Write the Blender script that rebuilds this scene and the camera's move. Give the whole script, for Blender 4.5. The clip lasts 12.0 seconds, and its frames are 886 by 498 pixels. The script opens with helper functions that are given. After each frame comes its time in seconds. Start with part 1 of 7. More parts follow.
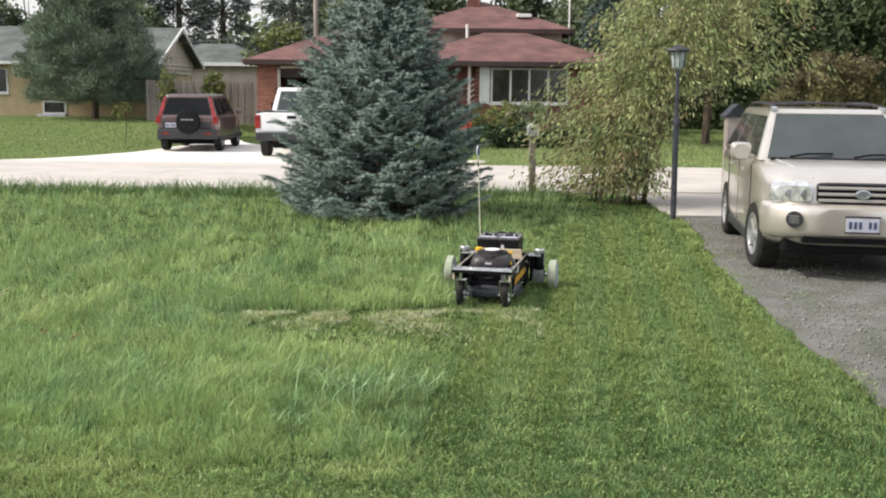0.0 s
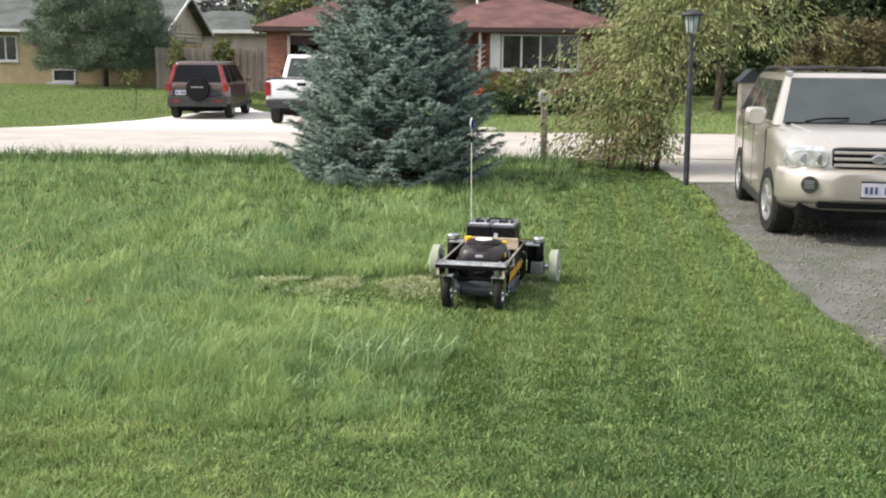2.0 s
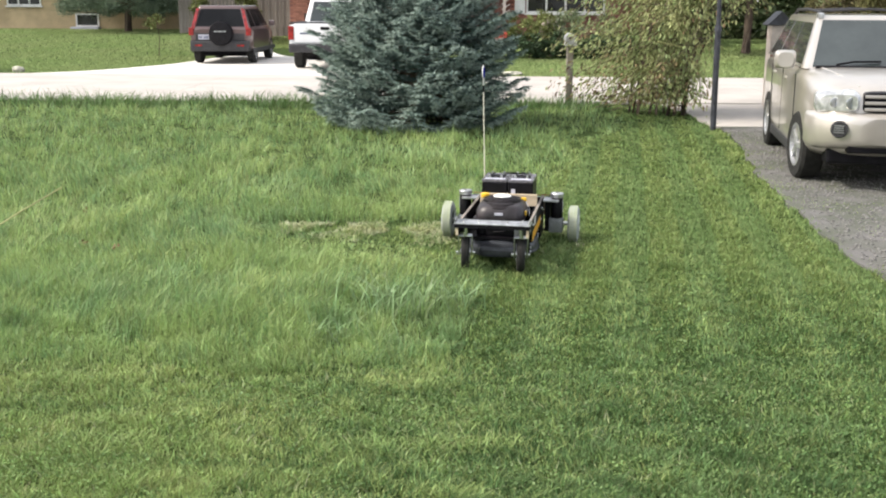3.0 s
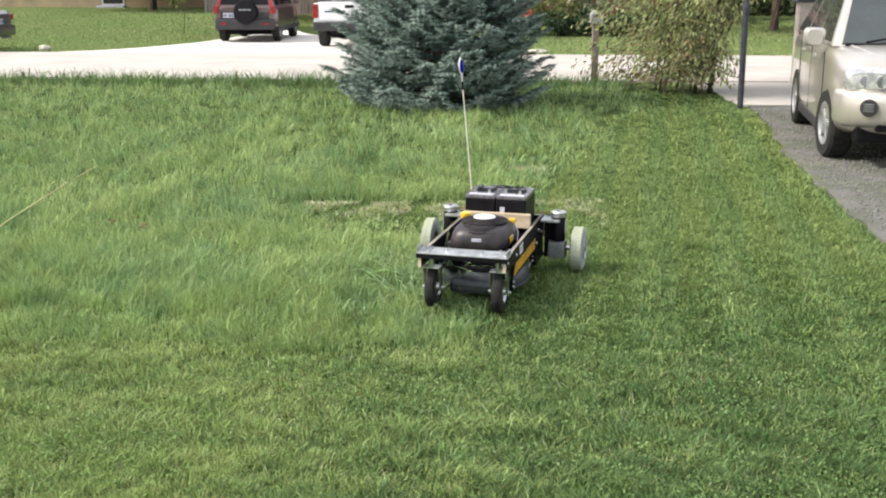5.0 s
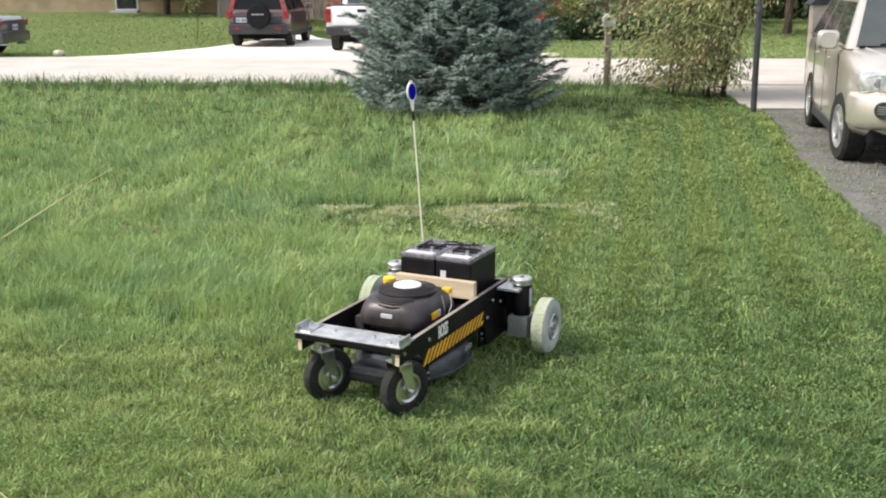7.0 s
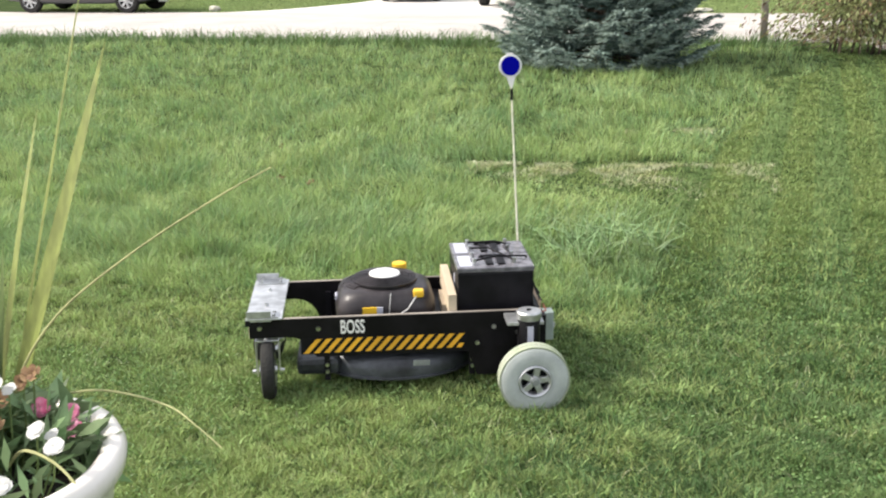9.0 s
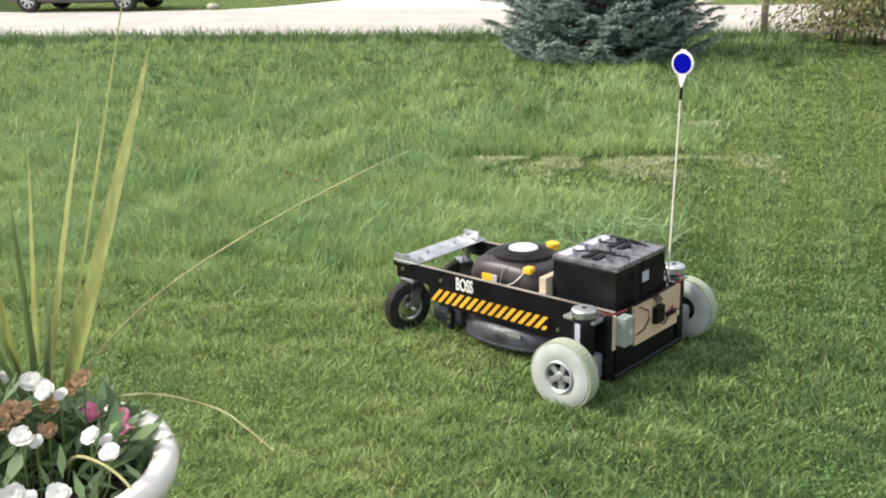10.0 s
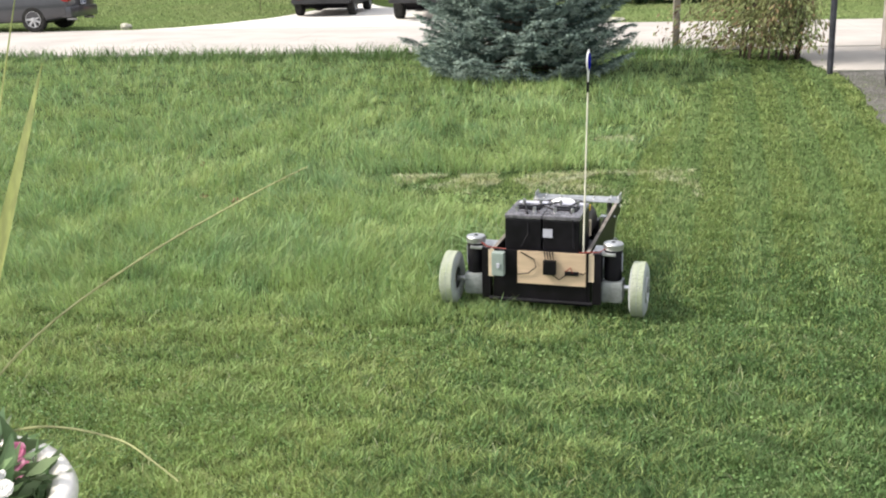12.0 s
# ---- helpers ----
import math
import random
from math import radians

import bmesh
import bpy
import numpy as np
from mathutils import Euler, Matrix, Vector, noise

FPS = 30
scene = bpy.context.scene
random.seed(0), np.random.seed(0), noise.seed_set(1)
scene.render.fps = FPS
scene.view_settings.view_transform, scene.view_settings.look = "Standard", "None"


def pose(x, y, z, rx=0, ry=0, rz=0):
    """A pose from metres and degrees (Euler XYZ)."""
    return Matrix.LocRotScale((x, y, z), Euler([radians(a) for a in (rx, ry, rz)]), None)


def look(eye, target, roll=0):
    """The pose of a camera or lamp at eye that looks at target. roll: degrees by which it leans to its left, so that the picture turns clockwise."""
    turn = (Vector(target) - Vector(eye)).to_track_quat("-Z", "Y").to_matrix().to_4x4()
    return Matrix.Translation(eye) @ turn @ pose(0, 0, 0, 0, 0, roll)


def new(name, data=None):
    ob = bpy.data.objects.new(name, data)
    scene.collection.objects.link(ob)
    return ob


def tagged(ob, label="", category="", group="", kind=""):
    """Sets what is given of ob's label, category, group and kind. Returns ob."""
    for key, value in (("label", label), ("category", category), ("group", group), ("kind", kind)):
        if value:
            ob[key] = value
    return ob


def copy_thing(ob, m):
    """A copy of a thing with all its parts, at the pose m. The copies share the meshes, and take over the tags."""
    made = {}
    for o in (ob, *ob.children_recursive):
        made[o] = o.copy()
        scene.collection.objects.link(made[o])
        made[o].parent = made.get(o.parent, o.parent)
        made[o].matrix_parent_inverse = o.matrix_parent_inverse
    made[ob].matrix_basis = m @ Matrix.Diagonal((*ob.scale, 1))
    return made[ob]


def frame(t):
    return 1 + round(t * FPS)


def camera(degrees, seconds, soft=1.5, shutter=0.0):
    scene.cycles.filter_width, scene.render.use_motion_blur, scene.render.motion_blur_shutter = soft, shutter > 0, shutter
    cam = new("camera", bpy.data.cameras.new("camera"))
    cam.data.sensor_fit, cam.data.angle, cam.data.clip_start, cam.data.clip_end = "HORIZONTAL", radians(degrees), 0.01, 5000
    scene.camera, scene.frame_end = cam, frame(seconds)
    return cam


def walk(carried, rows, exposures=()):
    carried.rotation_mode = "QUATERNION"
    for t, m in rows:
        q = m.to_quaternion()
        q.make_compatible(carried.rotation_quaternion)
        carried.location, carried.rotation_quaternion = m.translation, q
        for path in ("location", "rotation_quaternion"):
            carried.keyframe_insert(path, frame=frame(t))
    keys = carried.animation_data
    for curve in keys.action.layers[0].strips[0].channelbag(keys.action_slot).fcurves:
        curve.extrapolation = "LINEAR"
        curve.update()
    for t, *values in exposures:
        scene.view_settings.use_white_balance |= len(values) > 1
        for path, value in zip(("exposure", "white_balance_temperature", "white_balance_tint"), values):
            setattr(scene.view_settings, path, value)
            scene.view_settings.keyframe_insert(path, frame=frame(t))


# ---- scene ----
cam = camera(45.3, 12.0, soft=2.0, shutter=0.15)
# seconds, place in metres, yaw, pitch, roll in degrees: a phone held by hand on the porch
PATH = [
    (0.0, 0.082, -0.044, 1.878, -0.00, -8.55, -0.62),
    (0.5, 0.072, -0.042, 1.874, 0.03, -8.46, -0.67),
    (1.0, 0.073, -0.054, 1.876, 0.16, -8.55, -0.68),
    (1.5, 0.068, -0.050, 1.874, 0.07, -8.59, -0.70),
    (2.0, 0.057, -0.015, 1.848, 0.52, -10.26, -0.47),
    (2.5, 0.052, -0.017, 1.850, 1.37, -12.09, -0.31),
    (3.0, 0.049, -0.004, 1.850, 1.78, -13.22, -0.26),
    (5.0, 0.045, 0.005, 1.855, 3.07, -14.38, -0.07),
    (5.5, 0.041, 0.004, 1.858, 3.45, -14.51, -0.07),
    (6.0, 0.047, 0.007, 1.854, 3.58, -14.52, 0.06),
    (6.5, 0.045, 0.002, 1.855, 3.65, -14.16, 0.11),
    (8.3, 0.039, 0.042, 1.825, 5.48, -14.63, 0.44),
    (8.5, 0.029, 0.069, 1.819, 7.10, -15.45, 0.20),
    (8.7, -0.005, 0.029, 1.837, 9.00, -15.86, 0.30),
    (9.0, -0.042, 0.007, 1.849, 11.27, -16.43, 0.68),
    (9.5, -0.115, 0.003, 1.850, 13.45, -16.83, 1.77),
    (10.0, -0.122, 0.009, 1.850, 10.99, -16.69, 1.32),
    (10.5, -0.112, 0.018, 1.848, 8.23, -16.57, 1.28),
    (11.0, -0.104, 0.021, 1.848, 7.43, -16.18, 1.48),
    (11.5, -0.102, 0.022, 1.848, 7.03, -16.09, 1.30),
    (12.0, -0.099, 0.027, 1.849, 6.69, -15.84, 1.33),
]
walk(cam, [(t, pose(x, y, z, 90 + p, r, yaw)) for t, x, y, z, yaw, p, r in PATH],
     exposures=[(0, 0.0), (2, 0.06), (3, 0.20), (5, 0.20), (6, 0.19), (8.3, 0.10), (8.6, 0.14), (9, 0.28), (9.5, 0.22), (10, 0.16), (10.5, 0.17), (12, 0.18)])

# ---- light: bright, thinly clouded late afternoon ----
world = bpy.data.worlds.new("world")
scene.world = world
world.use_nodes = True
wn = world.node_tree.nodes
sky = wn.new("ShaderNodeTexSky")
sky.sky_type = "NISHITA"
sky.sun_disc = False
sky.sun_elevation, sky.sun_rotation = radians(44), radians(258)
sky.air_density, sky.dust_density, sky.ozone_density = 1.0, 5.0, 1.0
bleach = wn.new("ShaderNodeMix")
bleach.data_type = "RGBA"
bleach.inputs[0].default_value = 0.55
bleach.inputs[7].default_value = (7.5, 7.5, 7.6, 1)
world.node_tree.links.new(sky.outputs[0], bleach.inputs[6])
world.node_tree.links.new(bleach.outputs[2], wn["Background"].inputs[0])
wn["Background"].inputs[1].default_value = 0.19
sun = new("sun", bpy.data.lights.new("sun", "SUN"))
sun.data.energy, sun.data.angle, sun.data.color = 3.8, radians(6), (1.0, 0.94, 0.84)
sun.matrix_world = look((-26, -5.5, 26), (0, 0, 0))

# ---- materials ----
def mat(name, base, rough=0.6, metal=0.0, vary=0.12, scale=8.0, fine=90.0, bump=0.15, second=None, spec=0.5, coat=0.0, island=0.0, objrand=0.0, stretch=(1, 1, 1), trans=0.0):
    """A surface with stains at one size, grain at another and a fine relief."""
    m = bpy.data.materials.new(name)
    m.use_nodes = True
    nt = m.node_tree
    n, link = nt.nodes, nt.links.new
    b = n["Principled BSDF"]
    tc = n.new("ShaderNodeTexCoord")
    mp = n.new("ShaderNodeMapping")
    mp.inputs["Scale"].default_value = stretch
    link(tc.outputs["Object"], mp.inputs[0])
    big, small = n.new("ShaderNodeTexNoise"), n.new("ShaderNodeTexNoise")
    big.inputs["Scale"].default_value, small.inputs["Scale"].default_value = scale, fine
    big.inputs["Detail"].default_value = 5
    for t in (big, small):
        link(mp.outputs[0], t.inputs["Vector"])
    c2 = second or tuple(min(1, v * (1 - 2.2 * vary)) for v in base)
    c1 = base if second else tuple(min(1, v * (1 + vary)) for v in base)
    mix = n.new("ShaderNodeMix")
    mix.data_type = "RGBA"
    ramp = n.new("ShaderNodeValToRGB")
    ramp.color_ramp.elements[0].position, ramp.color_ramp.elements[1].position = 0.36, 0.64
    link(big.outputs["Fac"], ramp.inputs[0])
    link(ramp.outputs[0], mix.inputs[0])
    mix.inputs[6].default_value, mix.inputs[7].default_value = (*c1, 1), (*c2, 1)
    hsv = n.new("ShaderNodeHueSaturation")
    link(mix.outputs[2], hsv.inputs["Color"])
    add = n.new("ShaderNodeMath")
    add.operation = "MULTIPLY_ADD"
    link(small.outputs["Fac"], add.inputs[0])
    add.inputs[1].default_value, add.inputs[2].default_value = vary * 2, 1 - vary
    last = add
    if island or objrand:
        src = n.new("ShaderNodeNewGeometry").outputs["Random Per Island"] if island else n.new("ShaderNodeObjectInfo").outputs["Random"]
        amount = island or objrand
        more = n.new("ShaderNodeMath")
        more.operation = "MULTIPLY_ADD"
        link(src, more.inputs[0])
        more.inputs[1].default_value, more.inputs[2].default_value = amount, 1 - amount / 2
        both = n.new("ShaderNodeMath")
        both.operation = "MULTIPLY"
        link(more.outputs[0], both.inputs[0])
        link(add.outputs[0], both.inputs[1])
        last = both
        if island:
            hue = n.new("ShaderNodeMath")
            hue.operation = "MULTIPLY_ADD"
            link(src, hue.inputs[0])
            hue.inputs[1].default_value, hue.inputs[2].default_value = 0.05 * amount, 0.5 - 0.025 * amount
            link(hue.outputs[0], hsv.inputs["Hue"])
    link(last.outputs[0], hsv.inputs["Value"])
    link(hsv.outputs[0], b.inputs["Base Color"])
    b.inputs["Roughness"].default_value, b.inputs["Metallic"].default_value = rough, metal
    b.inputs["Specular IOR Level"].default_value = spec
    b.inputs["Coat Weight"].default_value, b.inputs["Coat Roughness"].default_value = coat, 0.06
    if bump:
        bp = n.new("ShaderNodeBump")
        bp.inputs["Strength"].default_value, bp.inputs["Distance"].default_value = bump, 0.01
        link(small.outputs["Fac"], bp.inputs["Height"])
        link(bp.outputs[0], b.inputs["Normal"])
    if trans:
        tr, sh = n.new("ShaderNodeBsdfTranslucent"), n.new("ShaderNodeMixShader")
        sh.inputs[0].default_value = trans
        link(hsv.outputs[0], tr.inputs[0])
        link(b.outputs[0], sh.inputs[1])
        link(tr.outputs[0], sh.inputs[2])
        link(sh.outputs[0], n["Material Output"].inputs[0])
    return m


def ground_mat():
    """Soil and thatch under the grass: mown stripes along the drive, dry clippings in two swaths, worn patches."""
    m = mat("lawn_soil", (0.055, 0.08, 0.026), rough=0.9, vary=0.3, scale=2.3, fine=45, bump=0.7, second=(0.03, 0.052, 0.015), spec=0.05)
    return m


GRASS_SOIL = ground_mat()
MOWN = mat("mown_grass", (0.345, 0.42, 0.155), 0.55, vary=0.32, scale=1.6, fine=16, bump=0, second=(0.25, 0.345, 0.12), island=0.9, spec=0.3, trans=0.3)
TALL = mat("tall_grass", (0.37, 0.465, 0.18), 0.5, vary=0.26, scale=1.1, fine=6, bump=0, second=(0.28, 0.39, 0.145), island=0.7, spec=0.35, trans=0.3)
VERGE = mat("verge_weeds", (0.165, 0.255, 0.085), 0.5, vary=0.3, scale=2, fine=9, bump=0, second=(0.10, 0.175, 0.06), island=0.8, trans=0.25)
# Darker mown tone; its share also carries the near lawn's dimming to the right.
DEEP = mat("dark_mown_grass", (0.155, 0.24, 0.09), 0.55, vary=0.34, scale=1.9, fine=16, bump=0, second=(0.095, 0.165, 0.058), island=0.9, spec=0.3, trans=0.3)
# Two tones of one grass, with the lanes' sheen put into the colour.
LANE_LIT = mat("far_mown_grass_lit", (0.315, 0.395, 0.15), 0.6, vary=0.22, scale=1.2, fine=9, bump=0, second=(0.25, 0.335, 0.12), island=0.5, spec=0.2, trans=0.3)
LANE_SHADED = mat("far_mown_grass_shaded", (0.185, 0.268, 0.10), 0.6, vary=0.22, scale=1.2, fine=9, bump=0, second=(0.15, 0.23, 0.077), island=0.5, spec=0.2, trans=0.3)
BLUISH = mat("bluish_long_grass", (0.265, 0.38, 0.165), 0.5, vary=0.26, scale=1.4, fine=6, bump=0, second=(0.175, 0.29, 0.12), island=0.7, spec=0.35, trans=0.3)
CLOVER = mat("clover_leaf", (0.20, 0.30, 0.10), 0.5, vary=0.25, scale=2.5, fine=14, bump=0, second=(0.12, 0.205, 0.07), island=0.6, spec=0.35, trans=0.25)
# Darkened leaf colour that carries the shade of the trees across the road.
LEAF_IN_SHADE = mat("leaves_in_shade", (0.075, 0.10, 0.042), 0.6, vary=0.25, scale=0.5, fine=8, bump=0, second=(0.045, 0.066, 0.03), island=0.8, spec=0.2, trans=0.1)
BLUE_GRASS = mat("coarse_grass", (0.26, 0.38, 0.18), 0.45, vary=0.15, scale=3, fine=9, bump=0, island=0.7, spec=0.4, trans=0.25)
STRAW = mat("dry_clippings", (0.40, 0.42, 0.27), 0.8, vary=0.15, scale=5, fine=40, bump=0, island=0.6, second=(0.33, 0.35, 0.16))
# Black lids made grey: the sky's reflection is put into the base colour.
LID_SHEEN = mat("battery_lid_sheen", (0.15, 0.145, 0.165), 0.25, vary=0.2, scale=30, fine=120, bump=0.1, spec=0.7)
FAR_GRASS = mat("far_lawn", (0.29, 0.39, 0.15), 0.9, vary=0.06, scale=0.35, fine=3, bump=0, second=(0.33, 0.40, 0.17), spec=0.2, trans=0.3)
CONCRETE = mat("road_concrete", (0.47, 0.435, 0.405), 0.85, vary=0.06, scale=0.9, fine=70, bump=0.25)
DRIVE_CONCRETE = mat("drive_concrete", (0.66, 0.64, 0.61), 0.85, vary=0.05, scale=0.8, fine=60, bump=0.2)
GRAVEL = mat("gravel", (0.155, 0.15, 0.145), 0.95, vary=0.3, scale=2.2, fine=55, bump=0.9, second=(0.088, 0.098, 0.07))
PEBBLE = mat("gravel_stone", (0.21, 0.205, 0.20), 0.9, vary=0.1, scale=9, fine=120, bump=0.3, island=0.5)
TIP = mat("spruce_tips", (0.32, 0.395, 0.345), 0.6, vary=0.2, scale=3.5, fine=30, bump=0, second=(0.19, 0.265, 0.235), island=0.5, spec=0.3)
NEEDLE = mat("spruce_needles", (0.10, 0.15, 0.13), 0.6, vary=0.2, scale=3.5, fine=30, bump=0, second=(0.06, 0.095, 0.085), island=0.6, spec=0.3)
PINE = mat("pine_needles", (0.20, 0.26, 0.17), 0.6, vary=0.2, scale=1.2, fine=20, bump=0, second=(0.12, 0.165, 0.115), island=0.6, spec=0.3)
# Paler than the needles are: distance haze is put into the colour.
HAZE_PINE = mat("hazed_conifer", (0.17, 0.195, 0.17), 0.7, vary=0.2, scale=1, fine=20, bump=0, island=0.6, spec=0.2)
WILLOW = mat("willow_leaves", (0.37, 0.38, 0.175), 0.55, vary=0.2, scale=1.6, fine=20, bump=0, second=(0.20, 0.255, 0.105), island=0.9, spec=0.3, trans=0.3)
DRY_LEAF = mat("dry_leaves", (0.24, 0.165, 0.09), 0.8, vary=0.2, scale=3, fine=30, bump=0, island=0.8, trans=0.2)
# Lightened as well, so the leaf colour holds the haze.
HAZE_LEAF = mat("hazed_leaves", (0.19, 0.225, 0.125), 0.6, vary=0.25, scale=0.5, fine=8, bump=0, second=(0.12, 0.16, 0.085), island=0.8, spec=0.2, trans=0.15)
OLIVE = mat("olive_leaves", (0.15, 0.145, 0.06), 0.7, vary=0.2, scale=0.8, fine=12, bump=0, second=(0.11, 0.085, 0.055), island=0.8, spec=0.2, trans=0.2)
HEDGE = mat("hedge_leaves", (0.04, 0.07, 0.03), 0.6, vary=0.2, scale=2, fine=20, bump=0, island=0.8, spec=0.2)
LIME = mat("yellow_green_leaves", (0.19, 0.215, 0.075), 0.6, vary=0.2, scale=2, fine=20, bump=0, island=0.8, spec=0.2, trans=0.2)
BARK = mat("bark", (0.13, 0.10, 0.075), 0.95, vary=0.3, scale=6, fine=60, bump=0.9, stretch=(1, 1, 0.25))
GREY_WOOD = mat("weathered_wood", (0.31, 0.275, 0.24), 0.9, vary=0.2, scale=4, fine=50, bump=0.5, stretch=(1, 1, 0.12), objrand=0.35)
PLY = mat("bare_plywood", (0.62, 0.47, 0.32), 0.7, vary=0.1, scale=6, fine=80, bump=0.15, stretch=(1, 0.2, 1))
PINE_WOOD = mat("pine_board", (0.62, 0.51, 0.37), 0.7, vary=0.1, scale=6, fine=70, bump=0.15, stretch=(1, 0.15, 1))
BLACK_PAINT = mat("black_painted_ply", (0.008, 0.007, 0.009), 0.45, spec=0.18, vary=0.25, scale=9, fine=120, bump=0.12)
BLACK = mat("black_plastic", (0.008, 0.0075, 0.010), 0.45, spec=0.18, vary=0.2, scale=12, fine=150, bump=0.1)
ENGINE = mat("engine_shroud", (0.034, 0.029, 0.032), 0.38, spec=0.4, vary=0.25, scale=10, fine=150, bump=0.1)
RUBBER = mat("black_rubber", (0.014, 0.014, 0.013), 0.85, vary=0.3, scale=14, fine=90, bump=0.5)
GREY_TYRE = mat("grey_tyre", (0.42, 0.455, 0.445), 0.8, vary=0.08, scale=7, fine=90, bump=0.08)
GREEN_TREAD = mat("grass_stained_tread", (0.34, 0.39, 0.26), 0.9, vary=0.12, scale=9, fine=90, bump=0.5, second=(0.38, 0.41, 0.33))
CHROME = mat("bare_steel", (0.62, 0.63, 0.64), 0.28, 1.0, vary=0.12, scale=9, fine=120, bump=0.08)
GALV = mat("galvanised_steel", (0.60, 0.61, 0.62), 0.42, 0.85, vary=0.14, scale=16, fine=90, bump=0.08)
GREY_METAL = mat("grey_gearbox", (0.27, 0.29, 0.29), 0.5, 0.4, vary=0.15, scale=12, fine=90, bump=0.15)
RIM = mat("silver_rim", (0.55, 0.56, 0.58), 0.35, 0.7, vary=0.1, scale=10, fine=80, bump=0.05)
DECK = mat("mower_deck", (0.055, 0.06, 0.07), 0.4, 0.3, vary=0.3, scale=7, fine=60, bump=0.2)
YELLOW = mat("yellow_plastic", (0.80, 0.50, 0.03), 0.45, vary=0.08, scale=10, fine=80, bump=0.05)
STRIPE_YELLOW = mat("hazard_yellow", (0.80, 0.43, 0.03), 0.5, vary=0.08, scale=10, fine=80, bump=0.05)
WHITE = mat("white_paint", (0.80, 0.80, 0.78), 0.5, vary=0.04, scale=5, fine=60, bump=0.05)
BLUE = mat("blue_disc", (0.001, 0.002, 0.30), 0.8, spec=0.05, vary=0.03, scale=5, fine=60, bump=0.02)
RED_WIRE = mat("red_wire", (0.26, 0.04, 0.025), 0.5, vary=0.1, bump=0)
GREEN_BOX = mat("grey_green_box", (0.30, 0.36, 0.33), 0.5, vary=0.08, scale=9, fine=70, bump=0.08)
CHAMPAGNE = mat("champagne_paint", (0.61, 0.57, 0.52), 0.32, 0.6, vary=0.03, scale=3, fine=300, bump=0.0, coat=0.9)
MAROON = mat("brown_car_paint", (0.125, 0.085, 0.085), 0.3, 0.3, vary=0.04, scale=3, fine=300, bump=0.0, coat=0.8)
CAR_WHITE = mat("white_car_paint", (0.82, 0.83, 0.85), 0.3, 0.0, vary=0.02, scale=3, fine=300, bump=0.0, coat=0.8)
CHARCOAL = mat("charcoal_car_paint", (0.065, 0.068, 0.078), 0.3, 0.4, vary=0.04, scale=3, fine=300, bump=0.0, coat=0.8)
TRIM = mat("grey_bumper_plastic", (0.03, 0.03, 0.034), 0.6, vary=0.15, scale=8, fine=100, bump=0.1)
GLASS = mat("car_glass", (0.04, 0.05, 0.05), 0.05, 0.0, vary=0.1, scale=2, fine=20, bump=0, spec=0.75)
DARK_GLASS = mat("tinted_car_glass", (0.012, 0.013, 0.015), 0.2, 0.0, vary=0.1, scale=2, fine=20, bump=0, spec=0.15)
HOUSE_GLASS = mat("window_glass", (0.03, 0.032, 0.034), 0.08, 0.0, vary=0.3, scale=2, fine=8, bump=0, spec=0.8)
LAMP_LENS = mat("headlamp_lens", (0.62, 0.64, 0.66), 0.12, 0.5, vary=0.15, scale=18, fine=60, bump=0, coat=0.8)
RED_LENS = mat("red_lens", (0.30, 0.02, 0.02), 0.2, vary=0.2, scale=10, fine=60, bump=0, coat=0.5)
LANTERN = mat("lantern_glass", (0.52, 0.60, 0.58), 0.2, vary=0.08, scale=10, fine=60, bump=0, trans=0.3)
POST_PAINT = mat("dark_grey_post", (0.045, 0.048, 0.062), 0.5, vary=0.2, scale=9, fine=70, bump=0.15)
CERAMIC = mat("white_glazed_pot", (0.80, 0.76, 0.70), 0.3, vary=0.04, scale=6, fine=50, bump=0.04, coat=0.3)
SOIL = mat("potting_soil", (0.035, 0.025, 0.02), 0.95, vary=0.4, scale=30, fine=150, bump=0.9)
SPIKE = mat("spike_leaf", (0.27, 0.315, 0.085), 0.45, vary=0.12, scale=2, fine=60, bump=0.1, stretch=(40, 40, 0.5), trans=0.2)
SPIKE_DARK = mat("spike_leaf_dark", (0.16, 0.225, 0.075), 0.45, vary=0.12, scale=2, fine=60, bump=0.1, stretch=(40, 40, 0.5), trans=0.2)
IVORY = mat("ivory_whip", (0.74, 0.72, 0.60), 0.5, vary=0.05, bump=0)
DRY_STEM = mat("dry_stem", (0.43, 0.43, 0.20), 0.7, vary=0.15, scale=20, fine=90, bump=0.1)
FLEAF = mat("dianthus_leaf", (0.20, 0.30, 0.14), 0.5, vary=0.15, scale=8, fine=60, bump=0, island=0.6, trans=0.25)
PETAL = mat("white_petal", (0.74, 0.74, 0.71), 0.6, vary=0.03, scale=30, fine=120, bump=0, trans=0.25)
PINK = mat("pink_petal", (0.62, 0.07, 0.22), 0.6, vary=0.15, scale=60, fine=160, bump=0, trans=0.2, second=(0.75, 0.35, 0.50))
WITHER = mat("withered_bloom", (0.30, 0.18, 0.10), 0.85, vary=0.2, scale=40, fine=120, bump=0, island=0.5, trans=0.2)
BRICK = mat("red_brick", (0.38, 0.17, 0.12), 0.9, vary=0.18, scale=3, fine=40, bump=0.4, objrand=0.5)
MORTAR = mat("red_brick_wall", (0.25, 0.11, 0.09), 0.9, vary=0.2, scale=2, fine=30, bump=0.3)
TAN_BRICK = mat("tan_brick_wall", (0.60, 0.47, 0.29), 0.9, vary=0.1, scale=1.3, fine=20, bump=0.3)
SIDING = mat("beige_siding", (0.70, 0.62, 0.53), 0.7, vary=0.06, scale=2, fine=30, bump=0.1)
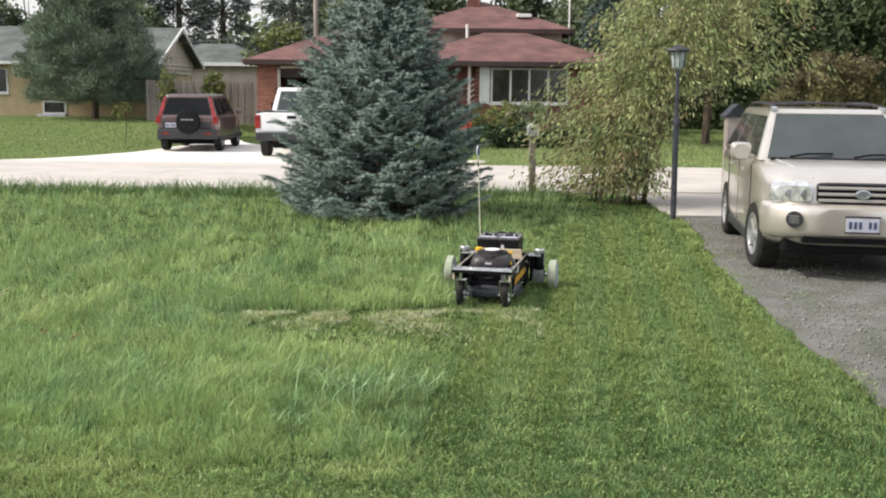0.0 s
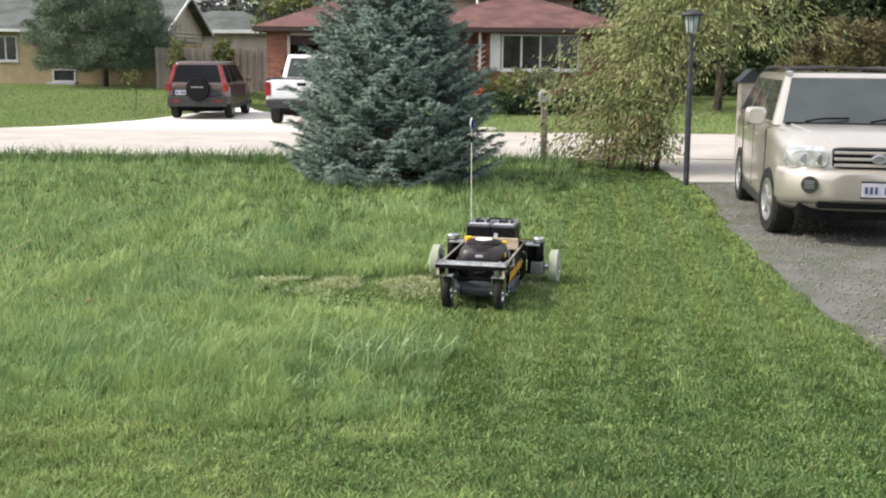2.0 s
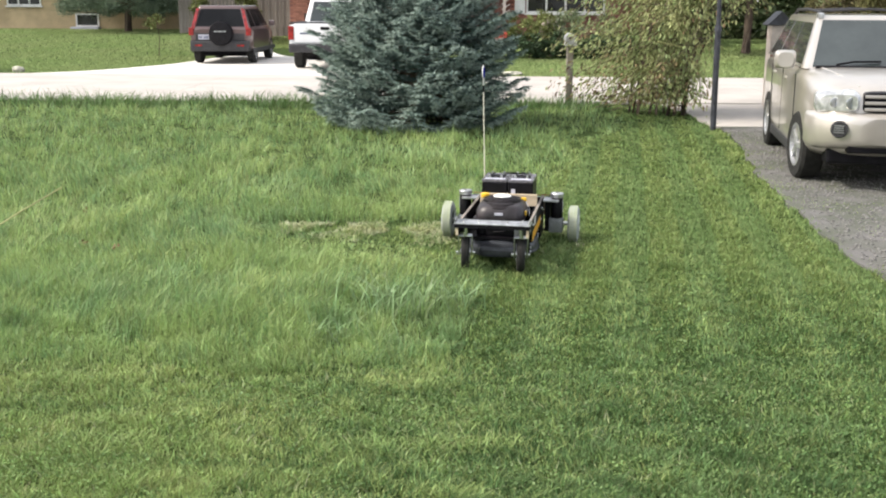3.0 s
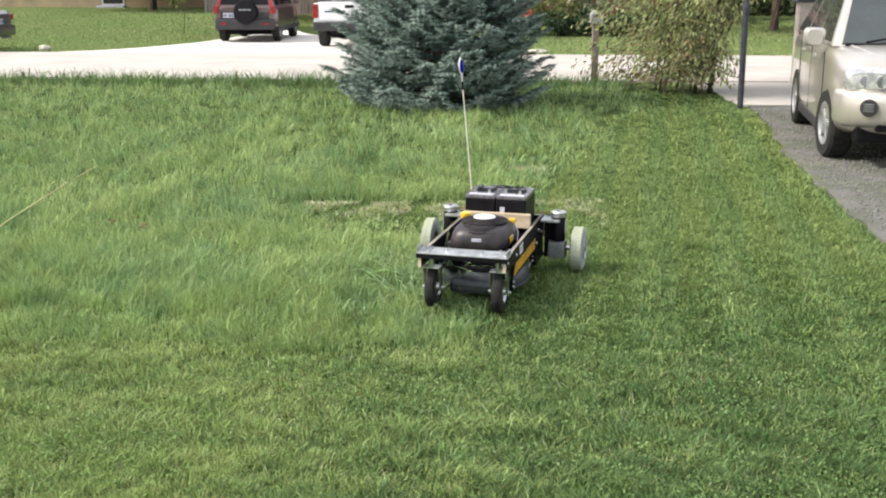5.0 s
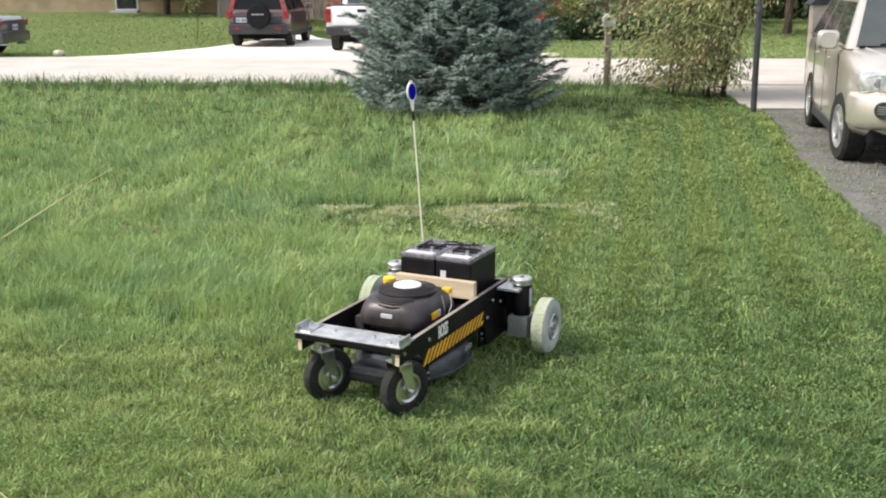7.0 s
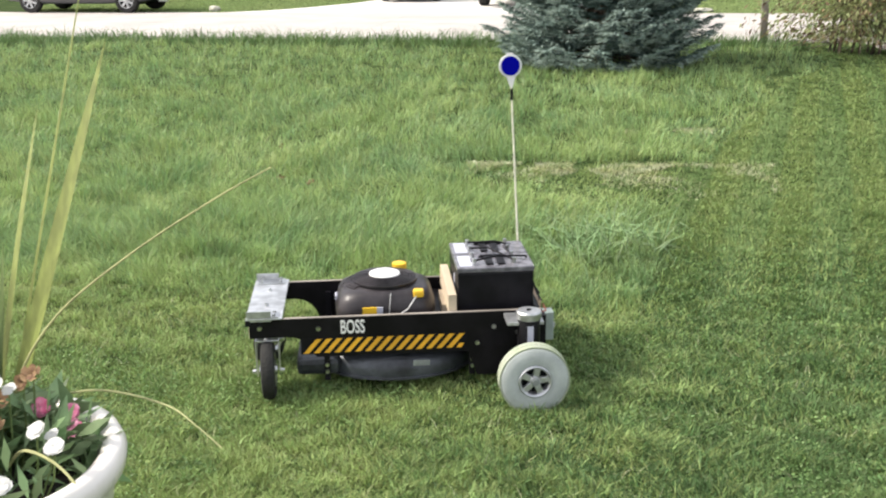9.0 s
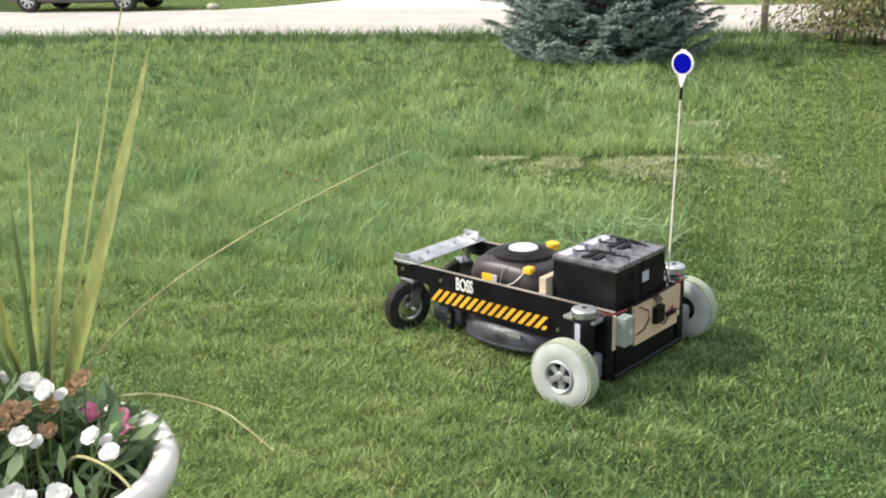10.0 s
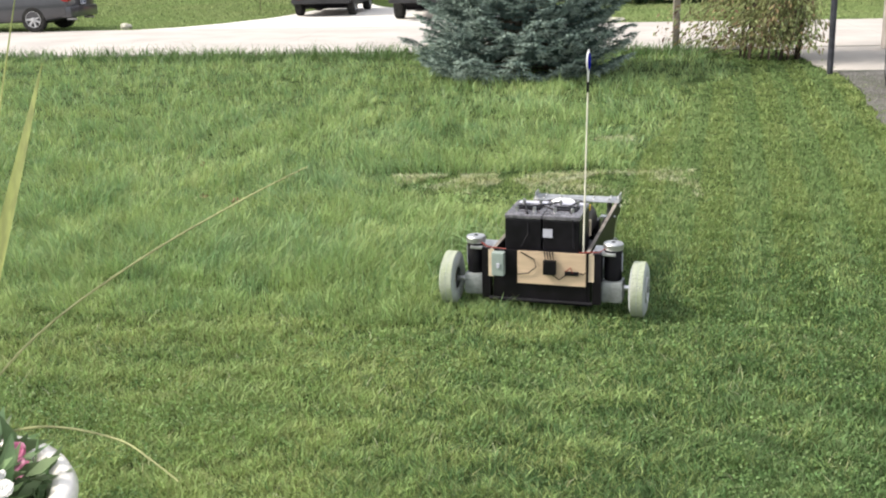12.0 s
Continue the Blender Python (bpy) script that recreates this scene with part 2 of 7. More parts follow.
ROOF_RED = mat("red_shingles", (0.155, 0.078, 0.074), 0.95, vary=0.15, scale=1.4, fine=24, bump=0.5)
ROOF_GREY = mat("grey_green_shingles", (0.115, 0.13, 0.125), 0.95, vary=0.15, scale=1.2, fine=24, bump=0.5)
DARK_TRIM = mat("dark_brown_trim", (0.05, 0.028, 0.026), 0.6, vary=0.1, scale=4, fine=60, bump=0.05)
ROOM_SHADE = mat("interior_shade", (0.012, 0.010, 0.010), 0.9, vary=0.2, bump=0)
CURTAIN = mat("curtain", (0.10, 0.10, 0.10), 0.9, vary=0.2, scale=4, fine=30, bump=0, stretch=(6, 1, 0.1))
STONE = mat("field_stone", (0.34, 0.29, 0.25), 0.9, vary=0.2, scale=4, fine=40, bump=0.5)
PALE_ROCK = mat("pale_rock", (0.55, 0.53, 0.44), 0.9, vary=0.2, scale=9, fine=40, bump=0.5)
RED_FLOWER = mat("red_flowers", (0.55, 0.09, 0.06), 0.7, vary=0.1, bump=0)
BAR = mat("lettering_bars", (0.05, 0.07, 0.14), 0.6, vary=0.05, bump=0)
PLATE = mat("plate_face", (0.48, 0.49, 0.57), 0.5, vary=0.05, bump=0)
WIRE = mat("grey_cable", (0.25, 0.25, 0.26), 0.7, vary=0.1, bump=0)
WHITE_PILLAR = mat("painted_pillar", (0.62, 0.55, 0.50), 0.7, vary=0.1, scale=5, fine=60, bump=0.2)
RED_WALL = mat("red_shed_wall", (0.28, 0.03, 0.03), 0.7, vary=0.1, scale=3, fine=40, bump=0.1)


# ---- mesh helpers ----
def part(name, bm, material, parent, label="", smooth=False, at=None):
    """One bmesh as one mesh object under a thing or a part."""
    me = bpy.data.meshes.new(name)
    bm.normal_update()
    bm.to_mesh(me)
    bm.free()
    me.materials.append(material)
    if smooth:
        me.shade_smooth()
        me.set_sharp_from_angle(angle=radians(smooth if smooth is not True else 35))
    ob = new(name, me)
    if parent is not None:
        ob.parent = parent
    if at is not None:
        ob.matrix_basis = at
    if label:
        ob["label"] = label
    return ob


def raw(name, verts, faces, material, parent=None, label="", smooth=False):
    """One mesh object from arrays: faces all of one size."""
    verts, faces = np.asarray(verts, np.float32), np.asarray(faces, np.int32)
    me = bpy.data.meshes.new(name)
    me.vertices.add(len(verts))
    me.vertices.foreach_set("co", verts.ravel())
    k = faces.shape[1]
    me.loops.add(faces.size)
    me.loops.foreach_set("vertex_index", faces.ravel())
    me.polygons.add(len(faces))
    me.polygons.foreach_set("loop_start", np.arange(0, faces.size, k, dtype=np.int32))
    me.polygons.foreach_set("loop_total", np.full(len(faces), k, np.int32))
    me.update(calc_edges=True)
    me.materials.append(material)
    if smooth:
        me.shade_smooth()
    ob = new(name, me)
    if parent is not None:
        ob.parent = parent
    if label:
        ob["label"] = label
    return ob


def thing(name, label, category, at=None, group="", kind=""):
    ob = new(name)
    ob.empty_display_size = 0.1
    if at is not None:
        ob.matrix_basis = at
    return tagged(ob, label, category, group, kind)


def box(bm, x0, x1, y0, y1, z0, z1, bevel=0.0, m=None):
    g = bmesh.ops.create_cube(bm, size=1)
    vs = g["verts"]
    t = Matrix.LocRotScale(((x0 + x1) / 2, (y0 + y1) / 2, (z0 + z1) / 2), None, (x1 - x0, y1 - y0, z1 - z0))
    bmesh.ops.transform(bm, matrix=t, verts=vs)
    if bevel:
        es = list({e for v in vs for e in v.link_edges})
        r = bmesh.ops.bevel(bm, geom=es, offset=bevel, segments=2, affect="EDGES", profile=0.6)
        vs = list({v for f in r["faces"] for v in f.verts} | {v for v in vs if v.is_valid})
    if m is not None:
        bmesh.ops.transform(bm, matrix=m, verts=vs)
    return bm


def B(*a, **k):
    return box(bmesh.new(), *a, **k)


def rod(bm, a, b, r0, r1=None, seg=10):
    """A round bar from a to b."""
    a, b = Vector(a), Vector(b)
    r1 = r0 if r1 is None else r1
    q = (b - a).to_track_quat("Z", "Y").to_matrix().to_4x4()
    bmesh.ops.create_cone(bm, cap_ends=True, segments=seg, radius1=r0, radius2=r1, depth=(b - a).length,
                          matrix=Matrix.Translation((a + b) / 2) @ q)
    return bm


def R(a, b, r0, r1=None, seg=10):
    return rod(bmesh.new(), a, b, r0, r1, seg)


def tube(bm, pts, r, seg=6, taper=1.0):
    """A bent round bar through points."""
    pts = [Vector(p) for p in pts]
    rings = []
    for i, p in enumerate(pts):
        d = (pts[min(i + 1, len(pts) - 1)] - pts[max(i - 1, 0)]).normalized()
        q = d.to_track_quat("Z", "Y")
        rr = r * (1 + (taper - 1) * i / (len(pts) - 1))
        rings.append([bm.verts.new(p + q @ Vector((rr * math.cos(a), rr * math.sin(a), 0))) for a in (math.tau * k / seg for k in range(seg))])
    for a, b in zip(rings, rings[1:]):
        for k in range(seg):
            bm.faces.new((a[k], a[(k + 1) % seg], b[(k + 1) % seg], b[k]))
    bm.faces.new(rings[0][::-1])
    bm.faces.new(rings[-1])
    return bm


def lathe(bm, profile, seg=28, m=None, caps=True):
    """A body turned about z from (radius, height) pairs."""
    rings = []
    for r, z in profile:
        rings.append([bm.verts.new((r * math.cos(a), r * math.sin(a), z)) for a in (math.tau * k / seg for k in range(seg))])
    for a, b in zip(rings, rings[1:]):
        for k in range(seg):
            bm.faces.new((a[k], a[(k + 1) % seg], b[(k + 1) % seg], b[k]))
    if caps:
        bm.faces.new(rings[0][::-1])
        bm.faces.new(rings[-1])
    if m is not None:
        bmesh.ops.transform(bm, matrix=m, verts=[v for ring in rings for v in ring])
    return bm


def slab(bm, outline, y0, y1, m=None):
    """An outline in x and z, thick from y0 to y1."""
    a = [bm.verts.new((x, y0, z)) for x, z in outline]
    b = [bm.verts.new((x, y1, z)) for x, z in outline]
    bm.faces.new(a)
    bm.faces.new(b[::-1])
    n = len(a)
    for i in range(n):
        bm.faces.new((a[(i + 1) % n], a[i], b[i], b[(i + 1) % n]))
    bmesh.ops.recalc_face_normals(bm, faces=bm.faces)
    if m is not None:
        bmesh.ops.transform(bm, matrix=m, verts=a + b)
    return bm


def loft(bm, rings):
    vs = [[bm.verts.new(p) for p in ring] for ring in rings]
    n = len(vs[0])
    for a, b in zip(vs, vs[1:]):
        for k in range(n):
            bm.faces.new((a[k], a[(k + 1) % n], b[(k + 1) % n], b[k]))
    bm.faces.new(vs[0][::-1])
    bm.faces.new(vs[-1])
    bmesh.ops.recalc_face_normals(bm, faces=bm.faces)
    return bm


def panel(bm, corners, thick, u0=0, u1=1, v0=0, v1=1, lift=0.004):
    """A plate that lies on the quad a, b, c, d (a to b along u, a to d along v), standing a little proud of it."""
    a, b, c, d = (Vector(p) for p in corners)
    at = lambda u, v: (a.lerp(b, u)).lerp(d.lerp(c, u), v)
    n = (b - a).cross(d - a).normalized()
    q = [at(u0, v0), at(u1, v0), at(u1, v1), at(u0, v1)]
    lo = [bm.verts.new(p + n * (lift - thick)) for p in q]
    hi = [bm.verts.new(p + n * lift) for p in q]
    bm.faces.new(hi)
    bm.faces.new(lo[::-1])
    for i in range(4):
        bm.faces.new((lo[i], lo[(i + 1) % 4], hi[(i + 1) % 4], hi[i]))
    return bm


# ---- ground, road, drives ----
def step(a, b, v):
    t = np.clip((np.asarray(v, float) - a) / (b - a), 0, 1)
    return t * t * (3 - 2 * t)


def height(x, y):
    """The lie of the land: the yards beyond the road rise a little towards the houses."""
    x, y = np.asarray(x, float), np.asarray(y, float)
    rise = 0.5 * step(27, 47, y) * step(-7.0, -11.0, x) + 0.30 * step(30, 46, y) * step(-9, -3, x)
    wave = 0.012 * np.sin(1.7 * x + 0.6 * y) + 0.012 * np.sin(0.9 * y - 1.1 * x)
    near = step(19.9, 18.5, y) * step(3.4, 2.2, x)
    return rise + wave * near - 0.02 * (1 - near)


def ground():
    xs = np.concatenate([[-2500, -900, -300, -120, -70], np.arange(-45, -12, 1.5), np.arange(-12, 6, 0.25), np.arange(6, 46, 1.5), [70, 120, 300, 900, 2500]])
    ys = np.concatenate([[-900, -200, -40, -10], np.arange(-2, 20, 0.25), np.arange(20, 60, 1.0), [75, 110, 200, 500, 1200, 3000]])
    gx, gy = np.meshgrid(xs, ys)
    v = np.stack([gx, gy, height(gx, gy)], -1).reshape(-1, 3)
    n, k = len(ys), len(xs)
    i = (np.arange(n - 1)[:, None] * k + np.arange(k - 1)).ravel()
    ob = raw("ground", v, np.stack([i, i + 1, i + k + 1, i + k], 1), GRASS_SOIL, smooth=True)
    tagged(ob, "green lawn soil under long and mown grass", "ground", kind="structure")


def edge_wob(y, seed, amp=0.12):
    return amp * (noise.noise(Vector((y * 0.9, seed, 0))) + 0.6 * noise.noise(Vector((y * 3.1, seed, 5))))


def strip(name, left, right, ys, z, material, label, category, thick=0.05):
    """A paved surface between two edges x = left(y) and right(y)."""
    bm = bmesh.new()
    top, low = [], []
    for y in ys:
        top.append((bm.verts.new((left(y), y, z)), bm.verts.new((right(y), y, z))))
        low.append((bm.verts.new((left(y), y, z - thick)), bm.verts.new((right(y), y, z - thick))))
    for (a, b), (c, d), (e, f), (g, h) in zip(top, top[1:], low, low[1:]):
        bm.faces.new((a, b, d, c))
        bm.faces.new((e, a, c, g))
        bm.faces.new((b, f, h, d))
    bm.faces.new((top[0][0], low[0][0], low[0][1], top[0][1]))
    bm.faces.new((top[-1][1], low[-1][1], low[-1][0], top[-1][0]))
    ob = part(name, bm, material, None)
    return tagged(ob, label, category, kind="structure")


ground()
DRIVE_EDGE = lambda y: float(np.interp(y, [-20, 6.3, 8.2, 10.7, 13.5, 15.6, 16.4], [2.7, 2.82, 2.86, 3.05, 3.45, 3.72, 3.8])) + edge_wob(y, 3)
strip("driveway", DRIVE_EDGE, lambda y: 8.2, np.arange(-12, 16.45, 0.2), 0.006, GRAVEL, "worn grey gravel driveway with weeds beside the lawn", "driveway")
strip("driveway_apron", lambda y: 3.62 + edge_wob(y, 9, 0.05) - 0.10 * max(0, y - 18), lambda y: 8.6, np.arange(16.1, 19.85, 0.3), 0.011, CONCRETE, "pale concrete apron where the driveway meets the road", "driveway")
# the road, slab by slab, with narrow joints
for i in range(-10, 10):
    x0 = i * 6.0
    bm = B(x0 + 0.006, x0 + 5.994, 19.8, 23.14, -0.15, 0.016)
    box(bm, x0 + 0.006, x0 + 5.994, 23.16, 26.5, -0.15, 0.016)
    tagged(part("road", bm, CONCRETE, None), "pale concrete road slabs with a joint along the middle", "road", kind="structure")
tagged(part("road", B(-400, -60, 19.8, 26.5, -0.15, 0.016), CONCRETE, None), "pale concrete road running on out of sight", "road", kind="structure")
tagged(part("road", B(60, 400, 19.8, 26.5, -0.15, 0.016), CONCRETE, None), "pale concrete road running on out of sight", "road", kind="structure")
FAR_L = lambda y: float(np.interp(y, [26.5, 27.2, 28.4, 30.5, 33, 41], [-11.2, -10.2, -9.5, -8.7, -8.35, -8.3]))
ob = strip("far_driveway", FAR_L, lambda y: float(np.interp(y, [26.5, 28, 30, 41], [-0.4, -1.4, -1.7, -1.7])), [26.52, 26.8, 27.2, 27.8, 28.4, 29.4, 30.5, 33, 36, 38, 40.2], 0.016, DRIVE_CONCRETE,
           "clean pale concrete driveway in front of the garage", "driveway", thick=0.2)


# ---- grass ----
def blades(name, x, y, h, w, lean, material, label, seed, aim=None, curl=0.5):
    """Blades of grass, three faces each, bent at mid height."""
    rng = np.random.default_rng(seed)
    n = len(x)
    z = height(x, y) - 0.004
    a = rng.uniform(0, math.tau, n) if aim is None else aim + rng.normal(0, 0.7, n)
    f = rng.uniform(0, math.tau, n)
    dx, dy = np.cos(a) * lean * h, np.sin(a) * lean * h
    wx, wy = np.cos(f) * w / 2, np.sin(f) * w / 2
    up = h * np.sqrt(np.clip(1 - (0.6 * lean) ** 2, 0.1, 1))
    v = np.empty((n, 5, 3), np.float32)
    v[:, 0] = np.stack([x - wx, y - wy, z], 1)
    v[:, 1] = np.stack([x + wx, y + wy, z], 1)
    v[:, 2] = np.stack([x + dx * curl * 0.6 - wx * 0.8, y + dy * curl * 0.6 - wy * 0.8, z + up * 0.6], 1)
    v[:, 3] = np.stack([x + dx * curl * 0.6 + wx * 0.8, y + dy * curl * 0.6 + wy * 0.8, z + up * 0.6], 1)
    v[:, 4] = np.stack([x + dx, y + dy, z + up], 1)
    tri = np.array([[0, 1, 3], [0, 3, 2], [2, 3, 4]])
    faces = (np.arange(n)[:, None, None] * 5 + tri).reshape(-1, 3)
    ob = raw(name, v.reshape(-1, 3), faces, material)
    return tagged(ob, label, "grass", kind="stuff")


def tall_edge(y):
    return np.interp(y, [5, 6.3, 7.9, 10, 12, 14.2, 16], [-0.05, 0.02, 0.18, 0.62, 1.15, 1.6, 2.4])


def field(n, y0, y1, seed, per=9):
    """Clumps of blades, thinning out with distance, over the part of the lawn that is in view; x, y and the way each blade leans from its clump."""
    rng = np.random.default_rng(seed)
    m = n // per
    cy = 1 / rng.uniform(1 / y1, 1 / y0, m)
    cx = rng.uniform(-0.80, 0.44, m) * (cy + 0.6)
    dx, dy = rng.normal(0, 1, (m, per)), rng.normal(0, 1, (m, per))
    spread = (0.017 * (1 + 0.10 * cy))[:, None]
    x, y = (cx[:, None] + dx * spread).ravel(), (cy[:, None] + dy * spread).ravel()
    away = np.arctan2(dy, dx).ravel()
    tone = np.repeat(rng.uniform(0.6, 1.4, m), per)
    edge = np.array([DRIVE_EDGE(v) for v in np.linspace(2, 20, 400)])[np.clip(((y - 2) / 18 * 399).astype(int), 0, 399)]
    ok = x < edge + rng.normal(0, 0.06, m * per)
    return x[ok], y[ok], away[ok], tone[ok]


def smooth_noise(x, y, s, seed):
    r = np.random.default_rng(seed)
    out = 0
    for k in range(6):
        a, p = r.uniform(0, math.tau), r.uniform(0, math.tau)
        q = s * r.uniform(0.6, 1.7)
        out = out + np.sin(q * (x * math.cos(a) + y * math.sin(a)) + p)
    return out / 6


def leaf_cloud(pos, size, rng, aspect=0.45, droop=0.0, axis=None):
    """Small bent leaves at the places given: two triangles each."""
    n = len(pos)
    d = rng.normal(0, 1, (n, 3))
    if axis is not None:
        d = axis + 0.55 * d
    d[:, 2] -= droop
    d /= np.linalg.norm(d, axis=1, keepdims=True) + 1e-9
    s = np.cross(d, rng.normal(0, 1, (n, 3)))
    s /= np.linalg.norm(s, axis=1, keepdims=True) + 1e-9
    size = np.asarray(size)[:, None] if np.ndim(size) else size
    m = pos + d * size * 0.5
    v = np.stack([pos, m + s * size * aspect * 0.5, pos + d * size, m - s * size * aspect * 0.5], 1)
    f = (np.arange(n)[:, None, None] * 4 + np.array([[0, 1, 2], [0, 2, 3]])).reshape(-1, 3)
    return v.reshape(-1, 3), f


def lawn():
    x, y, away, tone = field(760000, 2.5, 19.7, 1)
    rng = np.random.default_rng(2)
    wob = 0.10 * smooth_noise(x, y, 5, 4)
    tall = (y > 5.15 + wob + 0.12 * smooth_noise(x, y, 2, 5)) & (x < tall_edge(y) + wob)
    lane_y = 8.80 + 0.10 * x + 0.10 * smooth_noise(x, y * 0, 2.5, 3)
    swath = ((y > np.interp(x, [-1.6, -0.8, 0.2, 1.0], [8.55, 8.15, 7.4, 7.0]) - wob) & (y < lane_y + 0.10) & (x > -1.6) & (x < 0.9)) | ((np.abs(y - (10.33 + 0.1 * x)) < 0.13 + wob) & (x > -0.35) & (x < 0.5))
    tall &= ~swath
    far = 1 + np.clip(y - 5, 0, 15) * 0.12
    # long grass, in clumps of uneven height, laid over in patches
    tx, ty, tf, tt = x[tall], y[tall], far[tall], tone[tall]
    clump = 1 + 0.5 * smooth_noise(tx, ty, 3.1, 6) + 0.55 * smooth_noise(tx, ty, 9, 7) + 0.35 * smooth_noise(tx * 0.6, ty, 17, 8)
    clump = np.clip(clump, 0.3, 2.2)
    verge = (ty > 18.1 + 0.3 * smooth_noise(tx, ty, 1.5, 23))
    h = (0.105 * clump * tt * rng.uniform(0.6, 1.3, len(tx)) + 0.12 * verge * rng.uniform(0.3, 1.5, len(tx)))
    before = step(6.9, 7.9, ty) * step(8.9, 8.6, ty) * step(-2.2, -1.2, tx)
    h = h * (1 - 0.6 * before)
    inner = np.minimum(ty - 5.15, (tall_edge(ty) - tx) * 1.2) + 0.12 * smooth_noise(tx, ty, 4, 27)
    h = np.clip(h * (0.55 + 0.45 * step(-0.05, 0.7, inner)), 0.025, 0.40)
    way = np.where(rng.uniform(0, 1, len(tx)) < 0.6, away[tall], 4.0 * smooth_noise(tx, ty, 2.2, 19) - 1.2)
    w = 0.0040 * tf * rng.uniform(0.7, 1.4, len(tx))
    bend = rng.uniform(0.2, 1.15, len(tx))
    cool = rng.uniform(-0.8, 0.8, len(tx)) < 0.9 * smooth_noise(tx * 0.7, ty, 3.2, 51) + 1.1 * smooth_noise(tx * 0.8, ty, 13, 52) - 0.22
    for sel, nm, m, lab in ((~verge & ~cool, "tall_grass", TALL, "long uncut green grass leaning in uneven clumps"), (~verge & cool, "tall_grass", BLUISH, "long uncut bluish green grass in patches of the lawn"),
                            (verge, "verge_weeds", VERGE, "dark rank grass and weeds along the road's edge")):
        blades(nm, tx[sel], ty[sel], h[sel], w[sel], bend[sel], m, lab, 8, aim=way[sel])
    # mown grass, combed to and fro in lanes along the drive and pressed down in wheel tracks
    mown = ~tall
    mx, my, mf, ma, mt = x[mown], y[mown], far[mown], away[mown], tone[mown]
    ex, ey, ea, et = field(330000, 6.3, 19.7, 62)
    more = (ex > tall_edge(ey) - 0.05) & (ex > -0.2)
    ex, ey, ea, et = ex[more], ey[more], ea[more], et[more]
    mx, my, ma, mt = np.concatenate([mx, ex]), np.concatenate([my, ey]), np.concatenate([ma, ea]), np.concatenate([mt, et])
    mf = np.concatenate([mf, 1 + np.clip(ey - 5, 0, 15) * 0.12])
    across = mx - 0.14 * my + 0.025 * smooth_noise(mx, my, 1.5, 9)
    lane = np.floor(across / 0.26).astype(int) % 2
    lane = np.where(my < 5.3, (np.floor((my + 0.1 * smooth_noise(mx, my, 3, 10)) / 0.30).astype(int) % 2), lane)
    comb = np.where(my < 5.3, np.where(lane == 0, 0.0, math.pi), np.where(lane == 0, math.pi / 2, -math.pi / 2))
    aim = np.where(rng.uniform(0, 1, len(mx)) < np.where(my < 5.3, 0.2, 0.6), comb, ma)
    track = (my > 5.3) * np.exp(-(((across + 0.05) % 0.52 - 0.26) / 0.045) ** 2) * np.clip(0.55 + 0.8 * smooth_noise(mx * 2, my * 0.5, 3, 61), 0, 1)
    thick = np.clip(1 + 0.5 * smooth_noise(mx, my, 13, 11) + 0.6 * smooth_noise(mx, my, 31, 12), 0.3, 2)
    h = 0.034 * thick * mt * rng.uniform(0.55, 1.35, len(mx)) * (1 - 0.55 * track)
    # Brightness goes into blade colour: near lawn dims rightward, lanes alternate with their sheen.
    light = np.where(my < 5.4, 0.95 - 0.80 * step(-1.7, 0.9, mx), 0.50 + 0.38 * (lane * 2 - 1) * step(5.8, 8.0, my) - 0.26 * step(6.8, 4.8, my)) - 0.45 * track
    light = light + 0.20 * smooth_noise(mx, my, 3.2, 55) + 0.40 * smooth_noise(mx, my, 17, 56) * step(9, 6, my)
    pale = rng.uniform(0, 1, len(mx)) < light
    wd = 0.0048 * mf * (1 + 0.5 * step(7, 12, my)) * rng.uniform(0.7, 1.4, len(mx))
    lay = rng.uniform(0.25, 1.15, len(mx))
    off = my > 6.6 + rng.normal(0, 0.5, len(my))
    for sel, nm, m, lab in ((pale & off, "mown_grass", LANE_LIT, "mown green lawn grass beside the drive, pale lanes with sheen put into the colour"), (~pale & off, "mown_grass", LANE_SHADED, "mown green lawn grass beside the drive, dark lanes with shade put into the colour"),
                            (pale & ~off, "mown_grass", MOWN, "short mown yellow-green lawn grass combed in lanes"), (~pale & ~off, "mown_grass", DEEP, "short mown darker green lawn grass among the paler blades, dimming the near lawn's right")):
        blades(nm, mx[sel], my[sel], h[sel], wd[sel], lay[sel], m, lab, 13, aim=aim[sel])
    # cut grass left in low ragged rows across the near lawn
    n = 26000
    row = rng.integers(0, 4, n)
    wx = rng.uniform(-4.2, 0.5, n)
    wy = np.array([4.92, 4.55, 4.18, 3.75])[row] + 0.07 * wx * (row % 2) + 0.09 * smooth_noise(wx, row * 3.0, 2.4, 57) + rng.normal(0, 0.045, n)
    keep = smooth_noise(wx, row * 5.0, 5, 58) + 0.5 * smooth_noise(wx, wy, 16, 59) > 0.05
    wx, wy = wx[keep], wy[keep]
    blades("cut_grass_rows", wx, wy, rng.uniform(0.03, 0.075, len(wx)), np.full(len(wx), 0.005), rng.uniform(0.7, 1.5, len(wx)), MOWN, "ragged rows of freshly cut grass on the near lawn", 60)
    # clover and other small broad leaves among the mown grass
    n = 170000
    cy = 1 / rng.uniform(1 / 13.0, 1 / 2.5, n)
    cx = rng.uniform(-0.80, 0.40, n) * (cy + 0.6)
    patchy = smooth_noise(cx, cy, 2.2, 41) + 0.8 * smooth_noise(cx, cy, 12, 42)
    keep = (patchy + 0.35 * np.clip(cx, -1.2, 1.2) > -0.05) & ((cy < 5.1) | (cx > tall_edge(cy) + 0.05)) & (cx < 2.75) & (rng.uniform(4.5, 9.5, n) > cy)
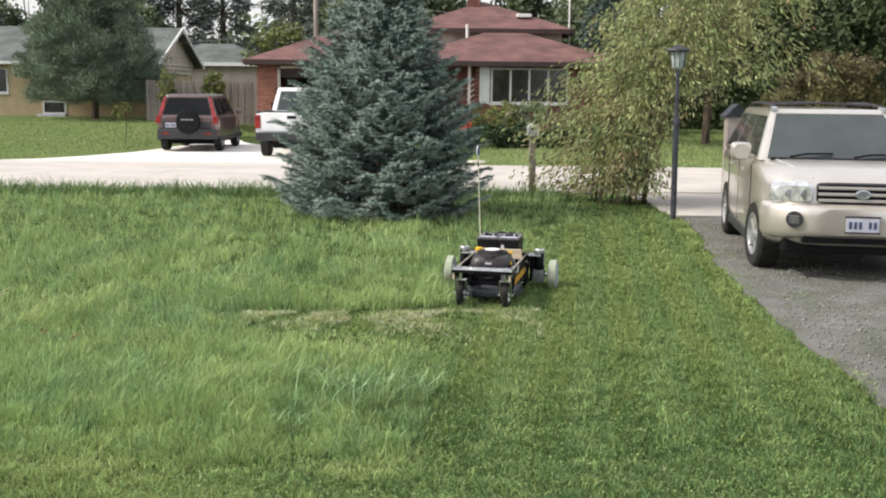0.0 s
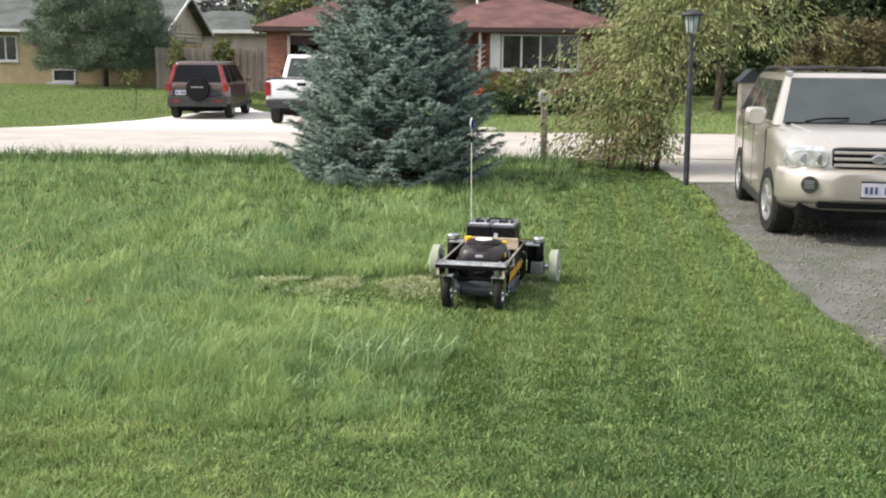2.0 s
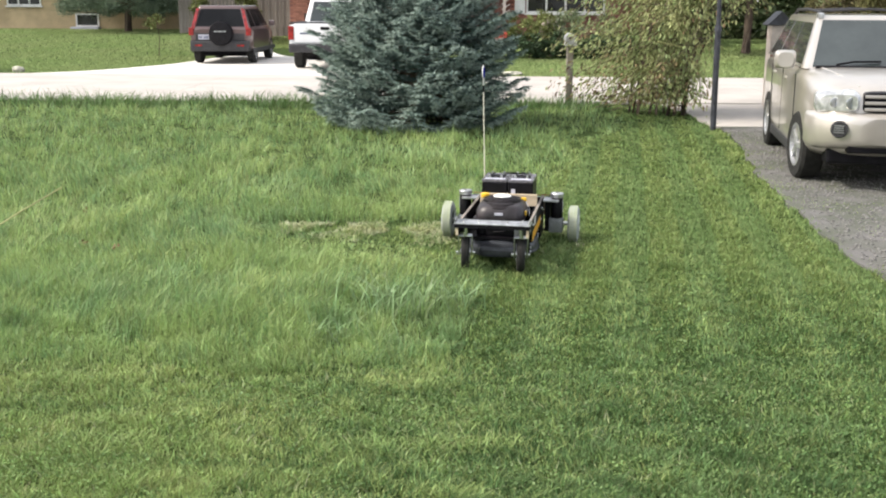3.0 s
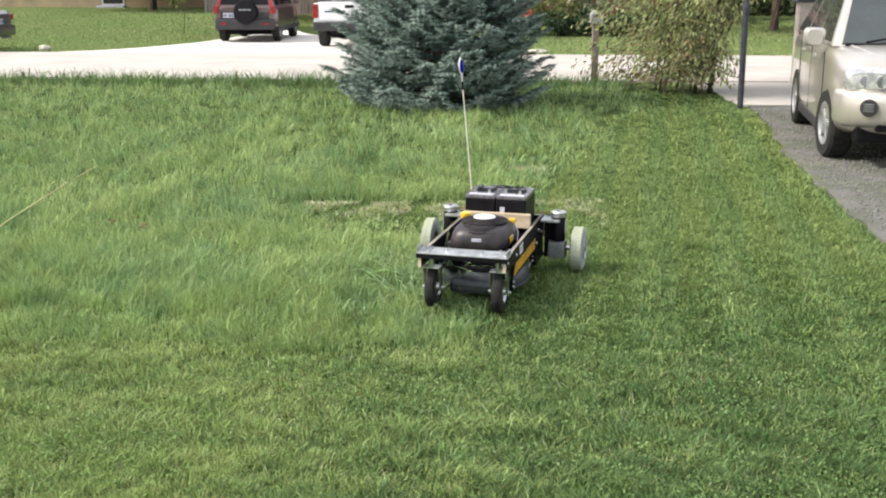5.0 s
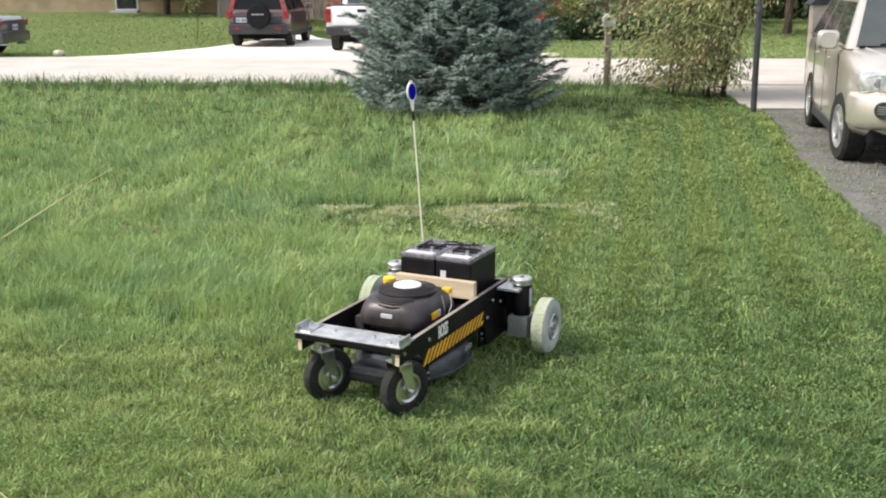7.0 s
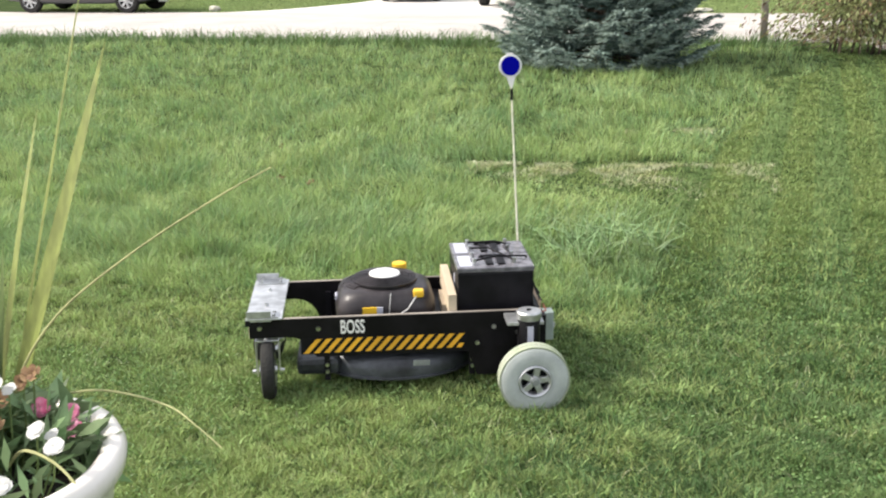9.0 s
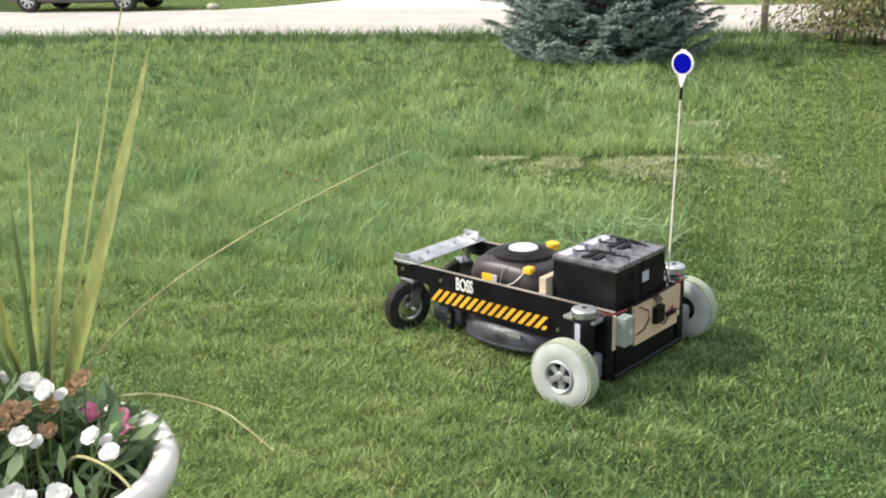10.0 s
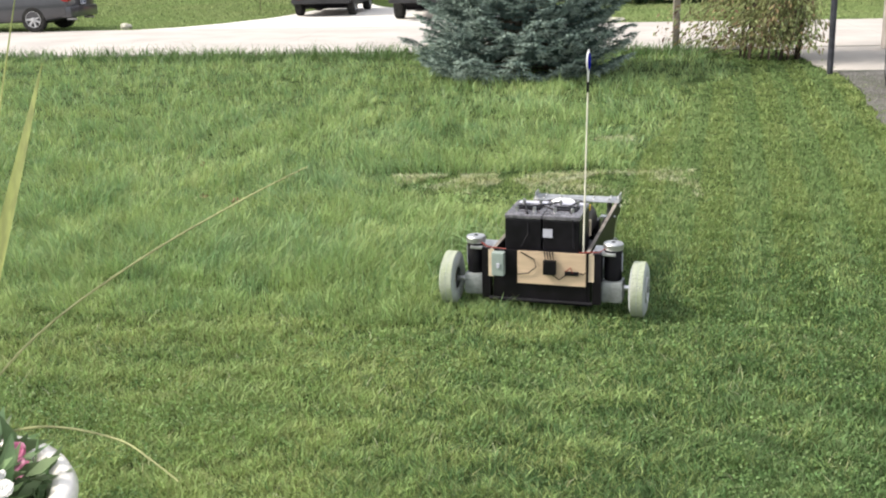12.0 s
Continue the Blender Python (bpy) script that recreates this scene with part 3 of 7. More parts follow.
    cx, cy = cx[keep], cy[keep]
    pos = np.stack([cx, cy, height(cx, cy) + rng.uniform(0.012, 0.042, len(cx))], 1)
    v, f = leaf_cloud(pos, rng.uniform(0.006, 0.012, len(cx)) * (1 + 0.08 * cy), rng, 0.8, -0.3)
    tagged(raw("clover", v, f, CLOVER), "small clover leaves in the mown lawn", "clover", kind="stuff")
    # dry clippings left in the cut lanes
    n = 13000
    sx = np.concatenate([rng.uniform(-1.55, 0.9, n), rng.uniform(-0.35, 0.5, n // 5)])
    sy = np.concatenate([8.82 + 0.10 * sx[:n] - np.abs(rng.normal(0, 1, n)) * np.interp(sx[:n], [-1.6, -0.6, 0.9], [0.14, 0.32, 0.5]), 10.33 + 0.1 * sx[n:] + rng.normal(0, 0.07, n // 5)])
    keep = smooth_noise(sx, sy, 7, 32) > -0.12
    sx, sy = sx[keep], sy[keep]
    blades("dry_clippings", sx, sy, rng.uniform(0.02, 0.055, len(sx)), np.full(len(sx), 0.0065), rng.uniform(0.8, 1.5, len(sx)), STRAW,
           "dry yellowish grass clippings lying in a cut lane", 14)
    n = 2600
    sy = rng.uniform(3.0, 5.2, n)
    sx = rng.uniform(-0.75, 0.4, n) * sy
    blades("loose_clippings", sx, sy, rng.uniform(0.02, 0.07, n), np.full(n, 0.004), rng.uniform(0.9, 1.6, n), STRAW, "loose clippings scattered over the mown lawn", 15)
    # weeds in the drive and the lawns beyond the road
    n = 20000
    gy = rng.uniform(5.5, 15.5, n)
    gx = 2.88 + np.abs(rng.normal(0, 0.42, n)) + 0.08 * np.clip(gy - 9, 0, 9)
    keep = smooth_noise(gx, gy, 4, 16) > -0.05
    blades("driveway_weeds", gx[keep], gy[keep], rng.uniform(0.01, 0.05, keep.sum()), np.full(keep.sum(), 0.009), rng.uniform(0.3, 1.2, keep.sum()), MOWN, "thin weeds growing through the gravel", 17)
    n = 230000
    fy = rng.uniform(26.6, 50, n)
    fx = rng.uniform(-0.62, 0.46, n) * fy
    paved = (fx > np.interp(fy, [26.5, 27.2, 28.4, 30.5, 33, 41], [-11.2, -10.2, -9.5, -8.7, -8.35, -8.3])) & (fx < np.interp(fy, [26.5, 28, 30, 41], [-0.4, -1.4, -1.7, -1.7])) & (fy < 40.5)
    fx, fy = fx[~paved], fy[~paved]
    blades("far_lawn_grass", fx, fy, rng.uniform(0.03, 0.07, len(fx)), np.full(len(fx), 0.034), rng.uniform(0.2, 1, len(fx)), FAR_GRASS, "short lawn grass of the yards across the road", 18)


lawn()


def gravel():
    rng = np.random.default_rng(21)
    n = 5000
    y = rng.uniform(5.6, 15.8, n)
    x = 2.85 + 0.1 * np.clip(y - 8, 0, 8) + np.abs(rng.normal(0, 1.1, n)) + 0.05
    s = rng.uniform(0.006, 0.017, n)
    c = np.stack([x, y, 0.006 + s * 0.25], 1)
    octa = np.array([[1, 0, 0], [-1, 0, 0], [0, 1, 0], [0, -1, 0], [0, 0, 0.7], [0, 0, -0.7]])
    v = c[:, None] + octa * s[:, None, None] * rng.uniform(0.7, 1.3, (n, 6, 1))
    f = np.array([[0, 2, 4], [2, 1, 4], [1, 3, 4], [3, 0, 4], [2, 0, 5], [1, 2, 5], [3, 1, 5], [0, 3, 5]])
    ob = raw("loose_gravel", v.reshape(-1, 3), (np.arange(n)[:, None, None] * 6 + f).reshape(-1, 3), PEBBLE)
    tagged(ob, "loose grey gravel stones on the driveway", "gravel", kind="stuff")


gravel()


# ---- foliage ----
def in_blob(n, rng, c, r, shell=0.55):
    d = rng.normal(0, 1, (n, 3))
    d /= np.linalg.norm(d, axis=1, keepdims=True)
    q = rng.uniform(shell ** 3, 1, n) ** (1 / 3)
    return np.asarray(c) + d * q[:, None] * np.asarray(r)


def needle_sprigs(base, tip, rng, k=34, length=0.035, width=0.005):
    """Needles standing out round many short twigs."""
    n = len(base)
    d = tip - base
    ln = np.linalg.norm(d, axis=1, keepdims=True)
    d = d / ln
    u = np.repeat(rng.uniform(0, 1, (n, k)), 1, 1)
    p = base[:, None] + d[:, None] * (u * ln)[..., None]
    out = rng.normal(0, 1, (n, k, 3))
    out -= (out * d[:, None]).sum(-1, keepdims=True) * d[:, None]
    out /= np.linalg.norm(out, axis=-1, keepdims=True)
    way = out * 0.8 + d[:, None] * 0.7
    side = np.cross(way, d[:, None] + 0 * way)
    side /= np.linalg.norm(side, axis=-1, keepdims=True) + 1e-9
    L = length * rng.uniform(0.7, 1.25, (n, k, 1))
    v = np.stack([p - side * width / 2, p + side * width / 2, p + way * L], 2).reshape(-1, 3)
    return v, np.arange(len(v)).reshape(-1, 3)


def spruce(at, label, seed=30):
    """A blue spruce: whorls of flat fans that sag and turn up at their tips, with dark hollows between them."""
    rng = np.random.default_rng(seed)
    t = thing("spruce_tree", label, "tree", at)
    tall = 3.95
    part("trunk", R((0, 0, -0.05), (0, 0, tall), 0.11, 0.012, 9), BARK, t)
    base, tip, pale_b, pale_t = [], [], [], []
    bm = bmesh.new()
    up = np.array([0, 0, 1.0])
    levels, z = [], 0.10
    while z < tall - 0.1:
        levels.append(z)
        z += 0.150 - 0.060 * (z / tall)
    for li, z0 in enumerate(levels):
        reach = float(np.interp(z0, [0, 0.35, 1.0, 1.5, 2.1, 2.7, 3.2, 3.95], [1.58, 1.64, 1.52, 1.30, 1.00, 0.66, 0.42, 0.06]))
        count = max(5, int(6 + 8 * reach))
        turn = rng.uniform(0, math.tau)
        for j in range(count):
            a = turn + math.tau * j / count + rng.normal(0, 0.16)
            r = reach * rng.uniform(0.78, 1.08)
            z = z0 + rng.normal(0, 0.035)
            u = z / tall
            sag, rise = 0.20 * (1 - u), 0.02 + 0.85 * u ** 1.6
            d = np.array([math.cos(a), math.sin(a), 0])
            side = np.array([-math.sin(a), math.cos(a), 0])
            pts = [np.array([0, 0, z]) + d * r * q + up * r * (rise * q - sag * math.sin(math.pi * min(1, q * 1.15)) * 0.6 + 0.07 * q ** 4) for q in np.linspace(0, 1, 9)]
            pts = [np.array([p[0], p[1], max(p[2], 0.05)]) for p in pts]
            rod(bm, pts[0], pts[5], 0.013, 0.006, 4)
            base += [pts[k] for k in range(2, 8)]
            tip += [pts[k + 1] for k in range(2, 8)]
            pale_b.append(pts[7])
            pale_t.append(pts[8] + d * 0.05 + up * 0.02)
            m = max(4, int(r / 0.085))
            for k in range(m):
                q = 0.30 + 0.68 * (k + rng.uniform(0, 0.8)) / m
                i = min(int(q * 8), 7)
                p = pts[i] + (pts[i + 1] - pts[i]) * (q * 8 - i)
                w = (1 - q) * r * 0.46 + 0.085
                for sg in (-1, 1):
                    e = p + side * sg * w * rng.uniform(0.6, 1.1) + d * w * rng.uniform(0.55, 1.0) + up * rng.uniform(-0.03, 0.03)
                    mid = p + (e - p) * 0.55
                    base.append(p)
                    tip.append(mid)
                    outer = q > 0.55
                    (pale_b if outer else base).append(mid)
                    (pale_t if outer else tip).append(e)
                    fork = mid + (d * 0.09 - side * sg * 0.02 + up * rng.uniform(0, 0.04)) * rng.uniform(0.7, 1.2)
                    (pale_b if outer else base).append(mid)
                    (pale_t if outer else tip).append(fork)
    part("branch_work", bm, BARK, t)
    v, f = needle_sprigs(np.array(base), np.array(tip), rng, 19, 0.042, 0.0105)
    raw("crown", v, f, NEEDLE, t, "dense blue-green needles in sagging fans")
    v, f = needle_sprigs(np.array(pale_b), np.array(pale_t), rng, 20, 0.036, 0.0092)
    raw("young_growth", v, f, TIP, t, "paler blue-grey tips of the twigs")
    return t


def conifer(at, tall, radius, label, material, seed, n=9000, low=0.1, name="conifer_tree", leaf=0.34, power=0.8):
    rng = np.random.default_rng(seed)
    t = thing(name, label, "tree", at)
    part("trunk", R((0, 0, -0.3), (0, 0, tall * 0.96), tall * 0.02, 0.02, 8), BARK, t)
    m = max(150, n // 60)
    z = tall * (low + (1 - low) * rng.uniform(0, 1, m) ** 1.2)
    a = rng.uniform(0, math.tau, m)
    r = radius * np.clip(1 - (z / tall - low) / (1 - low), 0.02, 1) ** power * rng.uniform(0.7, 1.15, m)
    k = n // m
    s = np.sqrt(rng.uniform(0.05, 1, (m, k)))
    sp = rng.normal(0, 0.11, (m, k)) * (r[:, None] + 0.4)
    ca, sa = np.cos(a)[:, None], np.sin(a)[:, None]
    pos = np.stack([ca * r[:, None] * s - sa * sp, sa * r[:, None] * s + ca * sp, z[:, None] - 0.22 * r[:, None] * s + rng.normal(0, 0.06, (m, k)) * (1 + r[:, None] * 0.5)], -1).reshape(-1, 3)
    ax = np.stack([np.repeat(np.cos(a), k), np.repeat(np.sin(a), k), np.zeros(m * k)], 1)
    v, f = leaf_cloud(pos, leaf * rng.uniform(0.6, 1.3, len(pos)), rng, 0.28, 0.25, ax)
    raw("crown", v, f, material, t)
    return t


def pine_tree(at, tall, radius, label, seed, cushions=720):
    """A broad pine: limbs ending in soft cushions of long fine needles, with dark gaps between."""
    rng = np.random.default_rng(seed)
    t = thing("pine_tree", label, "tree", at)
    bm = tube(bmesh.new(), [(0, 0, -0.2), (0.1, 0, tall * 0.4), (0, 0, tall * 0.93)], 0.17, 8, 0.2)
    vs, fs, off = [], [], 0
    for i in range(cushions):
        u = rng.uniform(0, 1) ** 0.9
        z = tall * (0.135 + 0.835 * u)
        a = i * 2.39996
        edge = radius * float(np.interp(z / tall, [0.13, 0.25, 0.55, 0.82, 1.0], [0.88, 1.0, 0.82, 0.42, 0.05])) * (0.90 + 0.08 * math.sin(3 * a + 7 * u) + 0.10 * math.sin(7 * a - 19 * u))
        r = edge * rng.uniform(0.30, 1.0) ** 0.5
        c = np.array((r * math.cos(a), r * math.sin(a), z + rng.normal(0, 0.08) - 0.05 * r))
        if i % 6 == 0:
            tube(bm, [(0, 0, z * 0.92), tuple(c * (0.5, 0.5, 1) - (0, 0, 0.1)), tuple(c)], 0.035, 4, 0.3)
        n = 230
        p = in_blob(n, rng, c, np.array((0.50, 0.50, 0.27)) * rng.uniform(0.6, 1.15), 0.1)
        ax = np.tile(np.array((0.5 * math.cos(a), 0.5 * math.sin(a), 0.75)), (n, 1))
        v, f = leaf_cloud(p, rng.uniform(0.12, 0.24, n), rng, 0.13, 0.0, ax)
        vs.append(v)
        fs.append(f + off)
        off += len(v)
    part("trunk", bm, BARK, t)
    raw("crown", np.concatenate(vs), np.concatenate(fs), PINE, t, "soft grey-green cushions of needles")
    return t


def broadleaf(at, blobs, trunk_top, label, material, seed, per=900, leaf=0.22, aspect=0.55, name="tree", trunk_r=0.18, droop=0.2, category="tree"):
    """Trunk, limbs that reach into the crown, and leaves in many small clumps with gaps between."""
    rng = np.random.default_rng(seed)
    t = thing(name, label, category, at)
    bm = tube(bmesh.new(), [(0, 0, -0.1), (0.05, 0.02, trunk_top * 0.5), (0, 0, trunk_top)], trunk_r, 8, 0.6)
    vs, fs, off = [], [], 0
    for (x, y, z, rx, ry, rz) in blobs:
        tube(bm, [(0, 0, trunk_top * 0.8), (x * 0.5, y * 0.5, trunk_top * 0.6 + z * 0.4), (x, y, z)], trunk_r * 0.4, 5, 0.3)
        c = in_blob(16, rng, (x, y, z), (rx, ry, rz), 0.45)
        for q in c:
            p = in_blob(per // 16, rng, q, np.array((rx, ry, rz)) * rng.uniform(0.22, 0.42), 0.2)
            v, f = leaf_cloud(p, leaf * rng.uniform(0.6, 1.3, len(p)), rng, aspect, droop)
            vs.append(v)
            fs.append(f + off)
            off += len(v)
    part("trunk", bm, BARK, t)
    raw("crown", np.concatenate(vs), np.concatenate(fs), material, t)
    return t




# ---- houses across the road ----
def hip_roof(name, x0, x1, y0, y1, z, rise, material, parent, thick=0.16, label=""):
    """A hipped roof with its ridge along the longer side, and the shingle courses as small steps."""
    bm = bmesh.new()
    w, d = x1 - x0, y1 - y0
    run = min(w, d) / 2
    n = max(6, int(run / 0.22))
    rings = []
    for i in range(n + 1):
        a, za = run * i / n, z + rise * i / n
        o = 0.006 if i < n else 0
        for lift in ((0, 0.009) if i < n else (0,)):
            rings.append([bm.verts.new(p) for p in ((x0 + a - o, y0 + a - o, za + lift), (x1 - a + o, y0 + a - o, za + lift), (x1 - a + o, y1 - a + o, za + lift), (x0 + a - o, y1 - a + o, za + lift))])
    for p, q in zip(rings, rings[1:]):
        for k in range(4):
            bm.faces.new((p[k], p[(k + 1) % 4], q[(k + 1) % 4], q[k]))
    bm.faces.new(rings[0][::-1])
    r = part(name, bm, material, parent, label)
    f = bmesh.new()
    box(f, x0, x1, y0 - 0.03, y0, z - thick, z + 0.02)
    box(f, x0, x1, y1, y1 + 0.03, z - thick, z + 0.02)
    box(f, x0 - 0.03, x0, y0, y1, z - thick, z + 0.02)
    box(f, x1, x1 + 0.03, y0, y1, z - thick, z + 0.02)
    part("gutter", f, DARK_TRIM if material is ROOF_RED else WHITE, r)
    return r


def window(parent, x0, x1, y, z0, z1, panes, frame_mat=WHITE, fw=0.07, name="window"):
    """A window in a wall that faces the road: frame, sill and single panes."""
    bm = bmesh.new()
    box(bm, x0, x1, y - 0.05, y + 0.06, z0, z0 + fw, 0.006)
    box(bm, x0, x1, y - 0.05, y + 0.06, z1 - fw, z1, 0.006)
    wd = (x1 - x0 - fw) / panes
    for i in range(panes + 1):
        box(bm, x0 + i * wd, x0 + i * wd + fw, y - 0.05, y + 0.06, z0 + fw, z1 - fw)
    w = part(name, bm, frame_mat, parent, "white painted window frame")
    part("window_sill", B(x0 - 0.06, x1 + 0.06, y - 0.12, y + 0.02, z0 - 0.06, z0 - 0.002, 0.008), frame_mat, w)
    for i in range(panes):
        part("pane", B(x0 + i * wd + fw, x0 + (i + 1) * wd, y - 0.004, y + 0.004, z0 + fw, z1 - fw), HOUSE_GLASS, w)
    return w


def red_house():
    h = thing("brick_house", "red brick split-level house with brown-red hipped roofs", "house")
    # garage front with its open door, then the body behind
    part("wall", B(-6.85, -6.0, 40, 40.2, -0.3, 2.9), MORTAR, h, "red brick outer wall")
    part("wall", B(-6.0, -1.7, 40, 40.2, 2.6, 2.9), MORTAR, h, "red brick outer wall")
    part("wall", B(-1.7, 1.75, 40.6, 40.8, -0.3, 2.9), MORTAR, h, "red brick outer wall")
    part("wall", B(-1.9, -1.7, 40, 40.6, -0.3, 2.9), MORTAR, h, "red brick outer wall")
    # front room: a wall with an opening for the picture window
    part("wall", B(1.3, 1.86, 40, 40.2, -0.3, 2.9), MORTAR, h, "red brick outer wall")
    part("wall", B(1.86, 4.74, 40, 40.2, -0.3, 1.36), MORTAR, h, "red brick outer wall")
    part("wall", B(1.86, 4.74, 40, 40.2, 2.72, 2.9), MORTAR, h, "red brick outer wall")
    part("wall", B(4.74, 6.6, 40, 40.2, -0.3, 2.9), MORTAR, h, "red brick outer wall")
    part("wall", B(1.3, 1.5, 40.2, 40.8, -0.3, 2.9), MORTAR, h, "red brick outer wall")
    part("wall", B(-6.85, -6.65, 40.2, 49, -0.3, 2.9), MORTAR, h, "red brick outer wall")
    part("wall", B(6.4, 6.6, 40.2, 49, -0.3, 2.9), MORTAR, h, "red brick outer wall")
    part("wall", B(-6.65, 6.4, 48.8, 49, -0.3, 2.9), MORTAR, h, "red brick outer wall")
    # courses of brick near the corner of the garage and below the window
    me = bpy.data.meshes.new("brick")
    bm = B(0, 0.21, -0.02, 0.0, 0, 0.062, 0.004)
    bm.to_mesh(me)
    bm.free()
    me.materials.append(BRICK)
    for x0, x1, z0, z1 in ((-6.85, -6.02, 0.3, 2.75), (1.3, 1.8, 0.9, 2.7)):
        row = 0
        z = z0
        while z < z1:
            x = x0 + (0.11 if row % 2 else 0)
            while x + 0.21 <= x1 + 0.01:
                o = new("brick", me)
                o.parent = h
                o.matrix_basis = pose(x, 40.0, z)
                x += 0.222
            z += 0.075
            row += 1
    # Near-black block fills the open garage with the shade of its inside.
    part("garage_shade", B(-6.0, -1.9, 41.5, 44.5, -0.02, 2.58), ROOM_SHADE, h)
    part("door_frame", box(box(B(-6.08, -5.98, 39.95, 40.1, -0.02, 2.68), -1.78, -1.68, 39.95, 40.1, -0.02, 2.68), -6.08, -1.68, 39.95, 40.1, 2.58, 2.68), WHITE_PILLAR, h, "cream garage door frame")
    part("garage_door", B(-5.98, -1.78, 40.12, 40.2, 2.25, 2.58), DARK_TRIM, h)
    window(h, 1.86, 4.74, 40.05, 1.38, 2.70, 4)
    part("curtain", B(1.9, 4.7, 40.45, 40.47, 1.3, 2.72), CURTAIN, h)
    part("shutter", B(1.44, 1.82, 39.93, 39.99, 1.36, 2.72, 0.01), WHITE, h, "white louvred shutter")
    hip_roof("roof", -7.25, 0.6, 39.45, 47.2, 2.88, 1.55, ROOF_RED, h, label="brown-red shingle roof over the garage")
    hip_roof("roof", -1.9, 7.0, 39.40, 46.6, 2.90, 1.22, ROOF_RED, h, label="brown-red shingle roof over the front room")
    up = B(-1.0, 4.9, 44, 44.2, 2.9, 4.3)
    box(up, -1.0, -0.8, 44.2, 50, 2.9, 4.3)
    box(up, 4.7, 4.9, 44.2, 50, 2.9, 4.3)
    part("upper_wall", up, SIDING, h, "beige siding of the upper floor")
    hip_roof("roof", -1.75, 5.35, 43.4, 50.4, 4.3, 1.32, ROOF_RED, h, label="brown-red shingle roof of the upper floor")
    c = part("chimney", box(B(1.08, 1.62, 46.2, 46.8, 4.3, 6.0), 1.03, 1.67, 46.15, 46.85, 6.0, 6.12), MORTAR, h, "red brick chimney")
    part("flue", R((1.35, 46.5, 6.12), (1.35, 46.5, 6.4), 0.12), CHROME, c)
    part("roof_vent", R((1.02, 43.1, 3.7), (1.02, 43.1, 4.45), 0.06), WHITE, h, "white vent pipe")
    part("skylight", B(3.1, 3.7, 44.6, 45.2, 4.86, 5.0, 0.01), WHITE, h, "pale skylight in the upper roof", at=None)
    part("antenna_mast", R((5.3, 45, 3.6), (5.3, 45, 6.2), 0.035), WHITE, h)
    part("porch_post", B(1.0, 1.1, 39.6, 39.7, 0, 2.75), WHITE_PILLAR, h)
    pf = bmesh.new()
    for i in range(5):
        rod(pf, (0.95, 39.65, 1.3 + i * 0.2), (1.25, 39.65, 1.5 + i * 0.2), 0.02)
    part("trellis", pf, WHITE_PILLAR, h)


def left_house():
    h = thing("tan_house", "low tan brick house with a grey-green gabled roof", "house", pose(-0.6, 0, 0))
    g = 0.42
    wall = B(-34, -12.3, 48, 48.2, g - 0.5, 3.0)
    box(wall, -12.5, -12.3, 48.2, 55.6, g - 0.5, 2.4)
    box(wall, -34, -12.5, 55.4, 55.6, g - 0.5, 3.0)
    part("wall", wall, TAN_BRICK, h, "tan brick outer wall")
    bm = slab(bmesh.new(), [(47.4, 2.95), (51.8, 4.62), (56.2, 2.95)], 0, 0.12, Matrix(((0, 1, 0, -12.44), (1, 0, 0, 0), (0, 0, 1, 0), (0, 0, 0, 1))))
    for i in range(9):
        z = 2.45 + i * 0.2
        k = min(1, max(0.05, (4.55 - z) / 1.6))
        part("siding_board", B(-12.32, -12.285, 51.8 - 4.0 * k, 51.8 + 4.0 * k, z, z + 0.17), SIDING, h)
    part("gable", bm, SIDING, h, "beige lapped siding in the gable")
    n = 22
    up = []
    for i in range(n):
        up += [(47.3 + 4.5 * i / n, 2.9 + 1.75 * i / n), (47.3 + 4.5 * i / n, 2.91 + 1.75 * i / n)]
    over = up + [(51.8, 4.65)] + [(103.6 - y, z) for y, z in up[::-1]]
    outline = over + [(56.3, 2.80), (51.8, 4.54), (47.3, 2.80)]
    roof = slab(bmesh.new(), outline, -35, -11.85, Matrix(((0, 1, 0, 0), (1, 0, 0, 0), (0, 0, 1, 0), (0, 0, 0, 1))))
    bmesh.ops.recalc_face_normals(roof, faces=roof.faces)
    part("roof", roof, ROOF_GREY, h, "grey-green shingle roof")
    tr = bmesh.new()
    for s, y0 in ((1, 47.3), (-1, 56.3)):
        a, b = Vector((-11.82, y0, 2.86)), Vector((-11.82, 51.8, 4.62))
        d = b - a
        box(tr, -0.03, 0.03, 0, d.length, -0.11, 0.03, m=Matrix.Translation(a) @ Matrix.Rotation(math.atan2(d.y, 0) - math.pi / 2, 4, "Z") @ Matrix.Rotation(math.atan2(d.z, abs(d.y)), 4, "X"))
    part("barge_board", tr, WHITE, h, "white barge boards")
    part("gutter", B(-35, -11.85, 47.2, 47.3, 2.78, 2.90), WHITE, h, "white gutter")
    window(h, -20.3, -18.75, 48.0, 1.5, 2.62, 3)
    window(h, -17.25, -16.2, 48.0, 0.60, 1.18, 1, name="basement_window")
    part("curtain", B(-20.2, -18.85, 48.1, 48.13, 1.5, 2.6), CURTAIN, h)
    part("well_cover", B(-17.35, -16.1, 47.5, 47.95, 0.42, 0.60, 0.02), PLATE, h, "pale window well cover")
    # a lower wing behind
    w = thing("rear_garage", "low grey-roofed garage behind the fence", "garage")
    part("wall", B(-15.4, -9.5, 58, 62, 0.0, 3.2), SIDING, w)
    hip_roof("roof", -16.0, -9.0, 57.4, 62.6, 3.15, 1.1, ROOF_GREY, w)


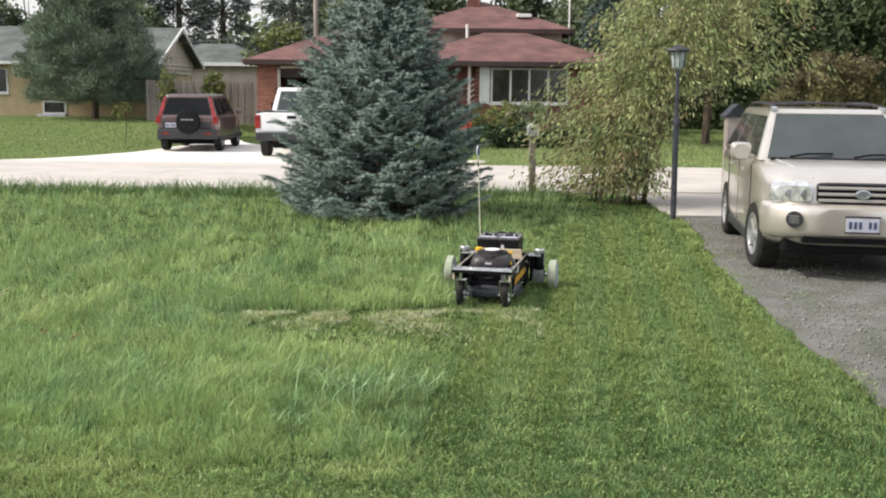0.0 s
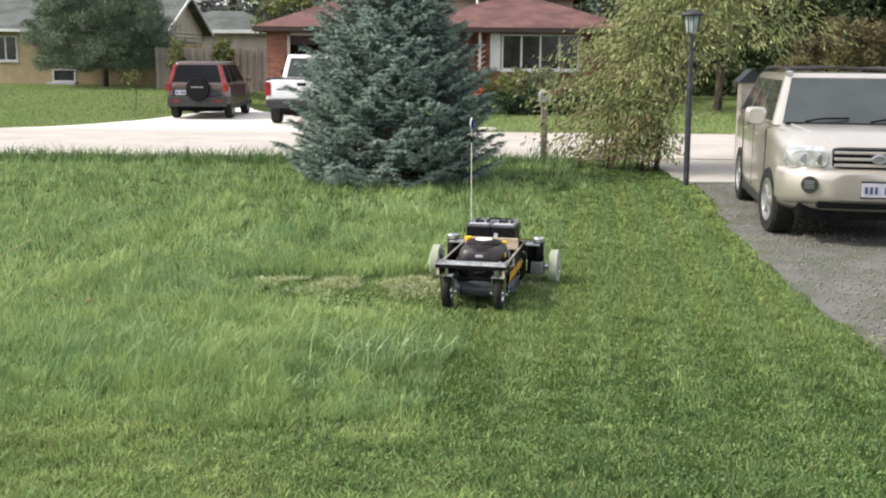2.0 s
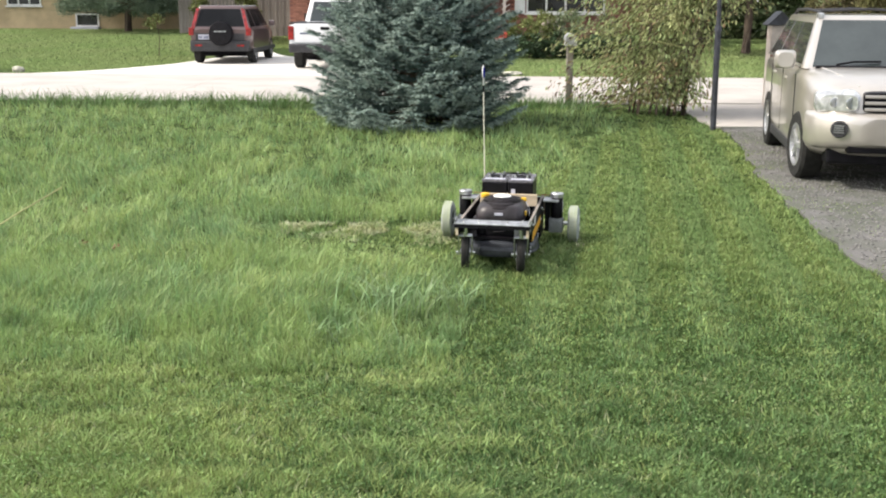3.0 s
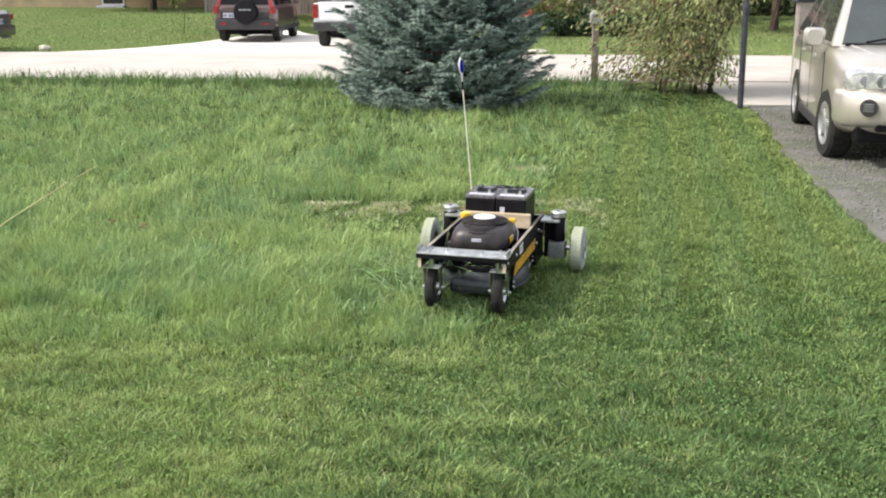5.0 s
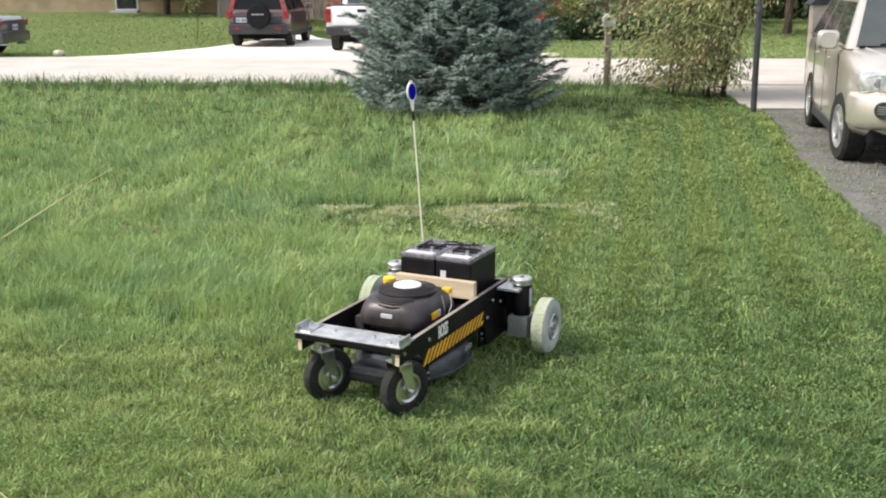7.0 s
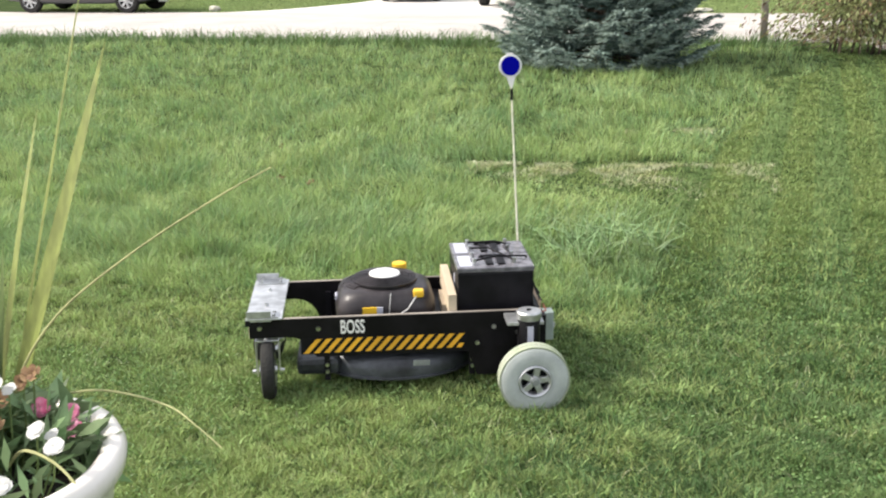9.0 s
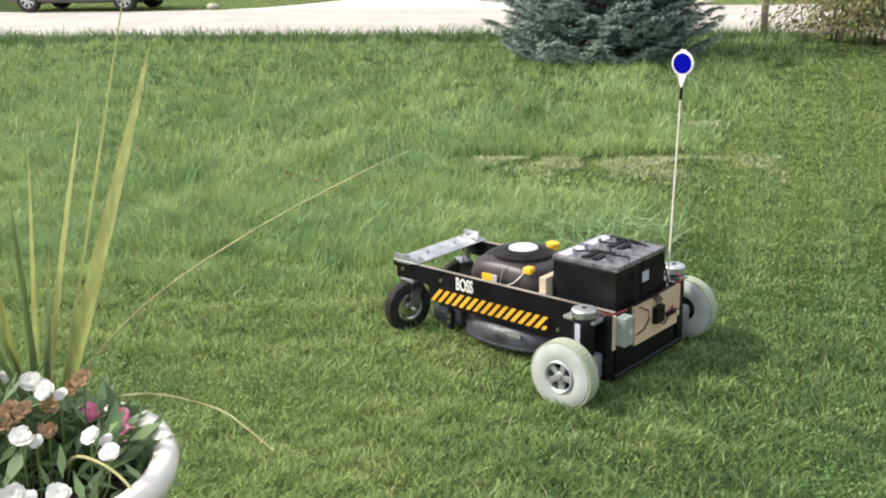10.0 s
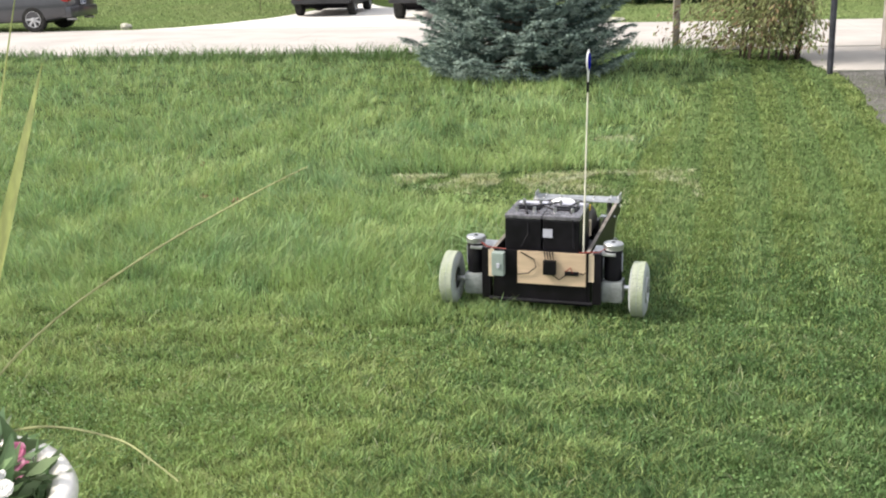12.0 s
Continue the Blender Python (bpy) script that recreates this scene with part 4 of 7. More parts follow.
def fence():
    f = thing("fence", "tall weathered grey board fence between the houses", "fence")
    me = bpy.data.meshes.new("board")
    bm = slab(bmesh.new(), [(0, 0), (0.135, 0), (0.135, 1.72), (0.10, 1.76), (0.035, 1.76), (0, 1.72)], 0, 0.022)
    bm.to_mesh(me)
    bm.free()
    me.materials.append(GREY_WOOD)
    x = -12.1
    i = 0
    while x < -6.95:
        o = new("board", me)
        o.parent = f
        o.matrix_basis = pose(x, 44.0 + (0.03 if i % 2 else 0), 0.36 + random.uniform(-0.02, 0.02))
        x += 0.148
        i += 1
    part("rail", box(B(-12.1, -6.9, 44.06, 44.11, 0.7, 0.8), -12.1, -6.9, 44.06, 44.11, 1.75, 1.85), GREY_WOOD, f)
    for x in (-12.07, -9.2, -6.95):
        part("post", B(x, x + 0.1, 44.11, 44.21, 0.1, 2.12, 0.01), GREY_WOOD, f)


red_house()
left_house()
fence()


# a red shed with a white eave at the edge of the view
s = thing("red_shed", "red painted shed with a white eave", "shed", pose(12.32, 29.6, 0, 0, 0, -26))
part("wall", B(0.3, 4.6, 0.3, 4, -0.05, 3.7), RED_WALL, s)
part("roof", slab(bmesh.new(), [(-0.05, 3.60), (2.45, 4.6), (4.95, 3.60), (4.95, 3.78), (2.45, 4.78), (-0.05, 3.78)], 0, 4.3), WHITE, s, "white edged roof")

# ---- trees and shrubs ----
spruce(pose(-0.84, 15.9, 0), "young blue spruce with dense drooping branches on the lawn")


def willow():
    """A bushy ornamental tree: several bent stems, arching shoots and narrow yellowing leaves with withered tips."""
    rng = np.random.default_rng(41)
    t = thing("weeping_tree", "bushy yellow-green weeping tree with withered brown tips", "tree", pose(3.05, 18.0, 0))
    stems = bmesh.new()
    pos, ax, dry = [], [], []
    for i in range(19):
        a = rng.uniform(0, math.tau)
        b = Vector((rng.uniform(-0.45, 0.5), rng.uniform(-0.3, 0.3), -0.05))
        top = Vector((0.65 + 2.1 * math.cos(a) * rng.uniform(0.3, 1), 1.0 * math.sin(a), rng.uniform(2.6, 4.8)))
        for v in (top,):
            v.x += 0.42 * (v.z - 1.7)
        arch = lambda q: Vector((b.x + (top.x - b.x) * q ** 2.1, b.y + (top.y - b.y) * q, b.z + (top.z - b.z) * q))
        tube(stems, [arch(q) for q in (0, 0.2, 0.4, 0.6, 0.8, 1)], 0.021, 6, 0.3)
        for j in range(40):
            s = rng.uniform(0.22, 1.0) if j > 7 else rng.uniform(0.05, 0.25)
            p = arch(s)
            p.x -= 0.42 * min(3, max(-1.2, p.z - 1.7))
            da = rng.uniform(0, math.tau)
            reach = rng.uniform(0.6, 1.55) * (1.15 if p.z < 2.4 else 0.95)
            d = Vector((math.cos(da), math.sin(da) * 0.8, 0))
            q = [p + d * reach * u + Vector((0, 0, 0.45 * u - 1.05 * u * u * rng.uniform(0.6, 1.3))) for u in (0, 0.33, 0.66, 1)]
            q = [Vector((v.x, v.y, max(v.z, 0.12))) for v in q]
            q = [Vector((v.x + 0.42 * min(3, max(-1.2, v.z - 1.7)), v.y, v.z)) for v in q]
            if any((v.z < 1.7 and v.x > 0.75) or (v.z > 2.1 and v.x < -0.95) for v in q):
                continue
            if j % 4 == 0:
                tube(stems, q, 0.009, 4, 0.4)
            for u in rng.uniform(0.15, 1, 66 if q[-1].z > 1.3 else 40):
                k = min(int(u * 3), 2)
                c = q[k].lerp(q[k + 1], u * 3 - k)
                pos.append((c.x + rng.normal(0, 0.09), c.y + rng.normal(0, 0.09), max(0.1, c.z + rng.normal(0, 0.06))))
                ax.append((d.x, d.y, -0.8))
                dry.append(u > 0.8 and rng.uniform() < (0.5 if c.z < 1.0 else 0.12))
    part("stem_work", stems, BARK, t)
    pos, ax, dry = np.array(pos), np.array(ax), np.array(dry)
    up = pos[:, 2] > 0.24
    pos, ax, dry = pos[up], ax[up], dry[up]
    for m, sel, nm, lab in ((WILLOW, ~dry, "crown", "narrow yellow-green leaves"), (DRY_LEAF, dry, "withered_leaves", "withered brown leaf tips")):
        v, f = leaf_cloud(pos[sel], rng.uniform(0.055, 0.115, sel.sum()), rng, 0.34, 0.3, ax[sel])
        raw(nm, v, f, m, t, lab)
    # a cut white stick caught in it
    part("broken_branch", R((-0.15, -0.9, 1.22), (0.32, -0.75, 1.12), 0.016, 0.01, 6), DRY_STEM, t)


willow()
pine_tree(pose(-14.62, 45.2, 0.42), 6.4, 3.15, "broad grey-green pine on the lawn across the road", 51)
conifer(pose(-26.5, 62, 0.4), 8.6, 2.6, "dark conifer behind the tan house", HAZE_PINE, 52, 6000)
conifer(pose(6.6, 42.3, 0.2), 7.5, 2.0, "blue-green spruce beside the brick house", NEEDLE, 53, 16000, leaf=0.2)
tall_a = conifer(pose(-17.5, 72, 0.3), 15.5, 3.0, "tall dark conifer behind the houses", HAZE_PINE, 54, 16000, leaf=0.36)
tagged(tall_a, group="conifers behind the houses")
for x, y, s in ((-15.2, 75, 0), (-9.6, 70, 50), (-6.2, 68, 90), (-3.0, 74, 140), (9.5, 66, 200), (-38, 75, 250), (-24, 80, 20)):
    copy_thing(tall_a, pose(x, y, 0.3, 0, 0, s))
rw = np.random.default_rng(68)
n = 26000
far_at = np.stack([rw.uniform(-75, 95, n), rw.uniform(84, 96, n), 9.0 * rw.uniform(0, 1, n) ** 1.4], 1)
far_at[:, 2] *= 0.75 + 0.35 * smooth_noise(far_at[:, 0], far_at[:, 1] * 0, 0.5, 69)
v, f = leaf_cloud(far_at, rw.uniform(0.6, 1.2, n), rw, 0.6)
tagged(raw("far_woods", v, f, HAZE_LEAF), "distant dark woods behind the houses", "woods", kind="stuff")
# Dark leaves low down give the shade below the crowns.
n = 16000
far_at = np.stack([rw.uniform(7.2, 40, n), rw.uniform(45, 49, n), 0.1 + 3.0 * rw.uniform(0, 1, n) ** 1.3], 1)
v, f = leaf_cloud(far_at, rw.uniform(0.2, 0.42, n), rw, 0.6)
tagged(raw("undergrowth", v, f, LEAF_IN_SHADE), "undergrowth below the trees across the road, shade put into its leaf colour", "undergrowth", kind="stuff")
BLOBS = [(0, 0, 7.5, 3.0, 3.0, 2.4), (-2.2, 0.6, 5.6, 2.2, 2.2, 1.8), (2.2, -0.5, 5.8, 2.3, 2.3, 1.8), (0.4, 1.2, 10, 2.2, 2.2, 2.0), (-0.5, -1.3, 4.6, 2.4, 2.0, 1.4)]
oak = broadleaf(pose(3, 66, 0.2), BLOBS, 4.0, "large dark leafy tree behind the houses", HAZE_LEAF, 61, 2600, 0.36)
tagged(oak, group="leafy trees behind the houses")
for x, y, r in ((-2.5, 62, 40), (8.5, 60, 100), (-21, 70, 130), (-29, 76, 60), (-7.5, 80, 200), (12, 54, 250), (16.5, 50, 20), (21, 55, 80), (26, 50, 150), (32, 56, 220), (-44, 70, 300), (14, 68, 10), (23, 66, 50), (40, 60, 90)):
    copy_thing(oak, pose(x, y, 0.2, 0, 0, r))
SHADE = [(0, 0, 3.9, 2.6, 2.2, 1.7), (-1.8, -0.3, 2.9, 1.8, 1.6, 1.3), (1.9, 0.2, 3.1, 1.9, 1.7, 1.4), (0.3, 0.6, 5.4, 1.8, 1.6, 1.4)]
grove = broadleaf(pose(9.2, 37, 0.1), SHADE, 2.4, "low-branched tree across the road, shade put into its leaf colour", LEAF_IN_SHADE, 62, 2600, 0.26)
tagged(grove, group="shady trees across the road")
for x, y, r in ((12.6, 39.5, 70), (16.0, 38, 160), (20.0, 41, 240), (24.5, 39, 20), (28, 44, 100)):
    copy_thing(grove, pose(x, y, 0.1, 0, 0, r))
broadleaf(pose(10.75, 30.0, 0.0), [(0, 0, 2.2, 1.25, 1.1, 0.95), (-0.75, 0, 1.7, 0.8, 0.8, 0.75), (0.8, 0.1, 1.8, 0.8, 0.8, 0.8), (0, -0.2, 1.2, 1.0, 0.9, 0.7)], 1.2,
          "rounded olive and brownish shrub across the road", OLIVE, 63, 3400, 0.10, name="shrub", category="shrub", trunk_r=0.08)
broadleaf(pose(-8.0, 52, 0.3), [(0, 0, 3.4, 1.5, 1.2, 1.2), (0.9, 0, 2.6, 1.1, 1, 0.9)], 2.0, "yellow-green shrub behind the garage roof", LIME, 64, 1400, 0.2, name="shrub", category="shrub", trunk_r=0.08)
broadleaf(pose(-9.1, 43.2, 0.3), [(0, 0, 1.7, 0.45, 0.4, 0.55), (0.1, 0, 1.15, 0.35, 0.3, 0.4)], 1.0, "climbing yellow-green shrub by the fence", LIME, 65, 900, 0.13, name="shrub", category="shrub", trunk_r=0.04)
broadleaf(pose(-11.0, 42.9, 0.35), [(0, 0, 1.5, 0.4, 0.4, 0.6), (0.3, 0, 0.9, 0.4, 0.3, 0.4)], 1.0, "leggy green shrub at the end of the fence", LIME, 66, 700, 0.12, name="shrub", category="shrub", trunk_r=0.04)
sap = broadleaf(pose(-9.9, 33.5, 0.12), [(0, 0, 1.15, 0.28, 0.28, 0.22), (-0.2, 0, 0.95, 0.2, 0.2, 0.14)], 1.0, "thin sapling with few pale leaves", LIME, 67, 130, 0.10, name="sapling", category="tree", trunk_r=0.018)
# planting before the brick house
for x, y, w, seed in ((1.7, 34.2, 0.9, 71), (2.7, 34.3, 0.9, 72), (3.7, 34.4, 0.9, 73), (4.7, 34.2, 0.9, 74), (0.7, 34.6, 0.7, 75), (6.0, 34.4, 1.0, 76)):
    bush = broadleaf(pose(x, y, 0.05), [(0, 0, 0.42, w * 0.72, 0.6, 0.40), (0.2, -0.1, 0.3, w * 0.6, 0.5, 0.3)], 0.3, "low dark clipped hedge shrub", HEDGE, seed, 1500, 0.08, name="hedge_shrub", category="hedge", trunk_r=0.03)
    tagged(bush, group="hedge before the brick house")
for x, y, seed in ((2.05, 34.75, 87), (2.95, 34.8, 88), (2.0, 35.6, 81), (3.2, 35.8, 82), (1.0, 35.9, 83), (4.3, 35.7, 84)):
    broadleaf(pose(x, y, 0.1), [(0, 0, 1.0, 0.55, 0.4, 0.4), (0.1, 0, 0.6, 0.5, 0.4, 0.35)], 0.5, "leafy flowering shrub in front of the house", LIME if seed % 2 else HAZE_LEAF, seed, 700, 0.10, name="shrub", category="shrub", trunk_r=0.03)
fl = thing("red_flower_bush", "small bush with orange-red flowers", "shrub", pose(0.75, 33.0, 0))
rr = np.random.default_rng(85)
v, f = leaf_cloud(in_blob(220, rr, (0, 0, 0.55), (0.28, 0.25, 0.42)), 0.10, rr)
raw("leaves", v, f, HAZE_LEAF, fl)
v, f = leaf_cloud(in_blob(110, rr, (0, -0.1, 0.85), (0.22, 0.2, 0.2)), 0.09, rr, 0.9)
raw("blooms", v, f, RED_FLOWER, fl)


def boulder(name, at, r, label, material, seed):
    bm = bmesh.new()
    bmesh.ops.create_icosphere(bm, subdivisions=3, radius=1)
    noise_off = Vector((seed, seed * 2, 0))
    for v in bm.verts:
        k = 1 + 0.28 * noise.noise(v.co * 1.3 + noise_off) + 0.1 * noise.noise(v.co * 4 + noise_off)
        v.co = Vector((v.co.x * r[0], v.co.y * r[1], v.co.z * r[2])) * k
    ob = part(name, bm, material, None, smooth=True)
    ob.matrix_basis = at
    return tagged(ob, label, "rock")


boulder("boulder", pose(2.50, 35.2, 0.62), (0.50, 0.35, 0.66), "large tan boulder among the shrubs", STONE, 3)
boulder("rock", pose(-11.6, 27.0, 0.06), (0.16, 0.12, 0.10), "small pale rock at the lawn's edge by the road", PALE_ROCK, 5)
boulder("rock", pose(0.95, 27.2, 0.03), (0.30, 0.16, 0.06), "flat pale stone at the road's edge", PALE_ROCK, 8)


# ---- street furniture ----
def lamp_post():
    t = thing("lamp_post", "dark grey yard lamp post with a lantern at the lawn's corner", "lamp post", pose(3.57, 15.85, 0, 0, -0.6, 0))
    bm = R((0, 0, -0.05), (0, 0, 1.45), 0.045, 0.045, 12)
    rod(bm, (0, 0, 1.45), (0, 0, 2.2), 0.034, 0.03, 12)
    rod(bm, (0, 0, 1.42), (0, 0, 1.5), 0.055, 0.05, 12)
    rod(bm, (0, 0, 1.02), (0, 0, 1.06), 0.052, 0.052, 12)
    part("post", bm, POST_PAINT, t)
    lan = part("lantern", lathe(bmesh.new(), [(0.035, 2.20), (0.07, 2.22), (0.085, 2.24), (0.115, 2.46), (0.11, 2.47)], 8), LANTERN, t, "frosted lantern glass")
    cage = bmesh.new()
    for k in range(8):
        a = math.tau * k / 8
        rod(cage, (0.088 * math.cos(a), 0.088 * math.sin(a), 2.23), (0.119 * math.cos(a), 0.119 * math.sin(a), 2.47), 0.006, 0.006, 5)
    part("cage", cage, POST_PAINT, lan)
    part("cap", lathe(bmesh.new(), [(0.165, 2.465), (0.175, 2.48), (0.17, 2.50), (0.10, 2.525), (0.03, 2.55), (0.012, 2.57)], 16), POST_PAINT, lan, "dark lantern cap")


def mail_post():
    t = thing("mailbox", "old wooden post with a small grey mailbox", "mailbox", pose(1.76, 19.75, 0))
    part("post", B(-0.06, 0.06, -0.06, 0.06, -0.1, 1.05, 0.012), GREY_WOOD, t)
    bm = slab(bmesh.new(), [(-0.10, 1.05), (0.10, 1.05), (0.10, 1.19), (0.07, 1.25), (0, 1.275), (-0.07, 1.25), (-0.10, 1.19)], -0.25, 0.25)
    part("box", bm, GALV, t, "dull grey metal box")
    p = thing("mailbox_pillar", "pale painted mailbox pillar with a dark roof behind the car", "mailbox", pose(5.32, 19.2, 0.08))
    part("pillar", B(-0.13, 0.17, -0.15, 0.15, -0.05, 1.36, 0.015), WHITE_PILLAR, p)
    part("roof", slab(bmesh.new(), [(-0.20, 1.36), (0.24, 1.36), (0.24, 1.38), (0.02, 1.60), (-0.20, 1.38)], -0.2, 0.2), POST_PAINT, p, "small dark gable roof")


def wires():
    t = thing("utility_pole", "tall wooden utility pole behind the houses", "pole", pose(-6.0, 51.5, 0))
    part("shaft", R((0, 0, 0), (0, 0, 10), 0.13, 0.09, 8), GREY_WOOD, t)
    part("crossarm", B(-1.1, 1.1, -0.06, 0.06, 9.2, 9.32), GREY_WOOD, t)
    for a, b, sag in (((-6, 51.5, 4.9), (-16, 53, 3.9), 0.3), ((-6, 51.4, 6.6), (8, 50, 5.1), 0.5), ((10, 42, 5.0), (24, 44, 5.5), 0.2)):
        a, b = Vector(a), Vector(b)
        pts = [a.lerp(b, i / 14) - Vector((0, 0, sag * 4 * (i / 14) * (1 - i / 14))) for i in range(15)]
        tagged(part("overhead_cable", tube(bmesh.new(), pts, 0.012, 5), WIRE, None), "thin grey overhead cable", "cable")


lamp_post()
mail_post()
wires()


# ---- vehicles (forward is +x, the ground is z = 0) ----
def ring(x, z0, z1, w, k=0.30, n=24, flare=0.0):
    """A rounded box section across a vehicle."""
    out = []
    zc, hz = (z0 + z1) / 2, (z1 - z0) / 2
    for i in range(n):
        a = math.tau * (i + 0.5) / n
        c, s = math.cos(a), math.sin(a)
        y = w * math.copysign(abs(c) ** k, c)
        z = zc + hz * math.copysign(abs(s) ** k, s)
        y *= 1 - flare * ((z - z0) / (z1 - z0))
        out.append((x, y, z))
    return out


def wheel(parent, x, y, r, wd, spokes, rim_mat=RIM, steer=0.0):
    s = 1 if y > 0 else -1
    m = Matrix.Translation((x, y, r)) @ Matrix.Rotation(radians(steer), 4, "Z") @ Matrix.Rotation(-s * math.pi / 2, 4, "X")
    w = part("wheel", lathe(bmesh.new(), [(r * 0.60, -wd / 2), (r * 0.93, -wd / 2), (r, -wd * 0.36), (r, wd * 0.36), (r * 0.93, wd / 2), (r * 0.64, wd / 2), (r * 0.62, wd * 0.3)], 32, m), RUBBER, parent, "black tyre", smooth=True)
    bm = bmesh.new()
    lathe(bm, [(r * 0.66, wd * 0.2), (r * 0.66, wd * 0.49), (r * 0.60, wd * 0.49), (r * 0.57, wd * 0.26)], 32, m)
    lathe(bm, [(r * 0.14, wd * 0.2), (r * 0.16, wd * 0.46), (r * 0.06, wd * 0.50)], 16, m)
    for k in range(spokes):
        a = math.tau * k / spokes
        box(bm, r * 0.1, r * 0.60, -r * 0.085, r * 0.085, wd * 0.30, wd * 0.44, 0.004, m=m @ Matrix.Rotation(a, 4, "Z"))
    part("rim", bm, rim_mat, w, "silver spoked rim")
    return w


def cut(ob, cutters):
    """Takes the wheel wells out of a body."""
    me = ob.data
    tmp = []
    for bm in cutters:
        c = part("well", bm, TRIM, None)
        tmp.append(c)
        md = ob.modifiers.new("well", "BOOLEAN")
        md.operation, md.object, md.solver = "DIFFERENCE", c, "EXACT"
    deps = bpy.context.evaluated_depsgraph_get()
    deps.update()
    done = bpy.data.meshes.new_from_object(ob.evaluated_get(deps))
    ob.modifiers.clear()
    ob.data = done
    for c in tmp:
        bpy.data.objects.remove(c)


def vehicle(name, label, category, at, paint, stations, cab, wheels, spokes=5, glass=(), pane=None, steer=0.0):
    pane = pane or GLASS
    t = thing(name, label, category, at)
    body = part("body", loft(bmesh.new(), [ring(*s) for s in stations]), paint, t, smooth=40)
    r, wd, xs, ty = wheels
    cuts = []
    for x in xs:
        for s in (-1, 1):
            cuts.append(R((x, s * (ty - wd * 0.9), r), (x, s * (ty + 0.4), r), r * 1.13, r * 1.13, 28))
    cut(body, cuts)
    for x in xs:
        lin = bmesh.new()
        rod(lin, (x, -ty + wd * 0.8, r * 1.3), (x, ty - wd * 0.8, r * 1.3), r * 0.75, r * 0.75, 20)
        part("wheel_liner", lin, BLACK, t)
    xf0, xf1, xr1, xr0, zb, zt, wb, wt = cab
    c = bmesh.new()
    base = [(xf0, -wb, zb), (xf0, wb, zb), (xr0, wb, zb), (xr0, -wb, zb)]
    top = [(xf1, -wt, zt), (xf1, wt, zt), (xr1, wt, zt), (xr1, -wt, zt)]
    lo, hi = [c.verts.new(p) for p in base], [c.verts.new(p) for p in top]
    c.faces.new(hi)
    c.faces.new(lo[::-1])
    for k in range(4):
        c.faces.new((lo[k], lo[(k + 1) % 4], hi[(k + 1) % 4], hi[k]))
    bmesh.ops.recalc_face_normals(c, faces=c.faces)
    es = [e for e in c.edges if max(v.co.z for v in e.verts) > zb + 0.01]
    bmesh.ops.bevel(c, geom=es, offset=0.07, segments=4, affect="EDGES", profile=0.55)
    part("cabin", c, paint, t, smooth=50)
    part("windscreen", panel(bmesh.new(), (base[0], base[1], top[1], top[0]), 0.012, 0.05, 0.95, 0.03, 0.90), pane, t, "tinted windscreen")
    part("rear_window", panel(bmesh.new(), (base[2], base[3], top[3], top[2]), 0.012, 0.08, 0.92, 0.08, 0.85), pane, t, "tinted rear window")
    for a, b in glass:
        part("side_window", panel(bmesh.new(), (base[1], base[2], top[2], top[1]), 0.012, a, b, 0.06, 0.84), pane, t)
        part("side_window", panel(bmesh.new(), (base[3], base[0], top[0], top[3]), 0.012, 1 - b, 1 - a, 0.06, 0.84), pane, t)
    for x in xs:
        for s in (-1, 1):
            wheel(t, x, s * ty, r, wd, spokes, steer=steer if x == xs[0] else 0.0)
    return t


def plate(parent, x, y, z, facing, w=0.31, h=0.155):
    p = part("number_plate", B(min(x, x + facing * 0.012), max(x, x + facing * 0.012), y - w / 2, y + w / 2, z - h / 2, z + h / 2, 0.003), PLATE, parent, "pale plate with dark bars")
    for k in range(6):
        if k != 3:
            part("lettering_bar", B(min(x + facing * 0.012, x + facing * 0.016), max(x + facing * 0.012, x + facing * 0.016), y - w * 0.42 + k * w * 0.15, y - w * 0.42 + k * w * 0.15 + w * 0.09, z - h * 0.25, z + h * 0.2), BAR, p)
    fr = bmesh.new()
    for s in (-1, 1):
        box(fr, x - 0.002, x + facing * 0.014 if facing > 0 else x + 0.002, y - w / 2 - 0.012, y + w / 2 + 0.012, z + s * h / 2 - 0.008, z + s * h / 2 + 0.008) if facing > 0 else box(fr, x - 0.014, x + 0.002, y - w / 2 - 0.012, y + w / 2 + 0.012, z + s * h / 2 - 0.008, z + s * h / 2 + 0.008)
    part("plate_frame", fr, TRIM, p)


